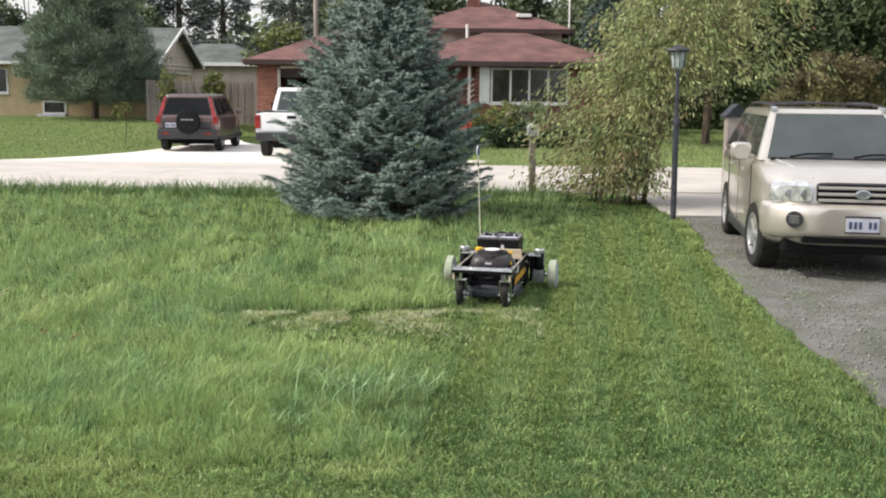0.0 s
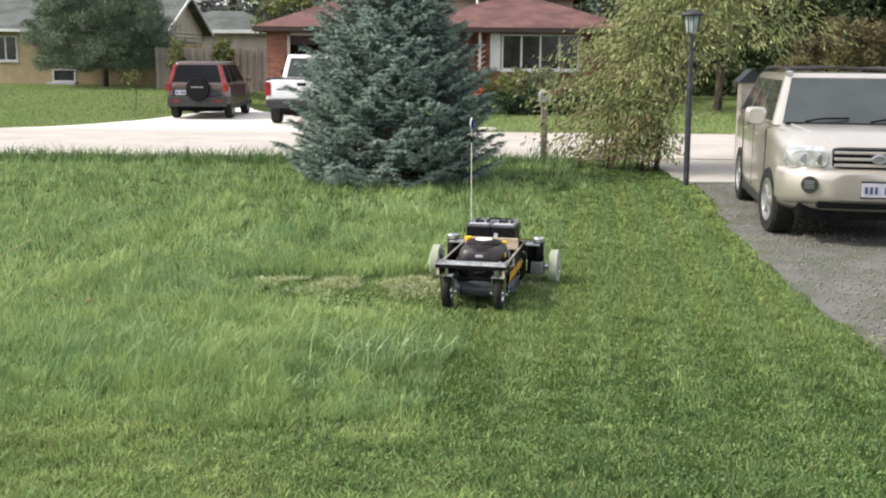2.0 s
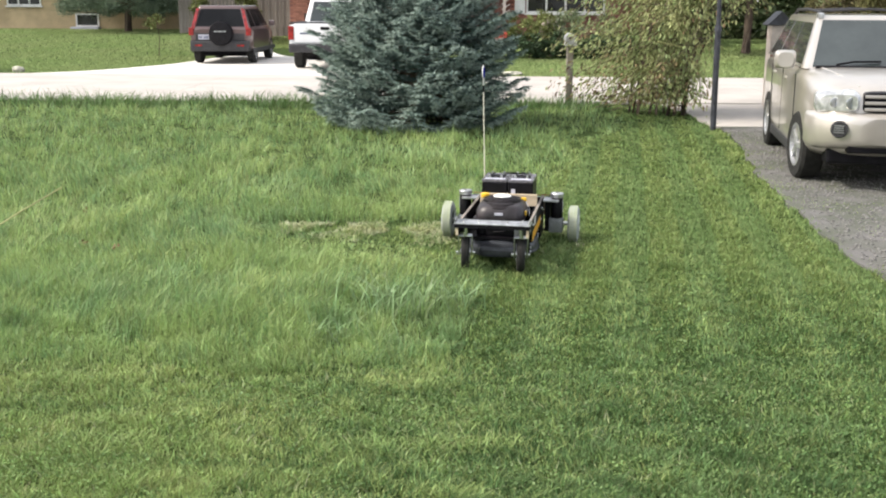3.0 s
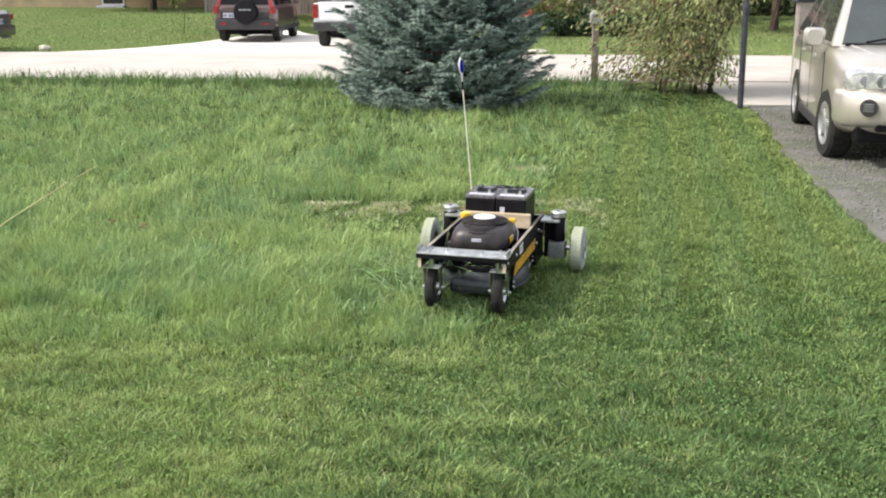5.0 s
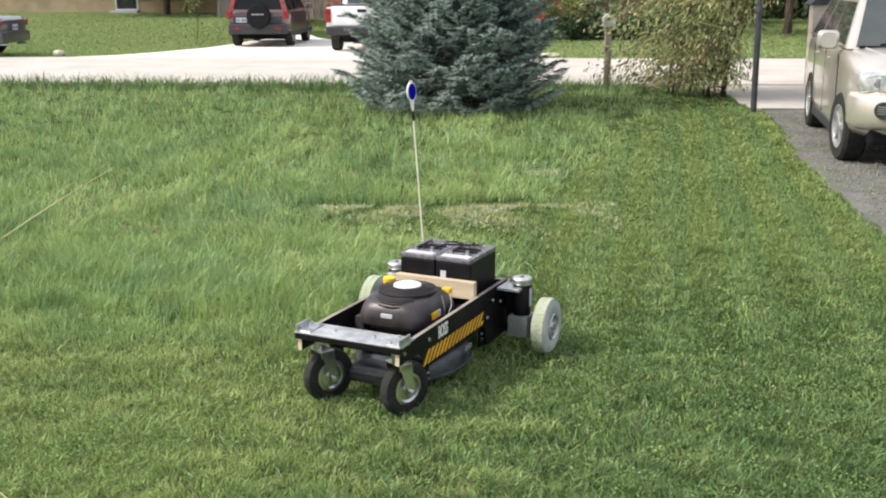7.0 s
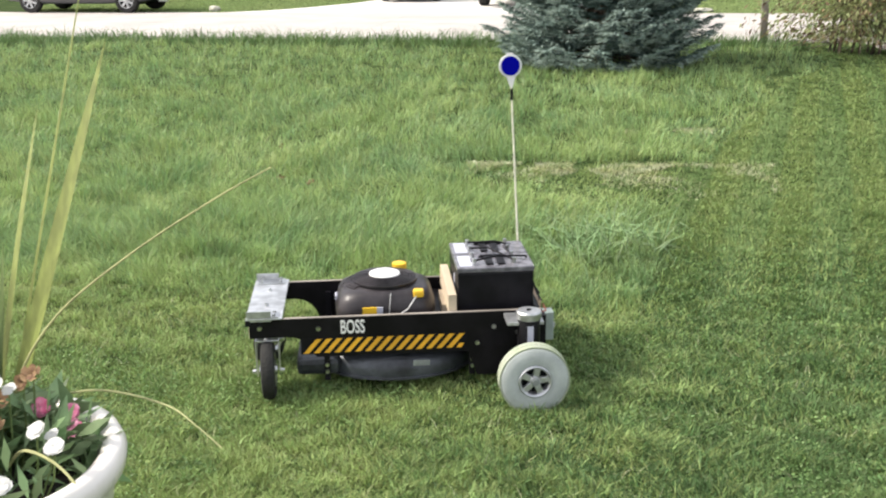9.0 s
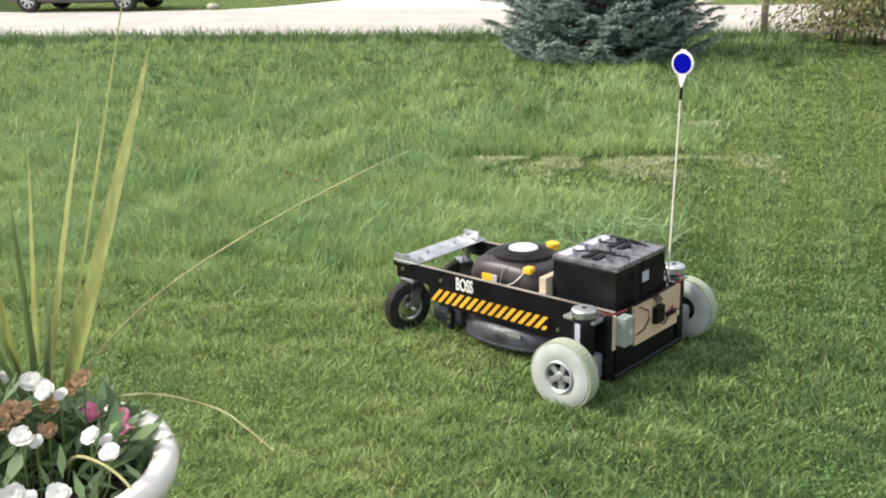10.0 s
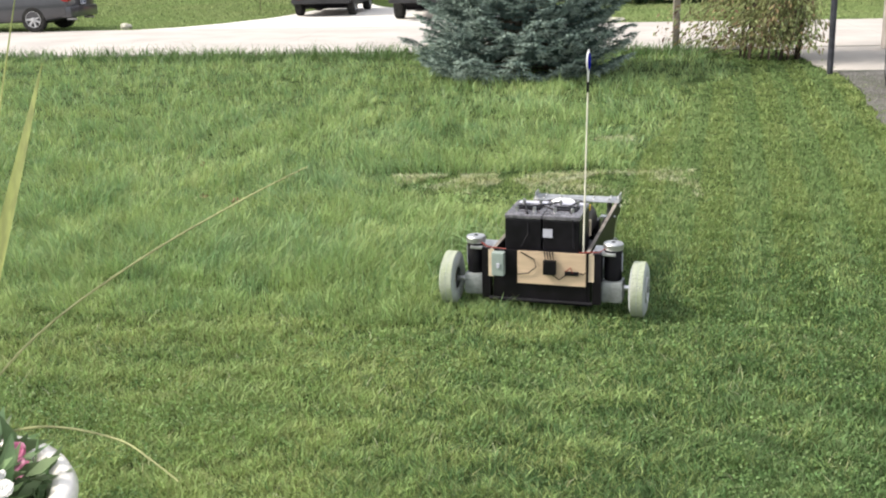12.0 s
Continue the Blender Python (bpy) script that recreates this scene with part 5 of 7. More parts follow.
def suv():
    st = [(-2.30, 0.45, 1.02, 0.78, 0.35), (-2.22, 0.34, 1.15, 0.86, 0.25), (-1.9, 0.26, 1.17, 0.90, 0.22), (-0.5, 0.24, 1.17, 0.91, 0.22), (0.7, 0.24, 1.16, 0.91, 0.22),
          (1.10, 0.25, 1.185, 0.90, 0.26), (1.55, 0.27, 1.15, 0.895, 0.30), (1.85, 0.30, 1.11, 0.87, 0.34), (2.04, 0.33, 1.06, 0.81, 0.36), (2.17, 0.36, 1.015, 0.71, 0.38), (2.24, 0.42, 0.93, 0.58, 0.42)]
    t = vehicle("suv", "champagne beige sport utility car parked on the gravel drive", "car", pose(4.58, 12.66, 0, 0, 0, 261.4), CHAMPAGNE, st,
                (1.20, 0.36, -1.85, -2.20, 1.15, 1.70, 0.86, 0.63), (0.36, 0.23, (1.36, -1.36), 0.80), 5, ((0.06, 0.36), (0.38, 0.66), (0.69, 0.93)), steer=6)
    # front: lamps, grille, bumper, fog lamps
    for s in (-1, 1):
        hl = loft(bmesh.new(), [ring(1.85, 0.84, 1.0, 0.10, 0.4, 16), ring(2.05, 0.80, 1.01, 0.19, 0.4, 16), ring(2.20, 0.78, 0.985, 0.19, 0.4, 16), ring(2.245, 0.80, 0.955, 0.165, 0.5, 16)])
        for q in hl.verts:
            # swept back round the corner of the nose, taller at its outer end
            out = q.co.y * s
            q.co = Vector((q.co.x - 0.03 - 0.62 * out - 0.9 * max(0, out) ** 2, q.co.y + s * 0.655, q.co.z + 0.012 - 0.16 * max(0, out)))
        lamp = part("headlight", hl, LAMP_LENS, t, "clear headlight", smooth=True)
        for yy, rr in ((s * 0.55, 0.058), (s * 0.69, 0.05)):
            part("reflector", lathe(bmesh.new(), [(rr, 0), (rr, 0.012), (rr * 0.7, 0.014), (rr * 0.6, 0.004)], 18, Matrix.Translation((2.215 - 0.62 * (abs(yy) - 0.655), yy, 0.885)) @ Matrix.Rotation(-s * 0.5, 4, "Z") @ Matrix.Rotation(math.pi / 2, 4, "Y")), CHROME, lamp)
        fog = part("fog_lamp", lathe(bmesh.new(), [(0.085, 0), (0.085, 0.012), (0.065, 0.016), (0.06, 0.006)], 20, Matrix.Translation((2.315, s * 0.64, 0.635)) @ Matrix.Rotation(s * 0.45, 4, "Z") @ Matrix.Rotation(math.pi / 2, 4, "Y")), TRIM, t, "round fog lamp cover")
        for k in range(4):
            part("slat", B(0.004, 0.019, -0.05, 0.05, -0.037 + k * 0.022, -0.027 + k * 0.022, m=Matrix.Translation((2.315, s * 0.64, 0.635)) @ Matrix.Rotation(s * 0.45, 4, "Z")), GREY_METAL, fog)
        mir = loft(bmesh.new(), [ring(-0.05, 1.15, 1.32, 0.09, 0.5, 14), ring(0.02, 1.13, 1.335, 0.115, 0.45, 14), ring(0.09, 1.15, 1.31, 0.08, 0.6, 14)])
        bmesh.ops.transform(mir, matrix=Matrix.Translation((0.88, s * 1.02, 0)), verts=mir.verts)
        part("mirror", mir, CHAMPAGNE, t, "body-coloured mirror", smooth=True)
        for x in (0.1, -0.95):
            part("door_handle", B(x, x + 0.17, s * 0.915 - 0.012, s * 0.915 + 0.022, 0.98, 1.01, 0.006), CHAMPAGNE, t)
        for x in (0.98, -0.08, -1.12):
            part("door_seam", B(x, x + 0.004, s * 0.905 - 0.006, s * 0.905 + 0.003, 0.36, 1.08), TRIM, t)
        part("sill", B(-0.95, 0.95, s * 0.86 - 0.05, s * 0.86 + 0.06, 0.22, 0.33, 0.02), TRIM, t)
        rail = tube(bmesh.new(), [(0.36, s * 0.60, 1.68), (0.25, s * 0.60, 1.735), (-0.6, s * 0.60, 1.76), (-1.5, s * 0.60, 1.745), (-1.75, s * 0.60, 1.68)], 0.018, 8)
        part("roof_rail", rail, TRIM, t, "dark roof rail with silver feet", smooth=True)
        part("rail_foot", B(0.24, 0.42, s * 0.60 - 0.03, s * 0.60 + 0.03, 1.655, 1.725, 0.015), RIM, t)
        part("tail_light", B(-2.29, -2.14, s * 0.76 - 0.06, s * 0.76 + 0.06, 0.90, 1.22, 0.02), RED_LENS, t)
    for x in (-0.1, -1.2):
        part("roof_bar", tube(bmesh.new(), [(x, -0.60, 1.74), (x, 0, 1.765), (x, 0.60, 1.74)], 0.014, 8), TRIM, t)
    g = part("grille", loft(bmesh.new(), [ring(2.10, 0.795, 1.01, 0.44, 0.25), ring(2.262, 0.795, 0.99, 0.43, 0.25), ring(2.27, 0.805, 0.98, 0.42, 0.3)]), BLACK, t, "black grille with silver bars")
    for k in range(3):
        part("grille_bar", B(2.262, 2.290, -0.42, 0.42, 0.813 + k * 0.062, 0.843 + k * 0.062, 0.006), CHAMPAGNE, g)
    part("emblem", lathe(bmesh.new(), [(0.062, 0), (0.062, 0.014), (0.048, 0.018), (0.046, 0.006)], 22, Matrix.Translation((2.29, 0, 0.893)) @ Matrix.Rotation(math.pi / 2, 4, "Y") @ Matrix.Diagonal((0.75, 1.2, 1, 1))), CHROME, g, "plain chrome oval")
    bp = loft(bmesh.new(), [ring(1.80, 0.40, 0.80, 0.905, 0.24), ring(2.02, 0.40, 0.80, 0.885, 0.26), ring(2.18, 0.42, 0.80, 0.80, 0.30), ring(2.30, 0.45, 0.785, 0.66, 0.34), ring(2.36, 0.49, 0.75, 0.46, 0.45)])
    part("bumper", bp, CHAMPAGNE, t, "champagne front bumper", smooth=40)
    part("lower_grille", B(2.10, 2.312, -0.55, 0.55, 0.40, 0.475, 0.015), BLACK, t)
    part("skirt", B(1.9, 2.16, -0.72, 0.72, 0.27, 0.42, 0.03), BLACK, t)
    plate(t, 2.362, 0.0, 0.60, 1)
    for y0 in (-0.55, 0.12):
        wp = tube(bmesh.new(), [(1.20, y0 + 0.02, 1.195), (1.15, y0 + 0.20, 1.225), (1.12, y0 + 0.48, 1.23)], 0.012, 6)
        part("wiper", wp, BLACK, t)
    part("cowl", B(1.14, 1.25, -0.74, 0.74, 1.14, 1.186, 0.01), BLACK, t)
    part("sticker", B(0.62, 0.64, 0.0, 0.12, 1.50, 1.52), GREEN_BOX, t)
    for s in (-1, 1):
        hood = bmesh.new()
        tube(hood, [(2.10, s * 0.45, 1.033), (1.7, s * 0.58, 1.125), (1.25, s * 0.68, 1.165)], 0.010, 6)
        part("bonnet_crease", hood, CHAMPAGNE, t)


def compact_suv():
    st = [(-2.05, 0.50, 0.98, 0.80, 0.30), (-1.98, 0.40, 1.04, 0.86, 0.22), (-1.5, 0.32, 1.05, 0.89, 0.2), (0.6, 0.30, 1.04, 0.89, 0.2), (1.3, 0.32, 1.00, 0.88, 0.24), (1.95, 0.36, 0.90, 0.82, 0.28), (2.12, 0.45, 0.75, 0.72, 0.35)]
    t = vehicle("compact_suv", "dark brown compact sport utility car parked on the concrete drive", "car", pose(-7.32, 32.8, 0.02, 0, 0, 91), MAROON, st,
                (1.15, 0.45, -1.80, -2.02, 1.0, 1.64, 0.85, 0.63), (0.335, 0.21, (1.3, -1.3), 0.78), 5, ((0.06, 0.38), (0.40, 0.68), (0.72, 0.93)), DARK_GLASS)
    part("bumper", B(-2.16, -1.85, -0.85, 0.85, 0.36, 0.66, 0.05), TRIM, t, "dark plastic rear bumper")
    part("tailgate_lower", B(-2.075, -2.04, -0.70, 0.70, 0.66, 0.86, 0.01), TRIM, t)
    m = Matrix.Translation((-2.06, -0.05, 0.86)) @ Matrix.Rotation(-math.pi / 2, 4, "Y")
    sp = part("spare_wheel", lathe(bmesh.new(), [(0.34, 0), (0.345, 0.12), (0.32, 0.19), (0.15, 0.21), (0.05, 0.212)], 28, m), BLACK, t, "spare wheel in a black cover", smooth=True)
    part("lettering_bar", B(-2.276, -2.268, -0.22, 0.12, 0.90, 0.94), GREY_METAL, sp)
    for s in (-1, 1):
        bm = panel(bmesh.new(), ((-2.055, s * 0.77, 0.80), (-2.055, s * 0.885, 0.80), (-1.87, s * 0.68, 1.56), (-1.87, s * 0.60, 1.56)) if s > 0 else ((-2.055, -0.885, 0.80), (-2.055, -0.77, 0.80), (-1.87, -0.60, 1.56), (-1.87, -0.68, 1.56)), 0.05, lift=0.02)
        bmesh.ops.recalc_face_normals(bm, faces=bm.faces)
        part("tail_light", bm, RED_LENS, t, "tall red tail light")
        part("tail_light_low", B(-2.10, -1.93, s * 0.82 - 0.07, s * 0.82 + 0.07, 0.80, 1.02, 0.02), RED_LENS, t)
        part("reflector", B(-2.175, -2.15, s * 0.6 - 0.1, s * 0.6 + 0.1, 0.50, 0.55), RED_LENS, t)
        part("wheel_flare", B(-1.75, 1.9, s * 0.885 - 0.02, s * 0.885 + 0.015, 0.30, 0.42, 0.01), TRIM, t)
        part("mirror", B(0.82, 0.98, s * 0.98 - 0.10, s * 0.98 + 0.08, 1.02, 1.18, 0.04), MAROON, t)
    plate(t, -2.09, 0.46, 0.76, -1)


def pickup():
    st = [(-2.85, 0.55, 1.16, 0.93, 0.2), (-2.75, 0.50, 1.20, 0.97, 0.17), (-0.4, 0.45, 1.20, 0.98, 0.17), (1.5, 0.42, 1.18, 0.98, 0.2), (2.5, 0.45, 1.10, 0.95, 0.25), (2.8, 0.5, 0.95, 0.85, 0.3)]
    t = vehicle("pickup_truck", "white pickup truck parked on the concrete drive", "truck", pose(-3.92, 31.15, 0.02, 0, 0, 90), CAR_WHITE, st,
                (1.45, 0.85, -0.35, -0.5, 1.16, 1.86, 0.92, 0.74), (0.38, 0.25, (1.75, -1.78), 0.84), 5, ((0.08, 0.48), (0.54, 0.92)))
    # The bed is closed: a black slab gives the shade of its hollow.
    part("bed_shade", B(-2.68, -0.58, -0.80, 0.80, 1.10, 1.206), BLACK, t, "black slab standing in for the shaded load bed")
    for s in (-1, 1):
        part("bed_rail", B(-2.8, -0.5, s * 0.90 - 0.06, s * 0.90 + 0.06, 1.195, 1.225, 0.008), TRIM, t)
    part("tailgate", B(-2.885, -2.82, -0.78, 0.78, 0.70, 1.20, 0.02), CAR_WHITE, t, "white tailgate")
    part("bumper", B(-3.02, -2.75, -0.95, 0.95, 0.46, 0.68, 0.04), TRIM, t, "dark grey rear bumper")
    part("tailgate_handle", B(-2.90, -2.87, -0.12, 0.12, 1.04, 1.12, 0.01), BLACK, t)
    part("lettering_bar", B(-2.892, -2.88, 0.42, 0.66, 0.93, 0.97), BAR, t)
    for s in (-1, 1):
        part("tail_light", B(-2.88, -2.70, s * 0.90 - 0.075, s * 0.90 + 0.075, 0.78, 1.14, 0.02), RED_LENS, t, "red tail light")
        part("mirror", B(1.0, 1.15, s * 1.08 - 0.12, s * 1.08 + 0.08, 1.2, 1.42, 0.04), BLACK, t)


def sedan(at, label, name="sedan"):
    st = [(-2.30, 0.42, 0.90, 0.70, 0.35), (-2.20, 0.34, 0.98, 0.82, 0.28), (-1.7, 0.26, 0.99, 0.88, 0.24), (-0.6, 0.22, 0.95, 0.90, 0.22), (0.8, 0.22, 0.93, 0.90, 0.22), (1.5, 0.24, 0.86, 0.89, 0.26), (2.1, 0.28, 0.74, 0.82, 0.3), (2.3, 0.36, 0.62, 0.68, 0.4)]
    t = vehicle(name, label, "car", at, CHARCOAL, st, (1.15, 0.35, -1.05, -1.75, 0.90, 1.45, 0.82, 0.60), (0.32, 0.20, (1.4, -1.36), 0.79), 7, ((0.12, 0.48), (0.51, 0.86)))
    part("bumper", B(-2.36, -2.05, -0.80, 0.80, 0.34, 0.62, 0.06), CHARCOAL, t, smooth=True)
    for s in (-1, 1):
        part("tail_light", B(-2.31, -2.0, s * 0.74 - 0.10, s * 0.74 + 0.085, 0.74, 0.90, 0.03), RED_LENS, t, "red tail light")
        part("exhaust", R((-2.36, s * 0.5, 0.30), (-2.1, s * 0.5, 0.30), 0.035), CHROME, t)
        part("headlight", B(2.02, 2.27, s * 0.66 - 0.12, s * 0.66 + 0.10, 0.56, 0.70, 0.03), LAMP_LENS, t)
        part("mirror", B(0.75, 0.90, s * 0.98 - 0.08, s * 0.98 + 0.07, 0.93, 1.06, 0.03), CHARCOAL, t)
        part("door_handle", B(-0.35, -0.18, s * 0.905 - 0.01, s * 0.905 + 0.02, 0.80, 0.83), CHARCOAL, t)
    plate(t, -2.325, 0.0, 0.72, -1)


suv()
compact_suv()
pickup()
sedan(pose(-15.05, 27.05, 0.015, 0, 0, 180), "dark grey saloon car parked at the far edge of the road")
sedan(pose(4.27, 5.52, 0.006, 0, 0, 90), "dark grey saloon car on the gravel drive")


# ---- the robot mower: forward is +x (castor end), left is +y, origin on the ground under the rear axle ----
mower = thing("robot_mower", "home-built black remote-controlled lawn mower on grey drive wheels", "lawn mower")


def hoop(cx, cz, r, a0, a1, n=8):
    return [(cx + r * math.cos(radians(a0 + (a1 - a0) * i / n)), cz + r * math.sin(radians(a0 + (a1 - a0) * i / n))) for i in range(n + 1)]


def frame_parts():
    side = [(-0.07, 0.345), (-0.07, 0.065), (0.20, 0.065), (0.24, 0.175), (0.87, 0.175)] + hoop(0.985, 0.155, 0.112, 165, 90, 6) + [(1.142, 0.267), (1.142, 0.345)]
    for s in (-1, 1):
        y0, y1 = (0.234, 0.254) if s > 0 else (-0.254, -0.234)
        p = part("side_plate", slab(bmesh.new(), side, y0, y1), BLACK_PAINT, mower, "black painted plywood side plate")
        part("top_edge", B(-0.07, 1.142, y0 + 0.001, y1 - 0.001, 0.345, 0.3475), GREY_WOOD, p, "worn bare edge of the plate")
        part("end_grain", B(1.142, 1.145, y0 + 0.001, y1 - 0.001, 0.267, 0.345), PINE_WOOD, p)
        for x, z in ((0.86, 0.30), (0.03, 0.25), (0.13, 0.28), (1.10, 0.31), (-0.045, 0.31), (0.20, 0.21)):
            part("bolt_head", R((x, s * 0.25, z), (x, s * 0.261, z), 0.011, 0.009, 10), CHROME, p)
        if s > 0:
            # hazard band and lettering on the side that shows
            part("hazard_band", B(0.245, 0.935, 0.2545, 0.2560, 0.190, 0.258), BLACK, p, "black band with slanted yellow stripes")
            for k in range(16):
                x = 0.925 - k * 0.0425
                bm = slab(bmesh.new(), [(x, 0.193), (x - 0.0225, 0.193), (x - 0.0775, 0.255), (x - 0.055, 0.255)] if x - 0.0775 > 0.247 else [(x, 0.193), (x - 0.020, 0.193), (x - 0.032, 0.212), (x - 0.012, 0.212)], 0.2556, 0.2575)
                part("hazard_stripe", bm, STRIPE_YELLOW, p)
            cu = bpy.data.curves.new("lettering", "FONT")
            cu.body, cu.size, cu.extrude, cu.offset = "BOSS", 0.082, 0.001, 0.0016
            tmp = new("lettering", cu)
            me = bpy.data.meshes.new_from_object(tmp)
            bpy.data.objects.remove(tmp)
            me.materials.append(WHITE)
            o = new("lettering", me)
            o.parent = p
            o["label"] = "white letters BOSS"
            o.matrix_basis = Matrix.Translation((0.770, 0.2565, 0.276)) @ Matrix(((-0.54, 0, 0, 0), (0, 0, 1, 0), (0, 1, 0, 0), (0, 0, 0, 1)))
    part("rear_plate", B(-0.075, -0.055, -0.234, 0.234, 0.07, 0.335), BLACK_PAINT, mower, "black rear board")
    part("floor_board", B(-0.05, 0.36, -0.232, 0.232, 0.272, 0.292), BLACK_PAINT, mower)
    part("rear_bar", R((-0.085, -0.27, 0.072), (-0.085, 0.27, 0.072), 0.012), BLACK, mower, "black lower cross bar")
    for s in (-1, 1):
        part("corner_slat", B(-0.082, -0.062, s * 0.262 - 0.014, s * 0.262 + 0.014, 0.19, 0.335), PINE_WOOD, mower, "bare wood strip")
        part("corner_post", B(-0.08, -0.02, s * 0.290 - 0.022, s * 0.290 + 0.022, 0.07, 0.34), BLACK_PAINT, mower)
        part("axle_bracket", B(-0.06, 0.09, s * 0.32 - 0.06, s * 0.32 + 0.06, 0.325, 0.340, 0.003), GALV, mower)
    # castor bridge: galvanised plate with a dark lip
    br = part("castor_bridge", B(1.005, 1.155, -0.262, 0.262, 0.348, 0.354, 0.002), GALV, mower, "galvanised front plate")
    part("lip", B(1.135, 1.157, -0.262, 0.262, 0.322, 0.3475, 0.003), BLACK, br)
    for s in (-1, 1):
        part("bracket", B(1.02, 1.14, s * 0.225 - 0.035, s * 0.225 + 0.035, 0.354, 0.360, 0.002), CHROME, br)
        part("upstand", B(1.05, 1.15, s * 0.257 - 0.003, s * 0.257 + 0.003, 0.34, 0.385, 0.001), GALV, br)
        for x, y in ((1.04, 0.20), (1.12, 0.20), (1.04, 0.245), (1.12, 0.245), (1.08, 0.10)):
            part("bolt", R((x, s * y, 0.354), (x, s * y, 0.368), 0.009, 0.007, 8), CHROME, br)


def drive_side(s):
    name_y = s * 0.362
    mt = part("drive_motor", lathe(bmesh.new(), [(0.044, 0.185), (0.047, 0.20), (0.047, 0.345), (0.044, 0.35)], 20, Matrix.Translation((0.0, name_y, 0))), BLACK, mower, "black upright motor", smooth=True)
    part("motor_cap", lathe(bmesh.new(), [(0.05, 0.35), (0.052, 0.353), (0.052, 0.378), (0.047, 0.384), (0.02, 0.386)], 20, Matrix.Translation((0.0, name_y, 0))), GALV, mt, "pale motor end cap", smooth=True)
    # No hole is cut: a black stub gives its shade on the cap.
    part("cap_hole_shade", R((0, name_y, 0.384), (0, name_y, 0.3885), 0.012, 0.010, 10), BLACK, mt)
    part("motor_label", B(-0.012, 0.012, name_y + s * 0.044 - 0.004, name_y + s * 0.044 + 0.004, 0.235, 0.33), PLATE, mt)
    g = part("gearbox", B(-0.06, 0.06, name_y - 0.058, name_y + 0.055, 0.075, 0.190, 0.018), GREY_METAL, mower, "grey cast gearbox", smooth=40)
    for z in (0.10, 0.15):
        part("rib", B(-0.06, 0.06, name_y - 0.055, name_y + 0.053, z, z + 0.008, 0.002), GREY_METAL, g)
    part("axle", R((0, s * 0.38, 0.1435), (0, s * 0.47, 0.1435), 0.016), CHROME, g)


def drive_wheel(s):
    """A wide grey wheelchair tyre on a five-spoke rim, turning about its own axle."""
    w = part("drive_wheel", lathe(bmesh.new(), [(0.058, -0.030), (0.066, -0.036), (0.112, -0.042), (0.134, -0.033), (0.1415, -0.015), (0.1415, 0.015), (0.134, 0.033), (0.112, 0.042), (0.066, 0.036), (0.058, 0.030)], 40, Matrix.Rotation(math.pi / 2, 4, "X"), caps=False), GREY_TYRE, mower, "grey pneumatic drive tyre stained green", smooth=True)
    tr = bmesh.new()
    for k in range(44):
        a = math.tau * k / 44
        for side in (-1, 1):
            box(tr, 0.1370, 0.1428, 0.0015 if side > 0 else -0.030, 0.030 if side > 0 else -0.0015, -0.0096, 0.0096, m=Matrix.Rotation(a + 0.07 * side, 4, "Y"))
    part("tread", tr, GREEN_TREAD, w, "grass-stained tread blocks")
    rim = bmesh.new()
    rx = Matrix.Rotation(-s * math.pi / 2, 4, "X")
    lathe(rim, [(0.060, -0.02), (0.066, 0.030), (0.067, 0.041), (0.063, 0.045), (0.057, 0.040), (0.054, 0.010)], 30, rx, caps=False)
    lathe(rim, [(0.022, 0.0), (0.022, 0.036), (0.019, 0.040), (0.012, 0.041)], 18, rx)
    for k in range(5):
        # spokes widen towards the ring and leave small rounded windows
        m = rx @ Matrix.Rotation(math.tau * k / 5, 4, "Z")
        box(rim, 0.02, 0.052, -0.0125, 0.0125, 0.020, 0.036, 0.003, m=m)
        box(rim, 0.050, 0.059, -0.0165, 0.0165, 0.020, 0.037, 0.003, m=m)
    part("rim", rim, RIM, w, "silver five-spoke rim")
    # Black backing disc puts the shade between the open spokes into colour.
    part("disc", lathe(bmesh.new(), [(0.060, -0.006), (0.056, 0.004), (0.03, 0.005)], 24, rx), BLACK, w)
    part("hub_cap", lathe(bmesh.new(), [(0.017, 0.036), (0.017, 0.046), (0.012, 0.049), (0.003, 0.0495)], 16, rx), GREY_METAL, w, "dull grey hub cap")
    w.matrix_basis = pose(0, s * 0.497, 0.1435)
    return w


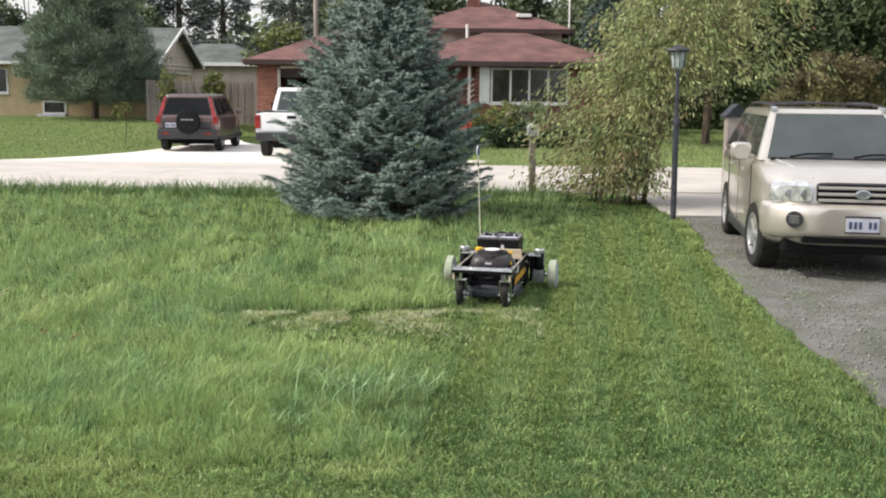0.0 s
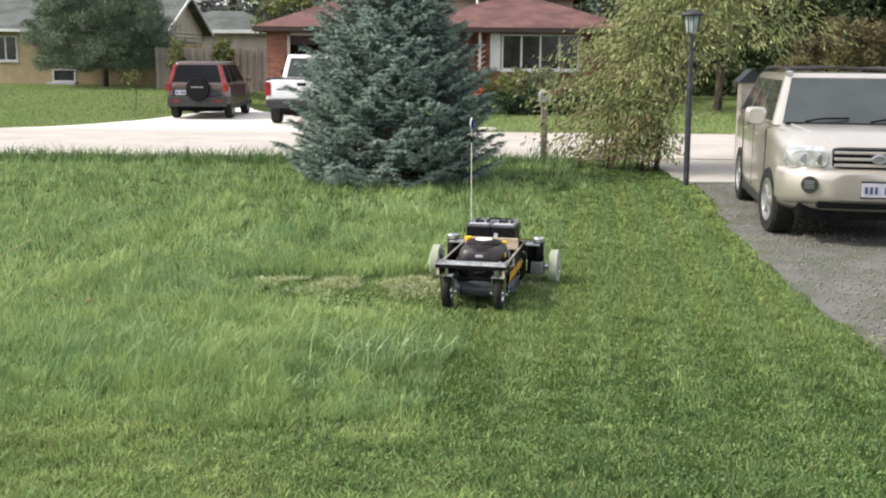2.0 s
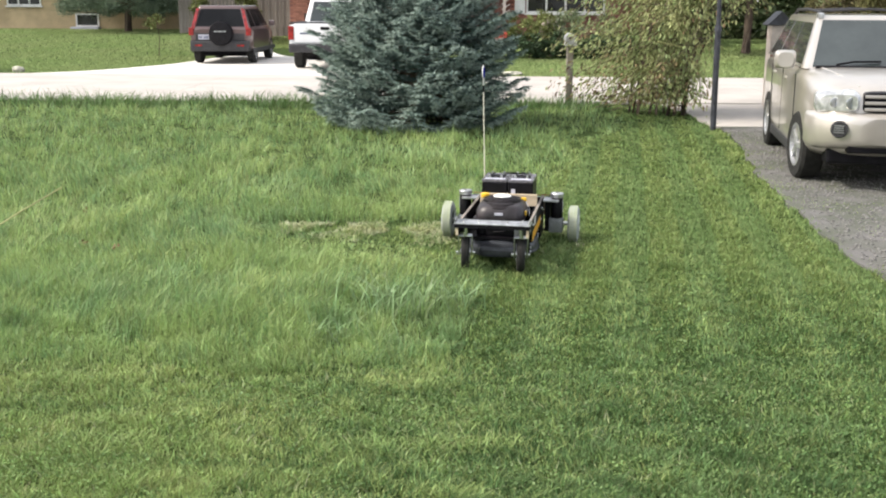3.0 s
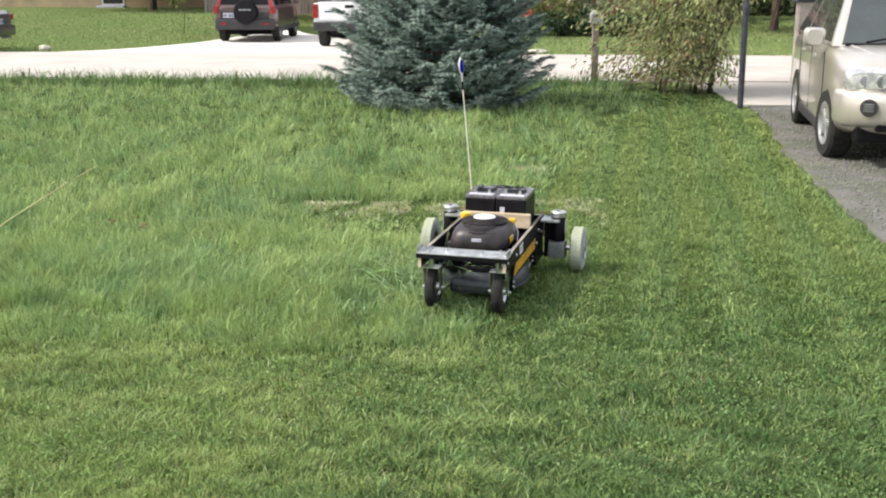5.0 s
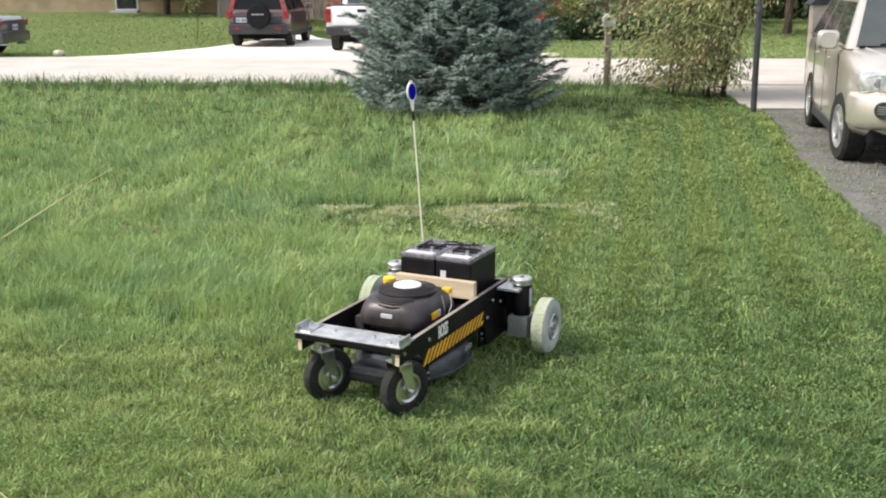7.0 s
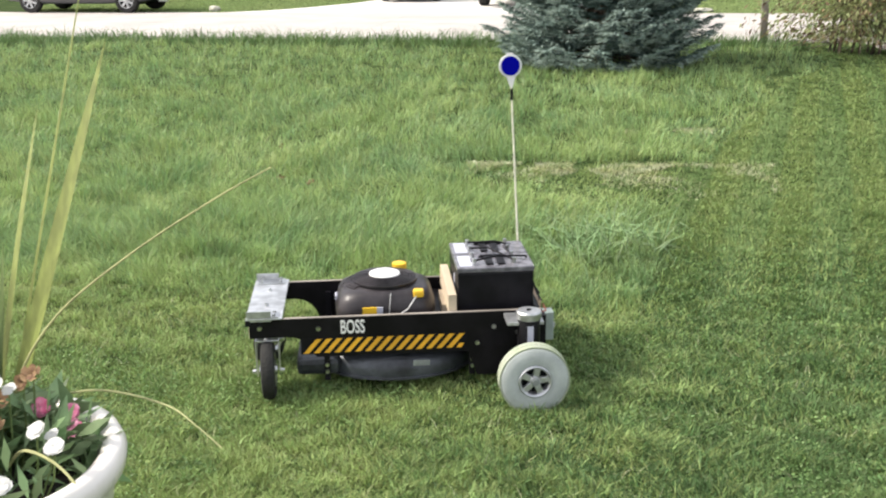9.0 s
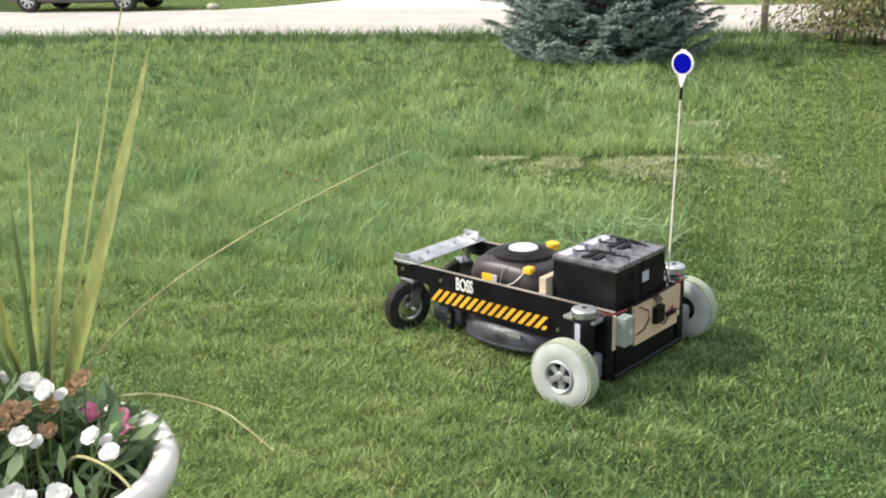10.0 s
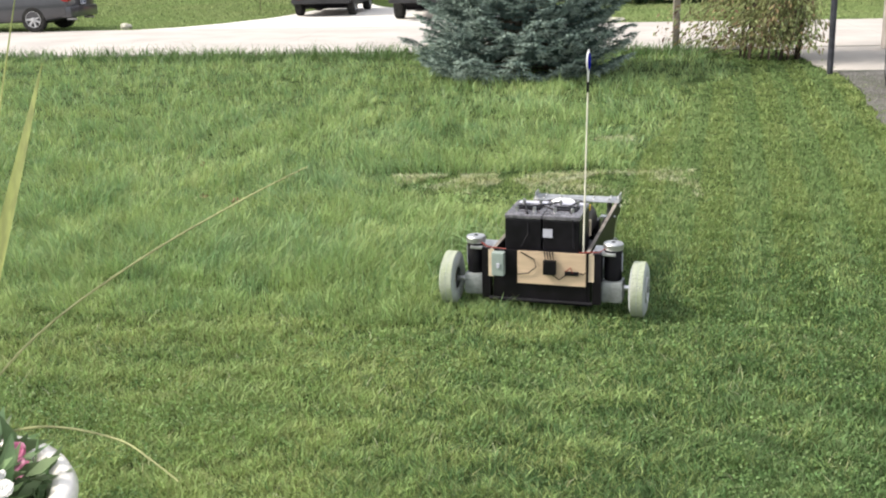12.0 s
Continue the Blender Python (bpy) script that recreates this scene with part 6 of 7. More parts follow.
def castor(s):
    """A swivelling fork with a black tyre; its wheel trails behind the pivot."""
    c = part("castor", box(box(B(-0.055, 0.012, -0.050, 0.050, 0.245, 0.255, 0.003), -0.055, 0.012, -0.05, -0.045, 0.225, 0.25), -0.055, 0.012, 0.045, 0.05, 0.225, 0.25), CHROME, mower, "bare steel swivel castor")
    for q in (-1, 1):
        y0, y1 = (0.044, 0.050) if q > 0 else (-0.050, -0.044)
        part("fork_arm", slab(bmesh.new(), [(0.012, 0.25), (-0.055, 0.25), (-0.070, 0.12), (-0.062, 0.100), (-0.042, 0.100), (-0.034, 0.12)], y0, y1), CHROME, c, "bent steel fork arm")
        part("axle_nut", R((-0.052, q * 0.048, 0.118), (-0.052, q * 0.066, 0.118), 0.012, 0.010, 6), CHROME, c)
    part("pivot", R((0, 0, 0.25), (0, 0, 0.345), 0.016), CHROME, c)
    c.matrix_basis = pose(1.075, s * 0.195, 0)
    w = part("castor_wheel", lathe(bmesh.new(), [(0.066, -0.024), (0.098, -0.029), (0.119, -0.023), (0.125, -0.008), (0.125, 0.008), (0.119, 0.023), (0.098, 0.029), (0.066, 0.024)], 32, Matrix.Rotation(math.pi / 2, 4, "X"), caps=False), RUBBER, c, "black castor tyre on a steel hub", smooth=True)
    hub = bmesh.new()
    for q in (-1, 1):
        lathe(hub, [(0.070, 0.012), (0.072, 0.028), (0.060, 0.030), (0.052, 0.020), (0.025, 0.022), (0.022, 0.036), (0.01, 0.038)], 24, Matrix.Rotation(-q * math.pi / 2, 4, "X"))
    hb = part("hub", hub, CHROME, None, "bright steel hub", smooth=True)
    # hub and tyre make one rolling piece
    w.data.materials.append(CHROME)
    bm = bmesh.new()
    bm.from_mesh(w.data)
    n = len(bm.faces)
    bm.from_mesh(hb.data)
    bm.faces.ensure_lookup_table()
    for f in bm.faces[n:]:
        f.material_index = 1
    bm.to_mesh(w.data)
    bm.free()
    bpy.data.objects.remove(hb)
    w.matrix_basis = pose(-0.052, 0, 0.125)
    return c, w


def deck():
    d = part("mower_deck", lathe(bmesh.new(), [(0.285, 0.062), (0.288, 0.10), (0.275, 0.135), (0.235, 0.160), (0.12, 0.172), (0.05, 0.175)], 40, Matrix.Translation((0.53, 0, 0)) @ Matrix.Diagonal((1.18, 0.93, 1, 1))), DECK, mower, "dark blue-black pressed steel deck", smooth=40)
    part("rim_lip", lathe(bmesh.new(), [(0.288, 0.060), (0.296, 0.062), (0.296, 0.070), (0.288, 0.072)], 40, Matrix.Translation((0.53, 0, 0)) @ Matrix.Diagonal((1.18, 0.93, 1, 1))), DECK, d)
    part("chute", B(0.78, 0.96, -0.12, 0.215, 0.075, 0.15, 0.025), DECK, d)
    part("deck_label", B(0.40, 0.47, 0.252, 0.258, 0.118, 0.142), GREY_METAL, d)
    for x in (0.83, 0.22):
        for s in (-1, 1):
            part("hanger", B(x - 0.012, x + 0.012, s * 0.225 - 0.008, s * 0.225 + 0.008, 0.06, 0.30), BLACK, mower, "black deck hanger")
            for z in (0.10, 0.13):
                part("bolt", R((x, s * 0.233, z), (x, s * 0.243, z), 0.009, 0.008, 8), CHROME, mower)


def engine():
    cx = 0.575
    e = part("engine", lathe(bmesh.new(), [(0.10, 0.17), (0.13, 0.20), (0.145, 0.24), (0.145, 0.30), (0.10, 0.31)], 24, Matrix.Translation((cx, 0, 0))), GREY_METAL, mower, "lawn mower engine under a dark shroud", smooth=True)

    def oval(z, rx, ry, k=0.55, n=32):
        out = []
        for i in range(n):
            a = math.tau * i / n
            c, s = math.cos(a), math.sin(a)
            out.append((cx + rx * math.copysign(abs(c) ** k, c), ry * math.copysign(abs(s) ** k, s), z))
        return out
    sh = part("shroud", loft(bmesh.new(), [oval(0.305, 0.190, 0.160, 0.42), oval(0.322, 0.196, 0.166, 0.42), oval(0.325, 0.214, 0.180, 0.42), oval(0.352, 0.216, 0.181, 0.42), oval(0.392, 0.203, 0.172, 0.44), oval(0.418, 0.190, 0.162, 0.48), oval(0.430, 0.172, 0.150, 0.60), oval(0.440, 0.146, 0.136, 0.9)]), ENGINE, e, "dark brown-black plastic engine shroud", smooth=40)
    for k in range(6):
        r = 0.139 - k * 0.0125
        part("screen_ring", lathe(bmesh.new(), [(r, 0.440 + k * 0.0030), (r, 0.4565 + k * 0.0030), (r - 0.005, 0.4565 + k * 0.0030), (r - 0.005, 0.440 + k * 0.0030)], 32, Matrix.Translation((cx, 0, 0))), ENGINE, sh)
    part("screen", lathe(bmesh.new(), [(0.140, 0.442), (0.139, 0.449), (0.05, 0.455)], 32, Matrix.Translation((cx, 0, 0))), BLACK, sh, "black cooling screen")
    part("starter_cap", lathe(bmesh.new(), [(0.068, 0.455), (0.066, 0.474), (0.052, 0.480), (0.01, 0.481)], 28, Matrix.Translation((cx, 0, 0))), WHITE, sh, "pale round starter cover", smooth=True)
    for k in range(5):
        # cooling slots moulded over the front of the cover
        r = 0.150 + 0.012 * k
        part("vent_rib", tube(bmesh.new(), [(cx + r * math.cos(a), 0.86 * r * math.sin(a), 0.444 - 0.0032 * k * k * 0.55) for a in (radians(q) for q in range(-42, 43, 12))], 0.0038, 5), ENGINE, sh)
    part("cheek", B(cx + 0.10, cx + 0.185, -0.19, -0.14, 0.255, 0.345, 0.014), ENGINE, sh, "dark cheek of the cover", smooth=40)
    part("badge", B(cx + 0.207, cx + 0.217, -0.030, 0.030, 0.365, 0.385, 0.003), PLATE, sh, "pale badge")
    part("warning_label", B(cx + 0.04, cx + 0.10, 0.170, 0.1845, 0.348, 0.378), YELLOW, sh, "yellow warning label")
    part("warning_print", B(cx + 0.015, cx + 0.04, 0.170, 0.1840, 0.348, 0.378), PLATE, sh)
    cap = part("fuel_cap", lathe(bmesh.new(), [(0.030, 0.445), (0.032, 0.450), (0.032, 0.474), (0.024, 0.478)], 18, Matrix.Translation((cx - 0.07, -0.135, 0))), YELLOW, e, "yellow fuel cap", smooth=True)
    part("oil_cap", B(cx - 0.160, cx - 0.115, 0.120, 0.165, 0.408, 0.440, 0.010), YELLOW, e, "yellow oil filler cap", smooth=True)
    part("pull_cord", tube(bmesh.new(), [(cx - 0.13, 0.16, 0.42), (cx - 0.09, 0.19, 0.37), (cx - 0.02, 0.20, 0.33)], 0.0022, 5), WHITE, e)
    part("lever_wire", tube(bmesh.new(), [(cx - 0.02, 0.17, 0.435), (cx - 0.015, 0.185, 0.39), (cx - 0.01, 0.195, 0.33)], 0.002, 5), GALV, e)
    part("crankcase_block", B(cx - 0.06, cx + 0.165, -0.10, 0.12, 0.20, 0.312, 0.015), BLACK, e)
    part("muffler", B(cx + 0.05, cx + 0.15, -0.17, -0.10, 0.20, 0.28, 0.02), BLACK, e)
    part("air_filter", B(cx + 0.02, cx + 0.17, 0.105, 0.185, 0.20, 0.29, 0.02), GREY_METAL, e)
    part("fuel_hose", tube(bmesh.new(), [(cx + 0.17, 0.07, 0.30), (cx + 0.20, 0.04, 0.25), (cx + 0.19, -0.04, 0.24)], 0.006, 6), BLACK, e)
    e.location.z -= 0.022
    part("engine_mount", B(0.36, 0.80, -0.232, 0.232, 0.172, 0.184), BLACK_PAINT, mower)


def batteries():
    for s in (-1, 1):
        y0, y1 = (0.003, 0.195) if s > 0 else (-0.195, -0.003)
        b = part("battery", B(-0.047, 0.274, y0, y1, 0.292, 0.497, 0.008), BLACK, mower, "large black battery")
        part("lid", B(-0.050, 0.277, y0 - 0.001, y1 + 0.001, 0.497, 0.520, 0.006), LID_SHEEN, b, "ribbed battery lid with the sky's sheen in its grey")
        part("handle", tube(bmesh.new(), [(0.05, (y0 + y1) / 2 - 0.05, 0.52), (0.06, (y0 + y1) / 2 - 0.05, 0.526), (0.16, (y0 + y1) / 2 - 0.05, 0.526), (0.17, (y0 + y1) / 2 - 0.05, 0.52)], 0.006, 6), BLACK, b)
        for x, ym in ((0.03, 0.045), (0.20, 0.045), (0.03, -0.045), (0.20, -0.045)):
            part("terminal", R((x, (y0 + y1) / 2 + ym, 0.52), (x, (y0 + y1) / 2 + ym, 0.545), 0.010, 0.008, 10), CHROME, b)
        part("top_sticker", B(0.21, 0.262, y0 + 0.02, y1 - 0.02, 0.5195, 0.5215), PLATE, b, "pale worn sticker")
        part("cell_caps", box(B(0.07, 0.10, y0 + 0.03, y1 - 0.03, 0.52, 0.527, 0.002), 0.12, 0.15, y0 + 0.03, y1 - 0.03, 0.52, 0.527, 0.002), BLACK, b)
        if s > 0:
            part("side_sticker", B(0.2735, 0.2765, 0.03, 0.06, 0.38, 0.45), PLATE, b)
    part("rear_sticker", B(-0.0495, -0.046, -0.055, -0.005, 0.405, 0.450), PLATE, mower, "white sticker on the battery's end")
    for pts in ([(0.03, 0.05, 0.545), (0.05, 0.0, 0.565), (0.03, -0.05, 0.545)], [(0.20, 0.14, 0.545), (0.10, 0.12, 0.57), (-0.03, 0.08, 0.54), (-0.06, 0.07, 0.42), (-0.08, 0.10, 0.36)],
                [(0.20, -0.14, 0.545), (0.08, -0.12, 0.56), (-0.05, -0.16, 0.50), (-0.08, -0.17, 0.36)], [(0.20, -0.05, 0.545), (0.12, -0.02, 0.562), (0.03, 0.14, 0.545)]):
        part("battery_cable", tube(bmesh.new(), [(x, y, z if z < 0.52 else 0.52 + (z - 0.52) * 0.55) for x, y, z in pts], 0.0045, 6), BLACK, mower)
    part("cross_board", B(0.283, 0.318, -0.20, 0.232, 0.330, 0.418, 0.003), PINE_WOOD, mower, "bare pine board between engine and batteries")
    part("cross_board_rear", B(0.30, 0.335, -0.10, 0.10, 0.292, 0.330), PINE_WOOD, mower)


def electrics():
    pl = part("panel_board", B(-0.093, -0.076, -0.235, 0.120, 0.165, 0.338, 0.002), PLY, mower, "bare plywood panel with wiring")
    part("controller", B(-0.118, -0.093, -0.085, -0.018, 0.225, 0.300, 0.004), BLACK, pl, "black motor controller")
    part("receiver", B(-0.108, -0.093, -0.20, -0.13, 0.225, 0.245, 0.003), BLACK, pl)
    for k in range(4):
        y = -0.03 - k * 0.014
        part("wire", tube(bmesh.new(), [(-0.105, y, 0.30), (-0.11, y + 0.003, 0.325), (-0.09, y + 0.01, 0.345)], 0.003, 5), BLACK, pl)
    for pts, m in (([(-0.10, 0.10, 0.335), (-0.102, 0.03, 0.30), (-0.102, 0.02, 0.26), (-0.102, 0.06, 0.225), (-0.10, 0.12, 0.215)], BLACK), ([(-0.10, -0.06, 0.225), (-0.105, -0.10, 0.20), (-0.105, -0.15, 0.235), (-0.105, -0.20, 0.23)], BLACK),
                   ([(-0.10, -0.13, 0.24), (-0.112, -0.16, 0.27), (-0.105, -0.17, 0.24)], RED_WIRE), ([(-0.10, -0.21, 0.24), (-0.115, -0.225, 0.235), (-0.105, -0.235, 0.245)], BLACK),
                   ([(-0.09, -0.20, 0.345), (-0.085, -0.30, 0.352), (-0.02, -0.335, 0.36)], RED_WIRE), ([(-0.09, 0.18, 0.345), (-0.085, 0.28, 0.350), (-0.02, 0.335, 0.36)], RED_WIRE),
                   ([(-0.085, 0.12, 0.342), (-0.095, 0.0, 0.348), (-0.085, -0.20, 0.345)], BLACK)):
        part("wire", tube(bmesh.new(), pts, 0.0030, 5), m, mower)
    bx = part("switch_box", B(-0.125, -0.078, 0.185, 0.250, 0.205, 0.330, 0.006), GREEN_BOX, mower, "grey-green metal switch box")
    part("switch", B(-0.133, -0.125, 0.205, 0.222, 0.25, 0.275, 0.002), PLATE, bx)
    # whip with its flag disc
    global WHIP
    wp = WHIP = part("whip", tube(bmesh.new(), [(0, 0, 0), (-0.005, -0.002, 0.45), (-0.010, -0.005, 0.915)], 0.0048, 8, 0.8), IVORY, mower, "pale flexible whip")
    wp.matrix_basis = pose(-0.05, -0.215, 0.30)
    part("clamp", R((-0.010, -0.0045, 0.85), (-0.011, -0.005, 0.90), 0.0065), BLACK, wp)
    dm = Matrix.Translation((-0.011, -0.005, 1.0)) @ Matrix.Rotation(math.pi / 2, 4, "X")
    dsc = part("flag_disc", lathe(bmesh.new(), [(0.049, -0.004), (0.051, -0.002), (0.051, 0.002), (0.049, 0.004)], 32, dm), WHITE, wp, "round white disc with a blue face")
    part("blue_face", lathe(bmesh.new(), [(0.042, -0.0055), (0.042, 0.0055)], 32, dm), BLUE, dsc, "blue round face")
    part("stem", slab(bmesh.new(), [(-0.015, 0.905), (-0.007, 0.905), (0.011, 0.96), (-0.033, 0.96)], -0.0085, -0.0015), WHITE, dsc)
    part("hanger_tab", B(-0.025, 0.003, -0.008, -0.002, 1.047, 1.057), WHITE, dsc)


frame_parts()
for sd in (-1, 1):
    drive_side(sd)
WHEEL_L, WHEEL_R = drive_wheel(1), drive_wheel(-1)
CASTOR_L, ROLL_L = castor(1)
CASTOR_R, ROLL_R = castor(-1)
deck()
engine()
batteries()
electrics()
def eased(pts, n=5):
    """A smooth curve through the points."""
    q = [np.array(a, float) for a in pts]
    q = [2 * q[0] - q[1]] + q + [2 * q[-1] - q[-2]]
    out = []
    for a, b, c, d in zip(q, q[1:], q[2:], q[3:]):
        for k in range(n):
            u = k / n
            out.append(tuple(0.5 * (2 * b + (c - a) * u + (2 * a - 5 * b + 4 * c - d) * u * u + (3 * b - a - 3 * c + d) * u ** 3)))
    return out + [tuple(q[-2])]




# ---- flower pot beside the camera ----
def pot():
    tagged(part("plinth", lathe(bmesh.new(), [(0.16, -0.02), (0.16, 0.05), (0.12, 0.08), (0.12, 0.747), (0.15, 0.777)], 24, Matrix.Translation((-0.977, 1.19, 0))), CONCRETE, None), "plain concrete plinth under the flower pot", "plinth")
    t = thing("flower_pot", "white glazed flower pot planted with spikes and white flowers", "flower pot", pose(-0.977, 1.19, 0.777))
    body = part("pot", lathe(bmesh.new(), [(0.135, 0), (0.15, 0.01), (0.178, 0.16), (0.196, 0.27), (0.208, 0.335), (0.222, 0.345), (0.226, 0.365), (0.220, 0.380), (0.205, 0.384), (0.192, 0.375), (0.186, 0.355), (0.182, 0.31)], 48), CERAMIC, t, "white glazed pot with a rolled rim", smooth=60)
    bm = bmesh.new()
    bmesh.ops.create_circle(bm, cap_ends=True, radius=0.186, segments=32, matrix=Matrix.Translation((0, 0, 0.325)))
    bmesh.ops.subdivide_edges(bm, edges=bm.edges, cuts=3, use_grid_fill=True)
    part("soil", bm, SOIL, t, "dark potting soil")
    rng = np.random.default_rng(91)
    base = np.array((-0.01, 0.09, 0.33))
    o = np.array((-0.972, 1.19, 0.785))
    tips = [((-0.829, 1.451, 1.715), 0.030, SPIKE, 0.0), ((-0.984, 1.502, 1.604), 0.014, SPIKE, 0.02), ((-1.076, 1.493, 1.541), 0.013, SPIKE, 0.0), ((-1.115, 1.354, 1.597), 0.016, SPIKE, 0.05), ((-0.873, 1.513, 1.86), 0.005, SPIKE, 0.0),
            ((-1.17, 1.25, 1.49), 0.016, SPIKE_DARK, 0.08), ((-1.20, 1.40, 1.62), 0.014, SPIKE_DARK, 0.03), ((-1.03, 1.36, 1.50), 0.018, SPIKE_DARK, 0.0), ((-1.25, 1.30, 1.40), 0.016, SPIKE_DARK, 0.10), ((-0.99, 1.38, 1.42), 0.016, SPIKE_DARK, 0.0), ((-1.09, 1.20, 1.44), 0.014, SPIKE_DARK, 0.05)]
    for tip, w, m, bend in tips:
        b = base + rng.normal(0, 0.016, 3) * (1, 1, 0)
        tp = np.array(tip) - o
        d = tp - b
        side = np.cross(d, (0.35, 1, 0.1))
        side /= np.linalg.norm(side)
        out = np.cross(side, d)
        out /= np.linalg.norm(out)
        bm = bmesh.new()
        rows = []
        for i in range(13):
            u = i / 12
            p = b + d * u + np.array((0, 0, 1)) * bend * math.sin(math.pi * u)
            ww = w * (0.62 + 0.38 * min(1, u * 3)) * (1 - u ** 3.2) * 0.5 + 0.0006
            rows.append([bm.verts.new(p - side * ww), bm.verts.new(p + out * ww * 0.35), bm.verts.new(p + side * ww), bm.verts.new(p - out * 0.0012 + out * ww * 0.25)])
        for q, r in zip(rows, rows[1:]):
            for k in range(4):
                bm.faces.new((q[k], q[(k + 1) % 4], r[(k + 1) % 4], r[k]))
        part("spike_leaf", bm, m, t, "long stiff yellow-green spike leaf", smooth=True)
    # bushy leaves
    n = 1900
    a, q = rng.uniform(0, math.tau, n), np.sqrt(rng.uniform(0, 1, n)) * 0.20
    pos = np.stack([np.cos(a) * q - 0.03, np.sin(a) * q + 0.01, 0.33 + rng.uniform(0.0, 0.115, n) * (1.3 - q / 0.22)], 1)
    open_soil = (pos[:, 0] > 0.04) & (pos[:, 1] < 0.06) & (rng.uniform(0, 1, n) < 0.8)
    v, f = leaf_cloud(pos[~open_soil], rng.uniform(0.03, 0.085, (~open_soil).sum()), rng, 0.26, -0.3)
    raw("bushy_leaves", v, f, FLEAF, t, "narrow grey-green leaves")
    WHITE_AT = [(-1.018, 1.185, 1.260), (-0.965, 1.250, 1.262), (-0.926, 1.225, 1.262), (-1.055, 1.287, 1.252), (-0.839, 1.182, 1.220), (-0.806, 1.168, 1.205), (-0.861, 1.032, 1.216), (-0.821, 1.065, 1.202), (-0.915, 1.140, 1.234), (-1.040, 1.173, 1.270)]
    PINK_AT = [(-0.915, 1.309, 1.192), (-0.866, 1.308, 1.188), (-0.845, 1.280, 1.176)]
    DEAD_AT = [(-0.959, 1.193, 1.244), (-0.929, 1.236, 1.235), (-1.005, 1.139, 1.257), (-0.950, 1.158, 1.240), (-0.894, 1.271, 1.262)]

    def bloom(p, r, m, k, nm, lab, cup=0.3):
        c = np.array(p) - o
        stem = part("flower_stem", tube(bmesh.new(), [(c[0] * 0.8, c[1] * 0.8, 0.325), (c[0] * 0.95, c[1] * 0.95, (0.325 + c[2]) / 2), tuple(c)], 0.0014, 5), SPIKE_DARK, t)
        bm = bmesh.new()
        tilt = Matrix.Translation(c) @ (Matrix.Rotation(rng.uniform(0.45, 1.05), 3, "X") @ Matrix.Rotation(rng.uniform(-0.3, 0.4), 3, "Y") @ Matrix.Rotation(rng.uniform(0, 6), 3, "Z")).to_4x4()
        for layer in range(3):
            for i in range(k):
                an = math.tau * (i + 0.5 * layer) / k + rng.uniform(-0.15, 0.15)
                rr = r * (1 - 0.24 * layer) * rng.uniform(0.85, 1.1)
                pts = []
                for ra, da, z in ((0.05, 0, 0), (0.6, -0.55, cup * 0.3), (0.95, -0.50, cup * 0.45), (1.0, 0, cup * 0.5 + rng.uniform(-0.1, 0.1)), (0.95, 0.50, cup * 0.4), (0.6, 0.55, cup * 0.3)):
                    pts.append(bm.verts.new(tilt @ Vector((rr * ra * math.cos(an + da), rr * ra * math.sin(an + da), rr * (z + 0.22 * layer)))))
                bm.faces.new(pts)
        part(nm, bm, m, stem, lab)
    for p in WHITE_AT:
        bloom(p, 0.0155, PETAL, 7, "white_bloom", "white frilled flower", 0.6)
        if p[2] > 1.21:
            bloom((p[0] + 0.016, p[1] + 0.008, p[2] - 0.008), 0.011, PETAL, 6, "white_bloom", "white frilled flower")
    for p in PINK_AT:
        bloom(p, 0.016, PINK, 6, "pink_bloom", "crimson and pink flower")
    DEAD_AT += [(-1.03 + 0.022 * k + rng.uniform(-0.01, 0.01), 1.16 + rng.uniform(-0.03, 0.06), 1.225 + rng.uniform(-0.02, 0.025)) for k in range(6)]
    for p in DEAD_AT:
        bloom(p, 0.015, WITHER, 5, "withered_bloom", "brown withered flower", 1.4)
        bloom((p[0] - 0.014, p[1] - 0.005, p[2] - 0.012), 0.013, WITHER, 5, "withered_bloom", "brown withered flower", 1.6)
    part("arching_stem", tube(bmesh.new(), eased([np.array(q) - o for q in ((-1.0, 1.33, 1.10), (-0.969, 1.372, 1.162), (-0.90, 1.388, 1.183), (-0.833, 1.391, 1.186), (-0.741, 1.372, 1.178), (-0.69, 1.352, 1.160), (-0.643, 1.334, 1.136))]), 0.0022, 6, 0.5), DRY_STEM, t, "dry arching grass stem", smooth=True)
    part("hanging_stem", tube(bmesh.new(), eased([(0.06, 0.02, 0.36), (0.11, -0.01, 0.405), (0.17, -0.03, 0.40), (0.215, -0.05, 0.37), (0.232, -0.06, 0.32), (0.235, -0.06, 0.24)]), 0.0025, 6, 0.6), DRY_STEM, t, "dry stem hanging over the rim", smooth=True)


pot()
SWAY_BASE = (-0.985, 1.325, 1.10)
sway = thing("long_grass_stem", "long dry grass stem swaying above the flower pot", "plant", pose(*SWAY_BASE))
part("stem", tube(bmesh.new(), eased([(0, 0, 0), (0.03, 0.004, 0.12), (0.12, 0.02, 0.235), (0.26, 0.045, 0.34), (0.41, 0.06, 0.43), (0.505, 0.067, 0.48)]), 0.0024, 6, 0.35), DRY_STEM, sway, smooth=True)


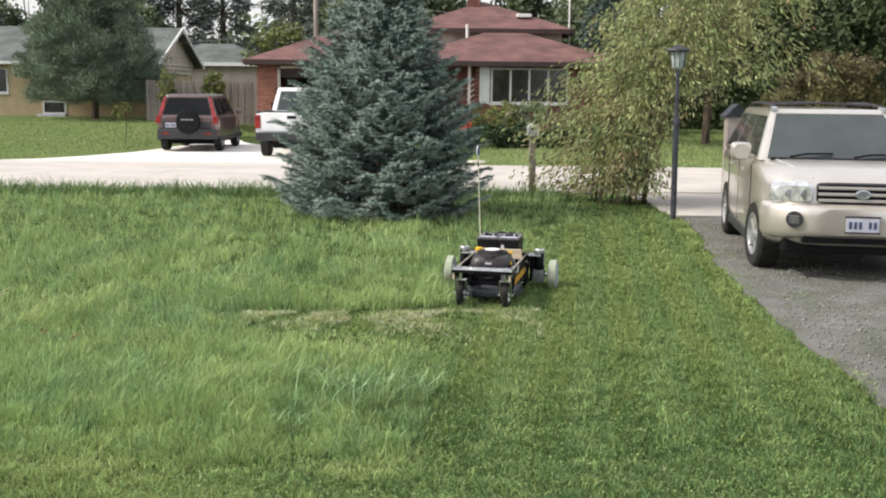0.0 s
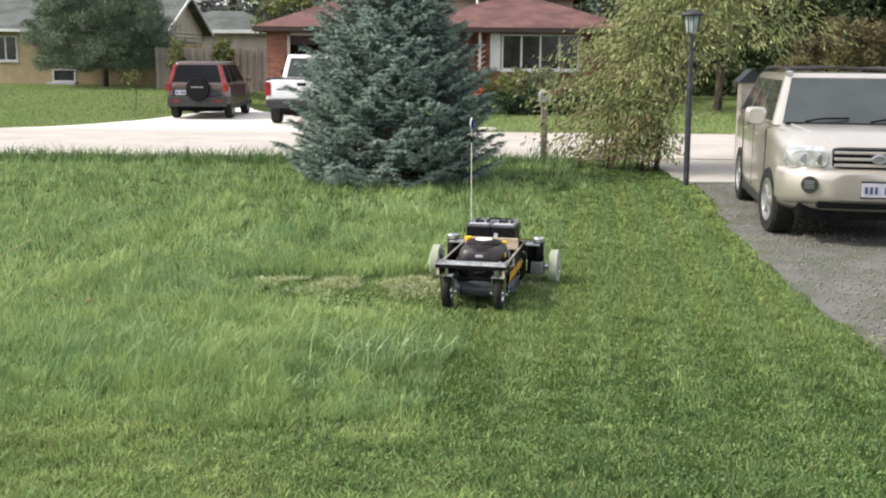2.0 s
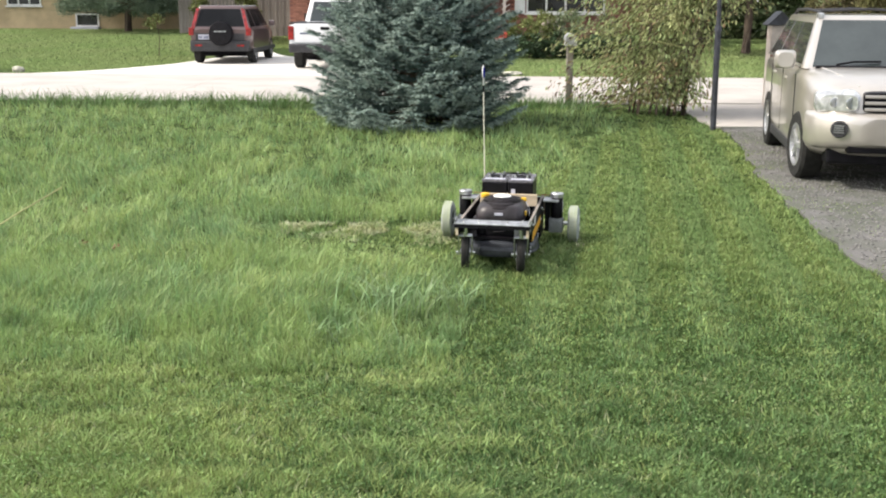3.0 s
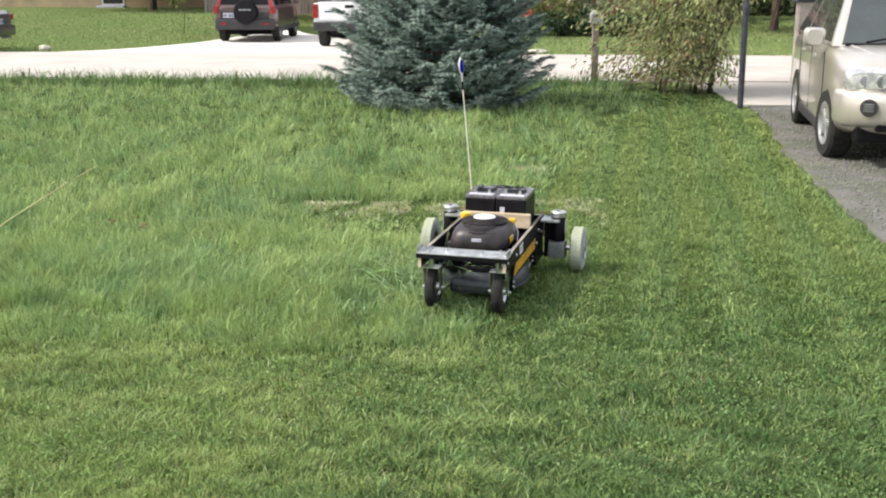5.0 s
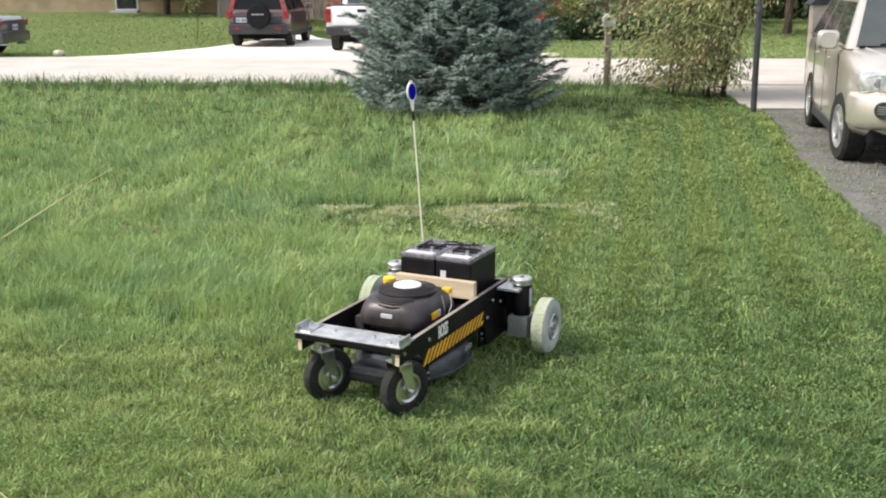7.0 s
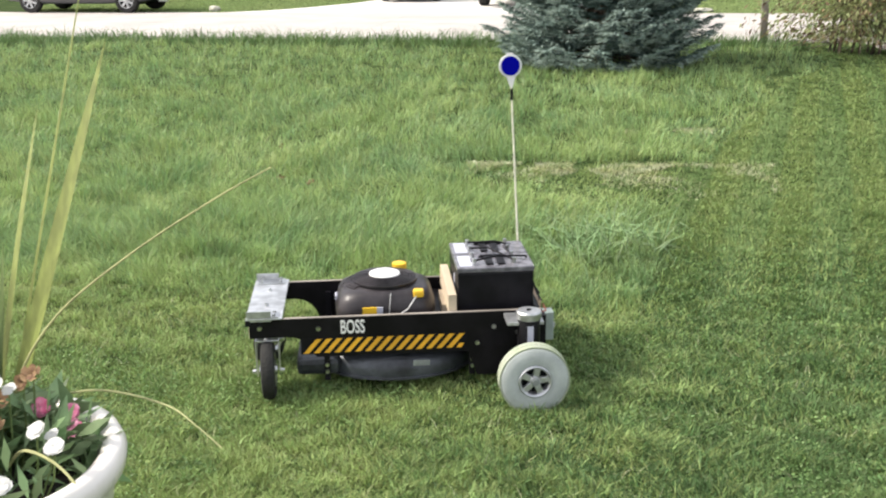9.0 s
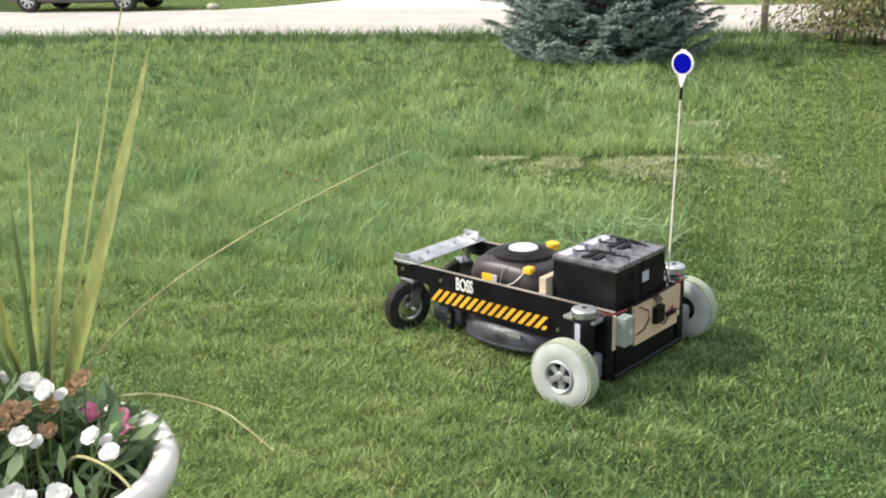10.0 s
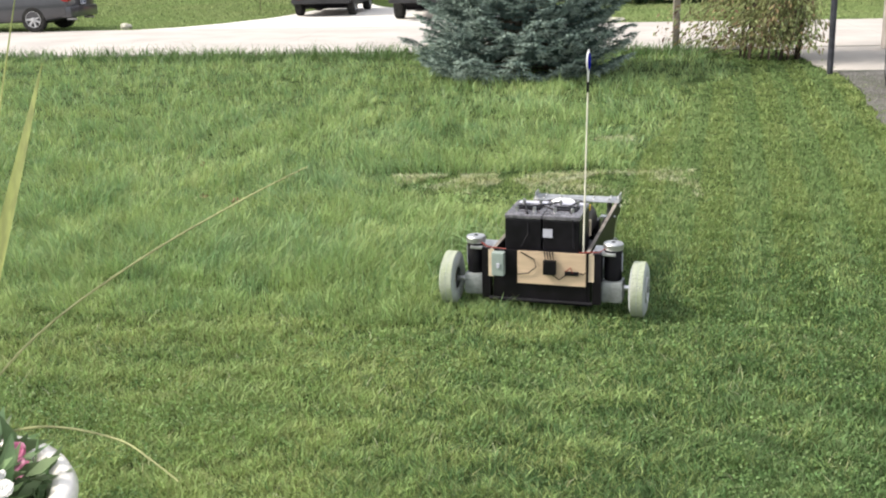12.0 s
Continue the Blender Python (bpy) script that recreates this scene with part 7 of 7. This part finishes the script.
# ---- small things on the lawn ----
def coarse_tuft(at, n, tall, seed, label):
    rng = np.random.default_rng(seed)
    t = thing("grass_tuft", label, "grass", at)
    bm = bmesh.new()
    for i in range(n):
        a = rng.uniform(0, math.tau)
        b = Vector((rng.normal(0, 0.14), rng.normal(0, 0.12), 0))
        h, ln = tall * rng.uniform(0.5, 1.1), tall * rng.uniform(0.2, 1.0)
        d = Vector((math.cos(a), math.sin(a), 0))
        s = Vector((-d.y, d.x, 0)) * 0.0048
        prev = None
        for u in (0, 0.35, 0.65, 0.88, 1.0):
            p = b + d * ln * u * u + Vector((0, 0, h * (u - 0.42 * u ** 3)))
            w = s * (1.05 - u)
            cur = (bm.verts.new(p - w), bm.verts.new(p + w))
            if prev:
                bm.faces.new((prev[0], prev[1], cur[1], cur[0]))
            prev = cur
    tagged(part("tuft_growth", bm, BLUE_GRASS, t), kind="stuff")
    return t


TUFT = coarse_tuft(pose(-0.40, 6.15, 0), 110, 0.36, 95, "large clump of coarse bluish grass in the long lawn")
TUFT_B = coarse_tuft(pose(-0.08, 6.35, 0), 45, 0.30, 96, "clump of coarse bluish grass in the long lawn")
coarse_tuft(pose(-0.75, 5.7, 0), 60, 0.20, 97, "small clump of coarse grass")
coarse_tuft(pose(0.45, 10.0, 0), 50, 0.16, 98, "clump of coarse grass beside the cut lane")
rr = np.random.default_rng(99)
for x, y, c in ((-2.9, 7.7, 0), (-2.6, 7.55, 1), (-3.3, 8.9, 0)):
    v, f = leaf_cloud(np.array([[x, y, 0.06]]) + rr.normal(0, 0.02, (5, 3)) * (1, 1, 0.3), 0.035, rr, 0.6)
    tagged(raw("fallen_leaf", v, f, DRY_LEAF), "dry brown fallen leaf on the grass", "leaf")


# ---- what moves ----
# seconds, place of the rear axle, heading in degrees
DRIVE = [
    (0.0, 0.664, 10.024, 258.1),
    (1.0, 0.544, 9.357, 259.7),
    (1.5, 0.481, 9.069, 259.4),
    (2.0, 0.428, 8.722, 258.6),
    (2.5, 0.386, 8.546, 258.6),
    (3.0, 0.336, 8.248, 261.7),
    (5.0, 0.082, 6.84, 258.0),
    (5.5, -0.008, 6.455, 263.3),
    (6.0, -0.045, 6.063, 262.9),
    (6.5, -0.099, 5.715, 255.8),
    (8.3, -0.606, 4.542, 226.5),
    (8.5, -0.660, 4.470, 215.0),
    (8.7, -0.711, 4.459, 205.9),
    (9.0, -0.612, 4.416, 196.0),
    (9.5, -0.377, 4.413, 173.5),
    (10.0, -0.183, 4.371, 150.0),
    (10.5, -0.12, 4.275, 124.0),
    (11.0, -0.278, 4.632, 101.7),
    (11.5, -0.305, 4.901, 82.8),
    (12.0, -0.233, 5.364, 80.4),
]
SPEED_STEP = 0.02


def smooth_at(t):
    """The mower's place and heading, gliding from row to row."""
    i = max(k for k in range(len(DRIVE) - 1) if DRIVE[k][0] <= t + 1e-9)
    a, b = DRIVE[i], DRIVE[i + 1]
    p, n = DRIVE[max(i - 1, 0)], DRIVE[min(i + 2, len(DRIVE) - 1)]
    u, h = (t - a[0]) / (b[0] - a[0]), b[0] - a[0]
    out = []
    for k in (1, 2, 3):
        m0 = (b[k] - p[k]) / (b[0] - p[0])
        m1 = (n[k] - a[k]) / (n[0] - a[0])
        out.append((2 * u ** 3 - 3 * u ** 2 + 1) * a[k] + (u ** 3 - 2 * u ** 2 + u) * h * m0 + (3 * u ** 2 - 2 * u ** 3) * b[k] + (u ** 3 - u ** 2) * h * m1)
    return out


def motions():
    body, left, right, rolls, casts = [], [], [], ([], []), ([], [])
    spin, roll, turn = [0.0, 0.0], [0.0, 0.0], [0.0, 0.0]
    steps = int(12.0 / SPEED_STEP + 0.5)
    last = smooth_at(0)
    for i in range(steps + 1):
        t = min(i * SPEED_STEP, 12.0)
        x, y, hd = smooth_at(t)
        vx, vy, w = x - last[0], y - last[1], radians(hd - last[2])
        c, s = math.cos(radians(hd)), math.sin(radians(hd))
        fwd, lat = vx * c + vy * s, -vx * s + vy * c
        for k, sd in enumerate((1, -1)):
            spin[k] += math.degrees((fwd - w * sd * 0.497) / 0.1435)
            u, v = fwd - w * sd * 0.195, lat + w * 1.075
            go = math.hypot(u, v)
            if go > 1e-6:
                diff = (math.atan2(v, u) - turn[k] + math.pi) % math.tau - math.pi
                turn[k] += max(-0.12, min(0.12, math.sin(diff / 2) * 2 * go / 0.18))
                roll[k] += math.degrees(go * math.cos(diff) / 0.125)
        last = (x, y, hd)
        if i % 5 == 0:
            body.append((t, pose(x, y, 0, 0, 0, hd)))
            left.append((t, pose(0, 0.497, 0.1435, 0, spin[0], 0)))
            right.append((t, pose(0, -0.497, 0.1435, 0, spin[1], 0)))
            for k, sd in enumerate((1, -1)):
                casts[k].append((t, pose(1.075, sd * 0.195, 0, 0, 0, math.degrees(turn[k]))))
                rolls[k].append((t, pose(-0.052, 0, 0.125, 0, roll[k], 0)))
    walk(mower, body)
    walk(WHEEL_L, left)
    walk(WHEEL_R, right)
    walk(CASTOR_L, casts[0])
    walk(CASTOR_R, casts[1])
    walk(ROLL_L, rolls[0])
    walk(ROLL_R, rolls[1])
    # the whip bends as the mower shakes: seconds, lean to the side, lean along
    shake = ((0, 1.9, 2.0), (1, 2.2, 0.2), (1.5, 1.5, 2.5), (2, 0.3, 0.2), (2.5, 0.2, 2.0), (3, 1.2, 0.2), (4, 3.0, 1.0), (5, 4.8, 2.0), (5.5, 5.8, 4.0), (6, 5.0, 0.2), (6.5, 4.2, 2.5), (7.4, 2.5, 1.0), (8.3, 0.3, 0.2), (8.5, 2.1, 3.0),
             (8.7, 1.8, -0.5), (9, 2.7, 3.0), (9.5, 1.6, -1.2), (10, 1.9, 0), (10.5, 3.4, -1.6), (11, 1.2, -1.4), (11.5, 1.4, 2.2), (12, 0.2, 2.4))
    walk(WHIP, [(t, pose(-0.05, -0.215, 0.30, a, b, 0)) for t, a, b in shake])
    # the coarse clump is pushed over as the castors and the deck go across it
    lean = ((0, 0), (3.6, 0), (4.6, 22), (5.4, 52), (6.4, 48), (7.4, 34), (12, 32))
    walk(TUFT, [(t, pose(-0.40, 6.15, 0, a * 0.75, -a * 0.35, 0)) for t, a in lean])
    walk(TUFT_B, [(t, pose(-0.08, 6.35, 0, a, 0, 0)) for t, a in lean])
    # the long stem sways in the wind
    air = ((0, -2, 3), (2.5, -2.3, 2.8), (5.5, 4.5, 2.6), (6.5, 4.7, 3), (8.3, 2.5, 1), (8.7, 4, 1.5), (9.0, -22, 0.4), (9.5, -21, 0.1), (10, 13, -4.4), (10.5, 14.6, -4.2), (11.2, 14.9, -4.6), (12, 15.6, -4.1))
    walk(sway, [(t, pose(*SWAY_BASE, 0, -up, turn_z)) for t, turn_z, up in air])


motions()
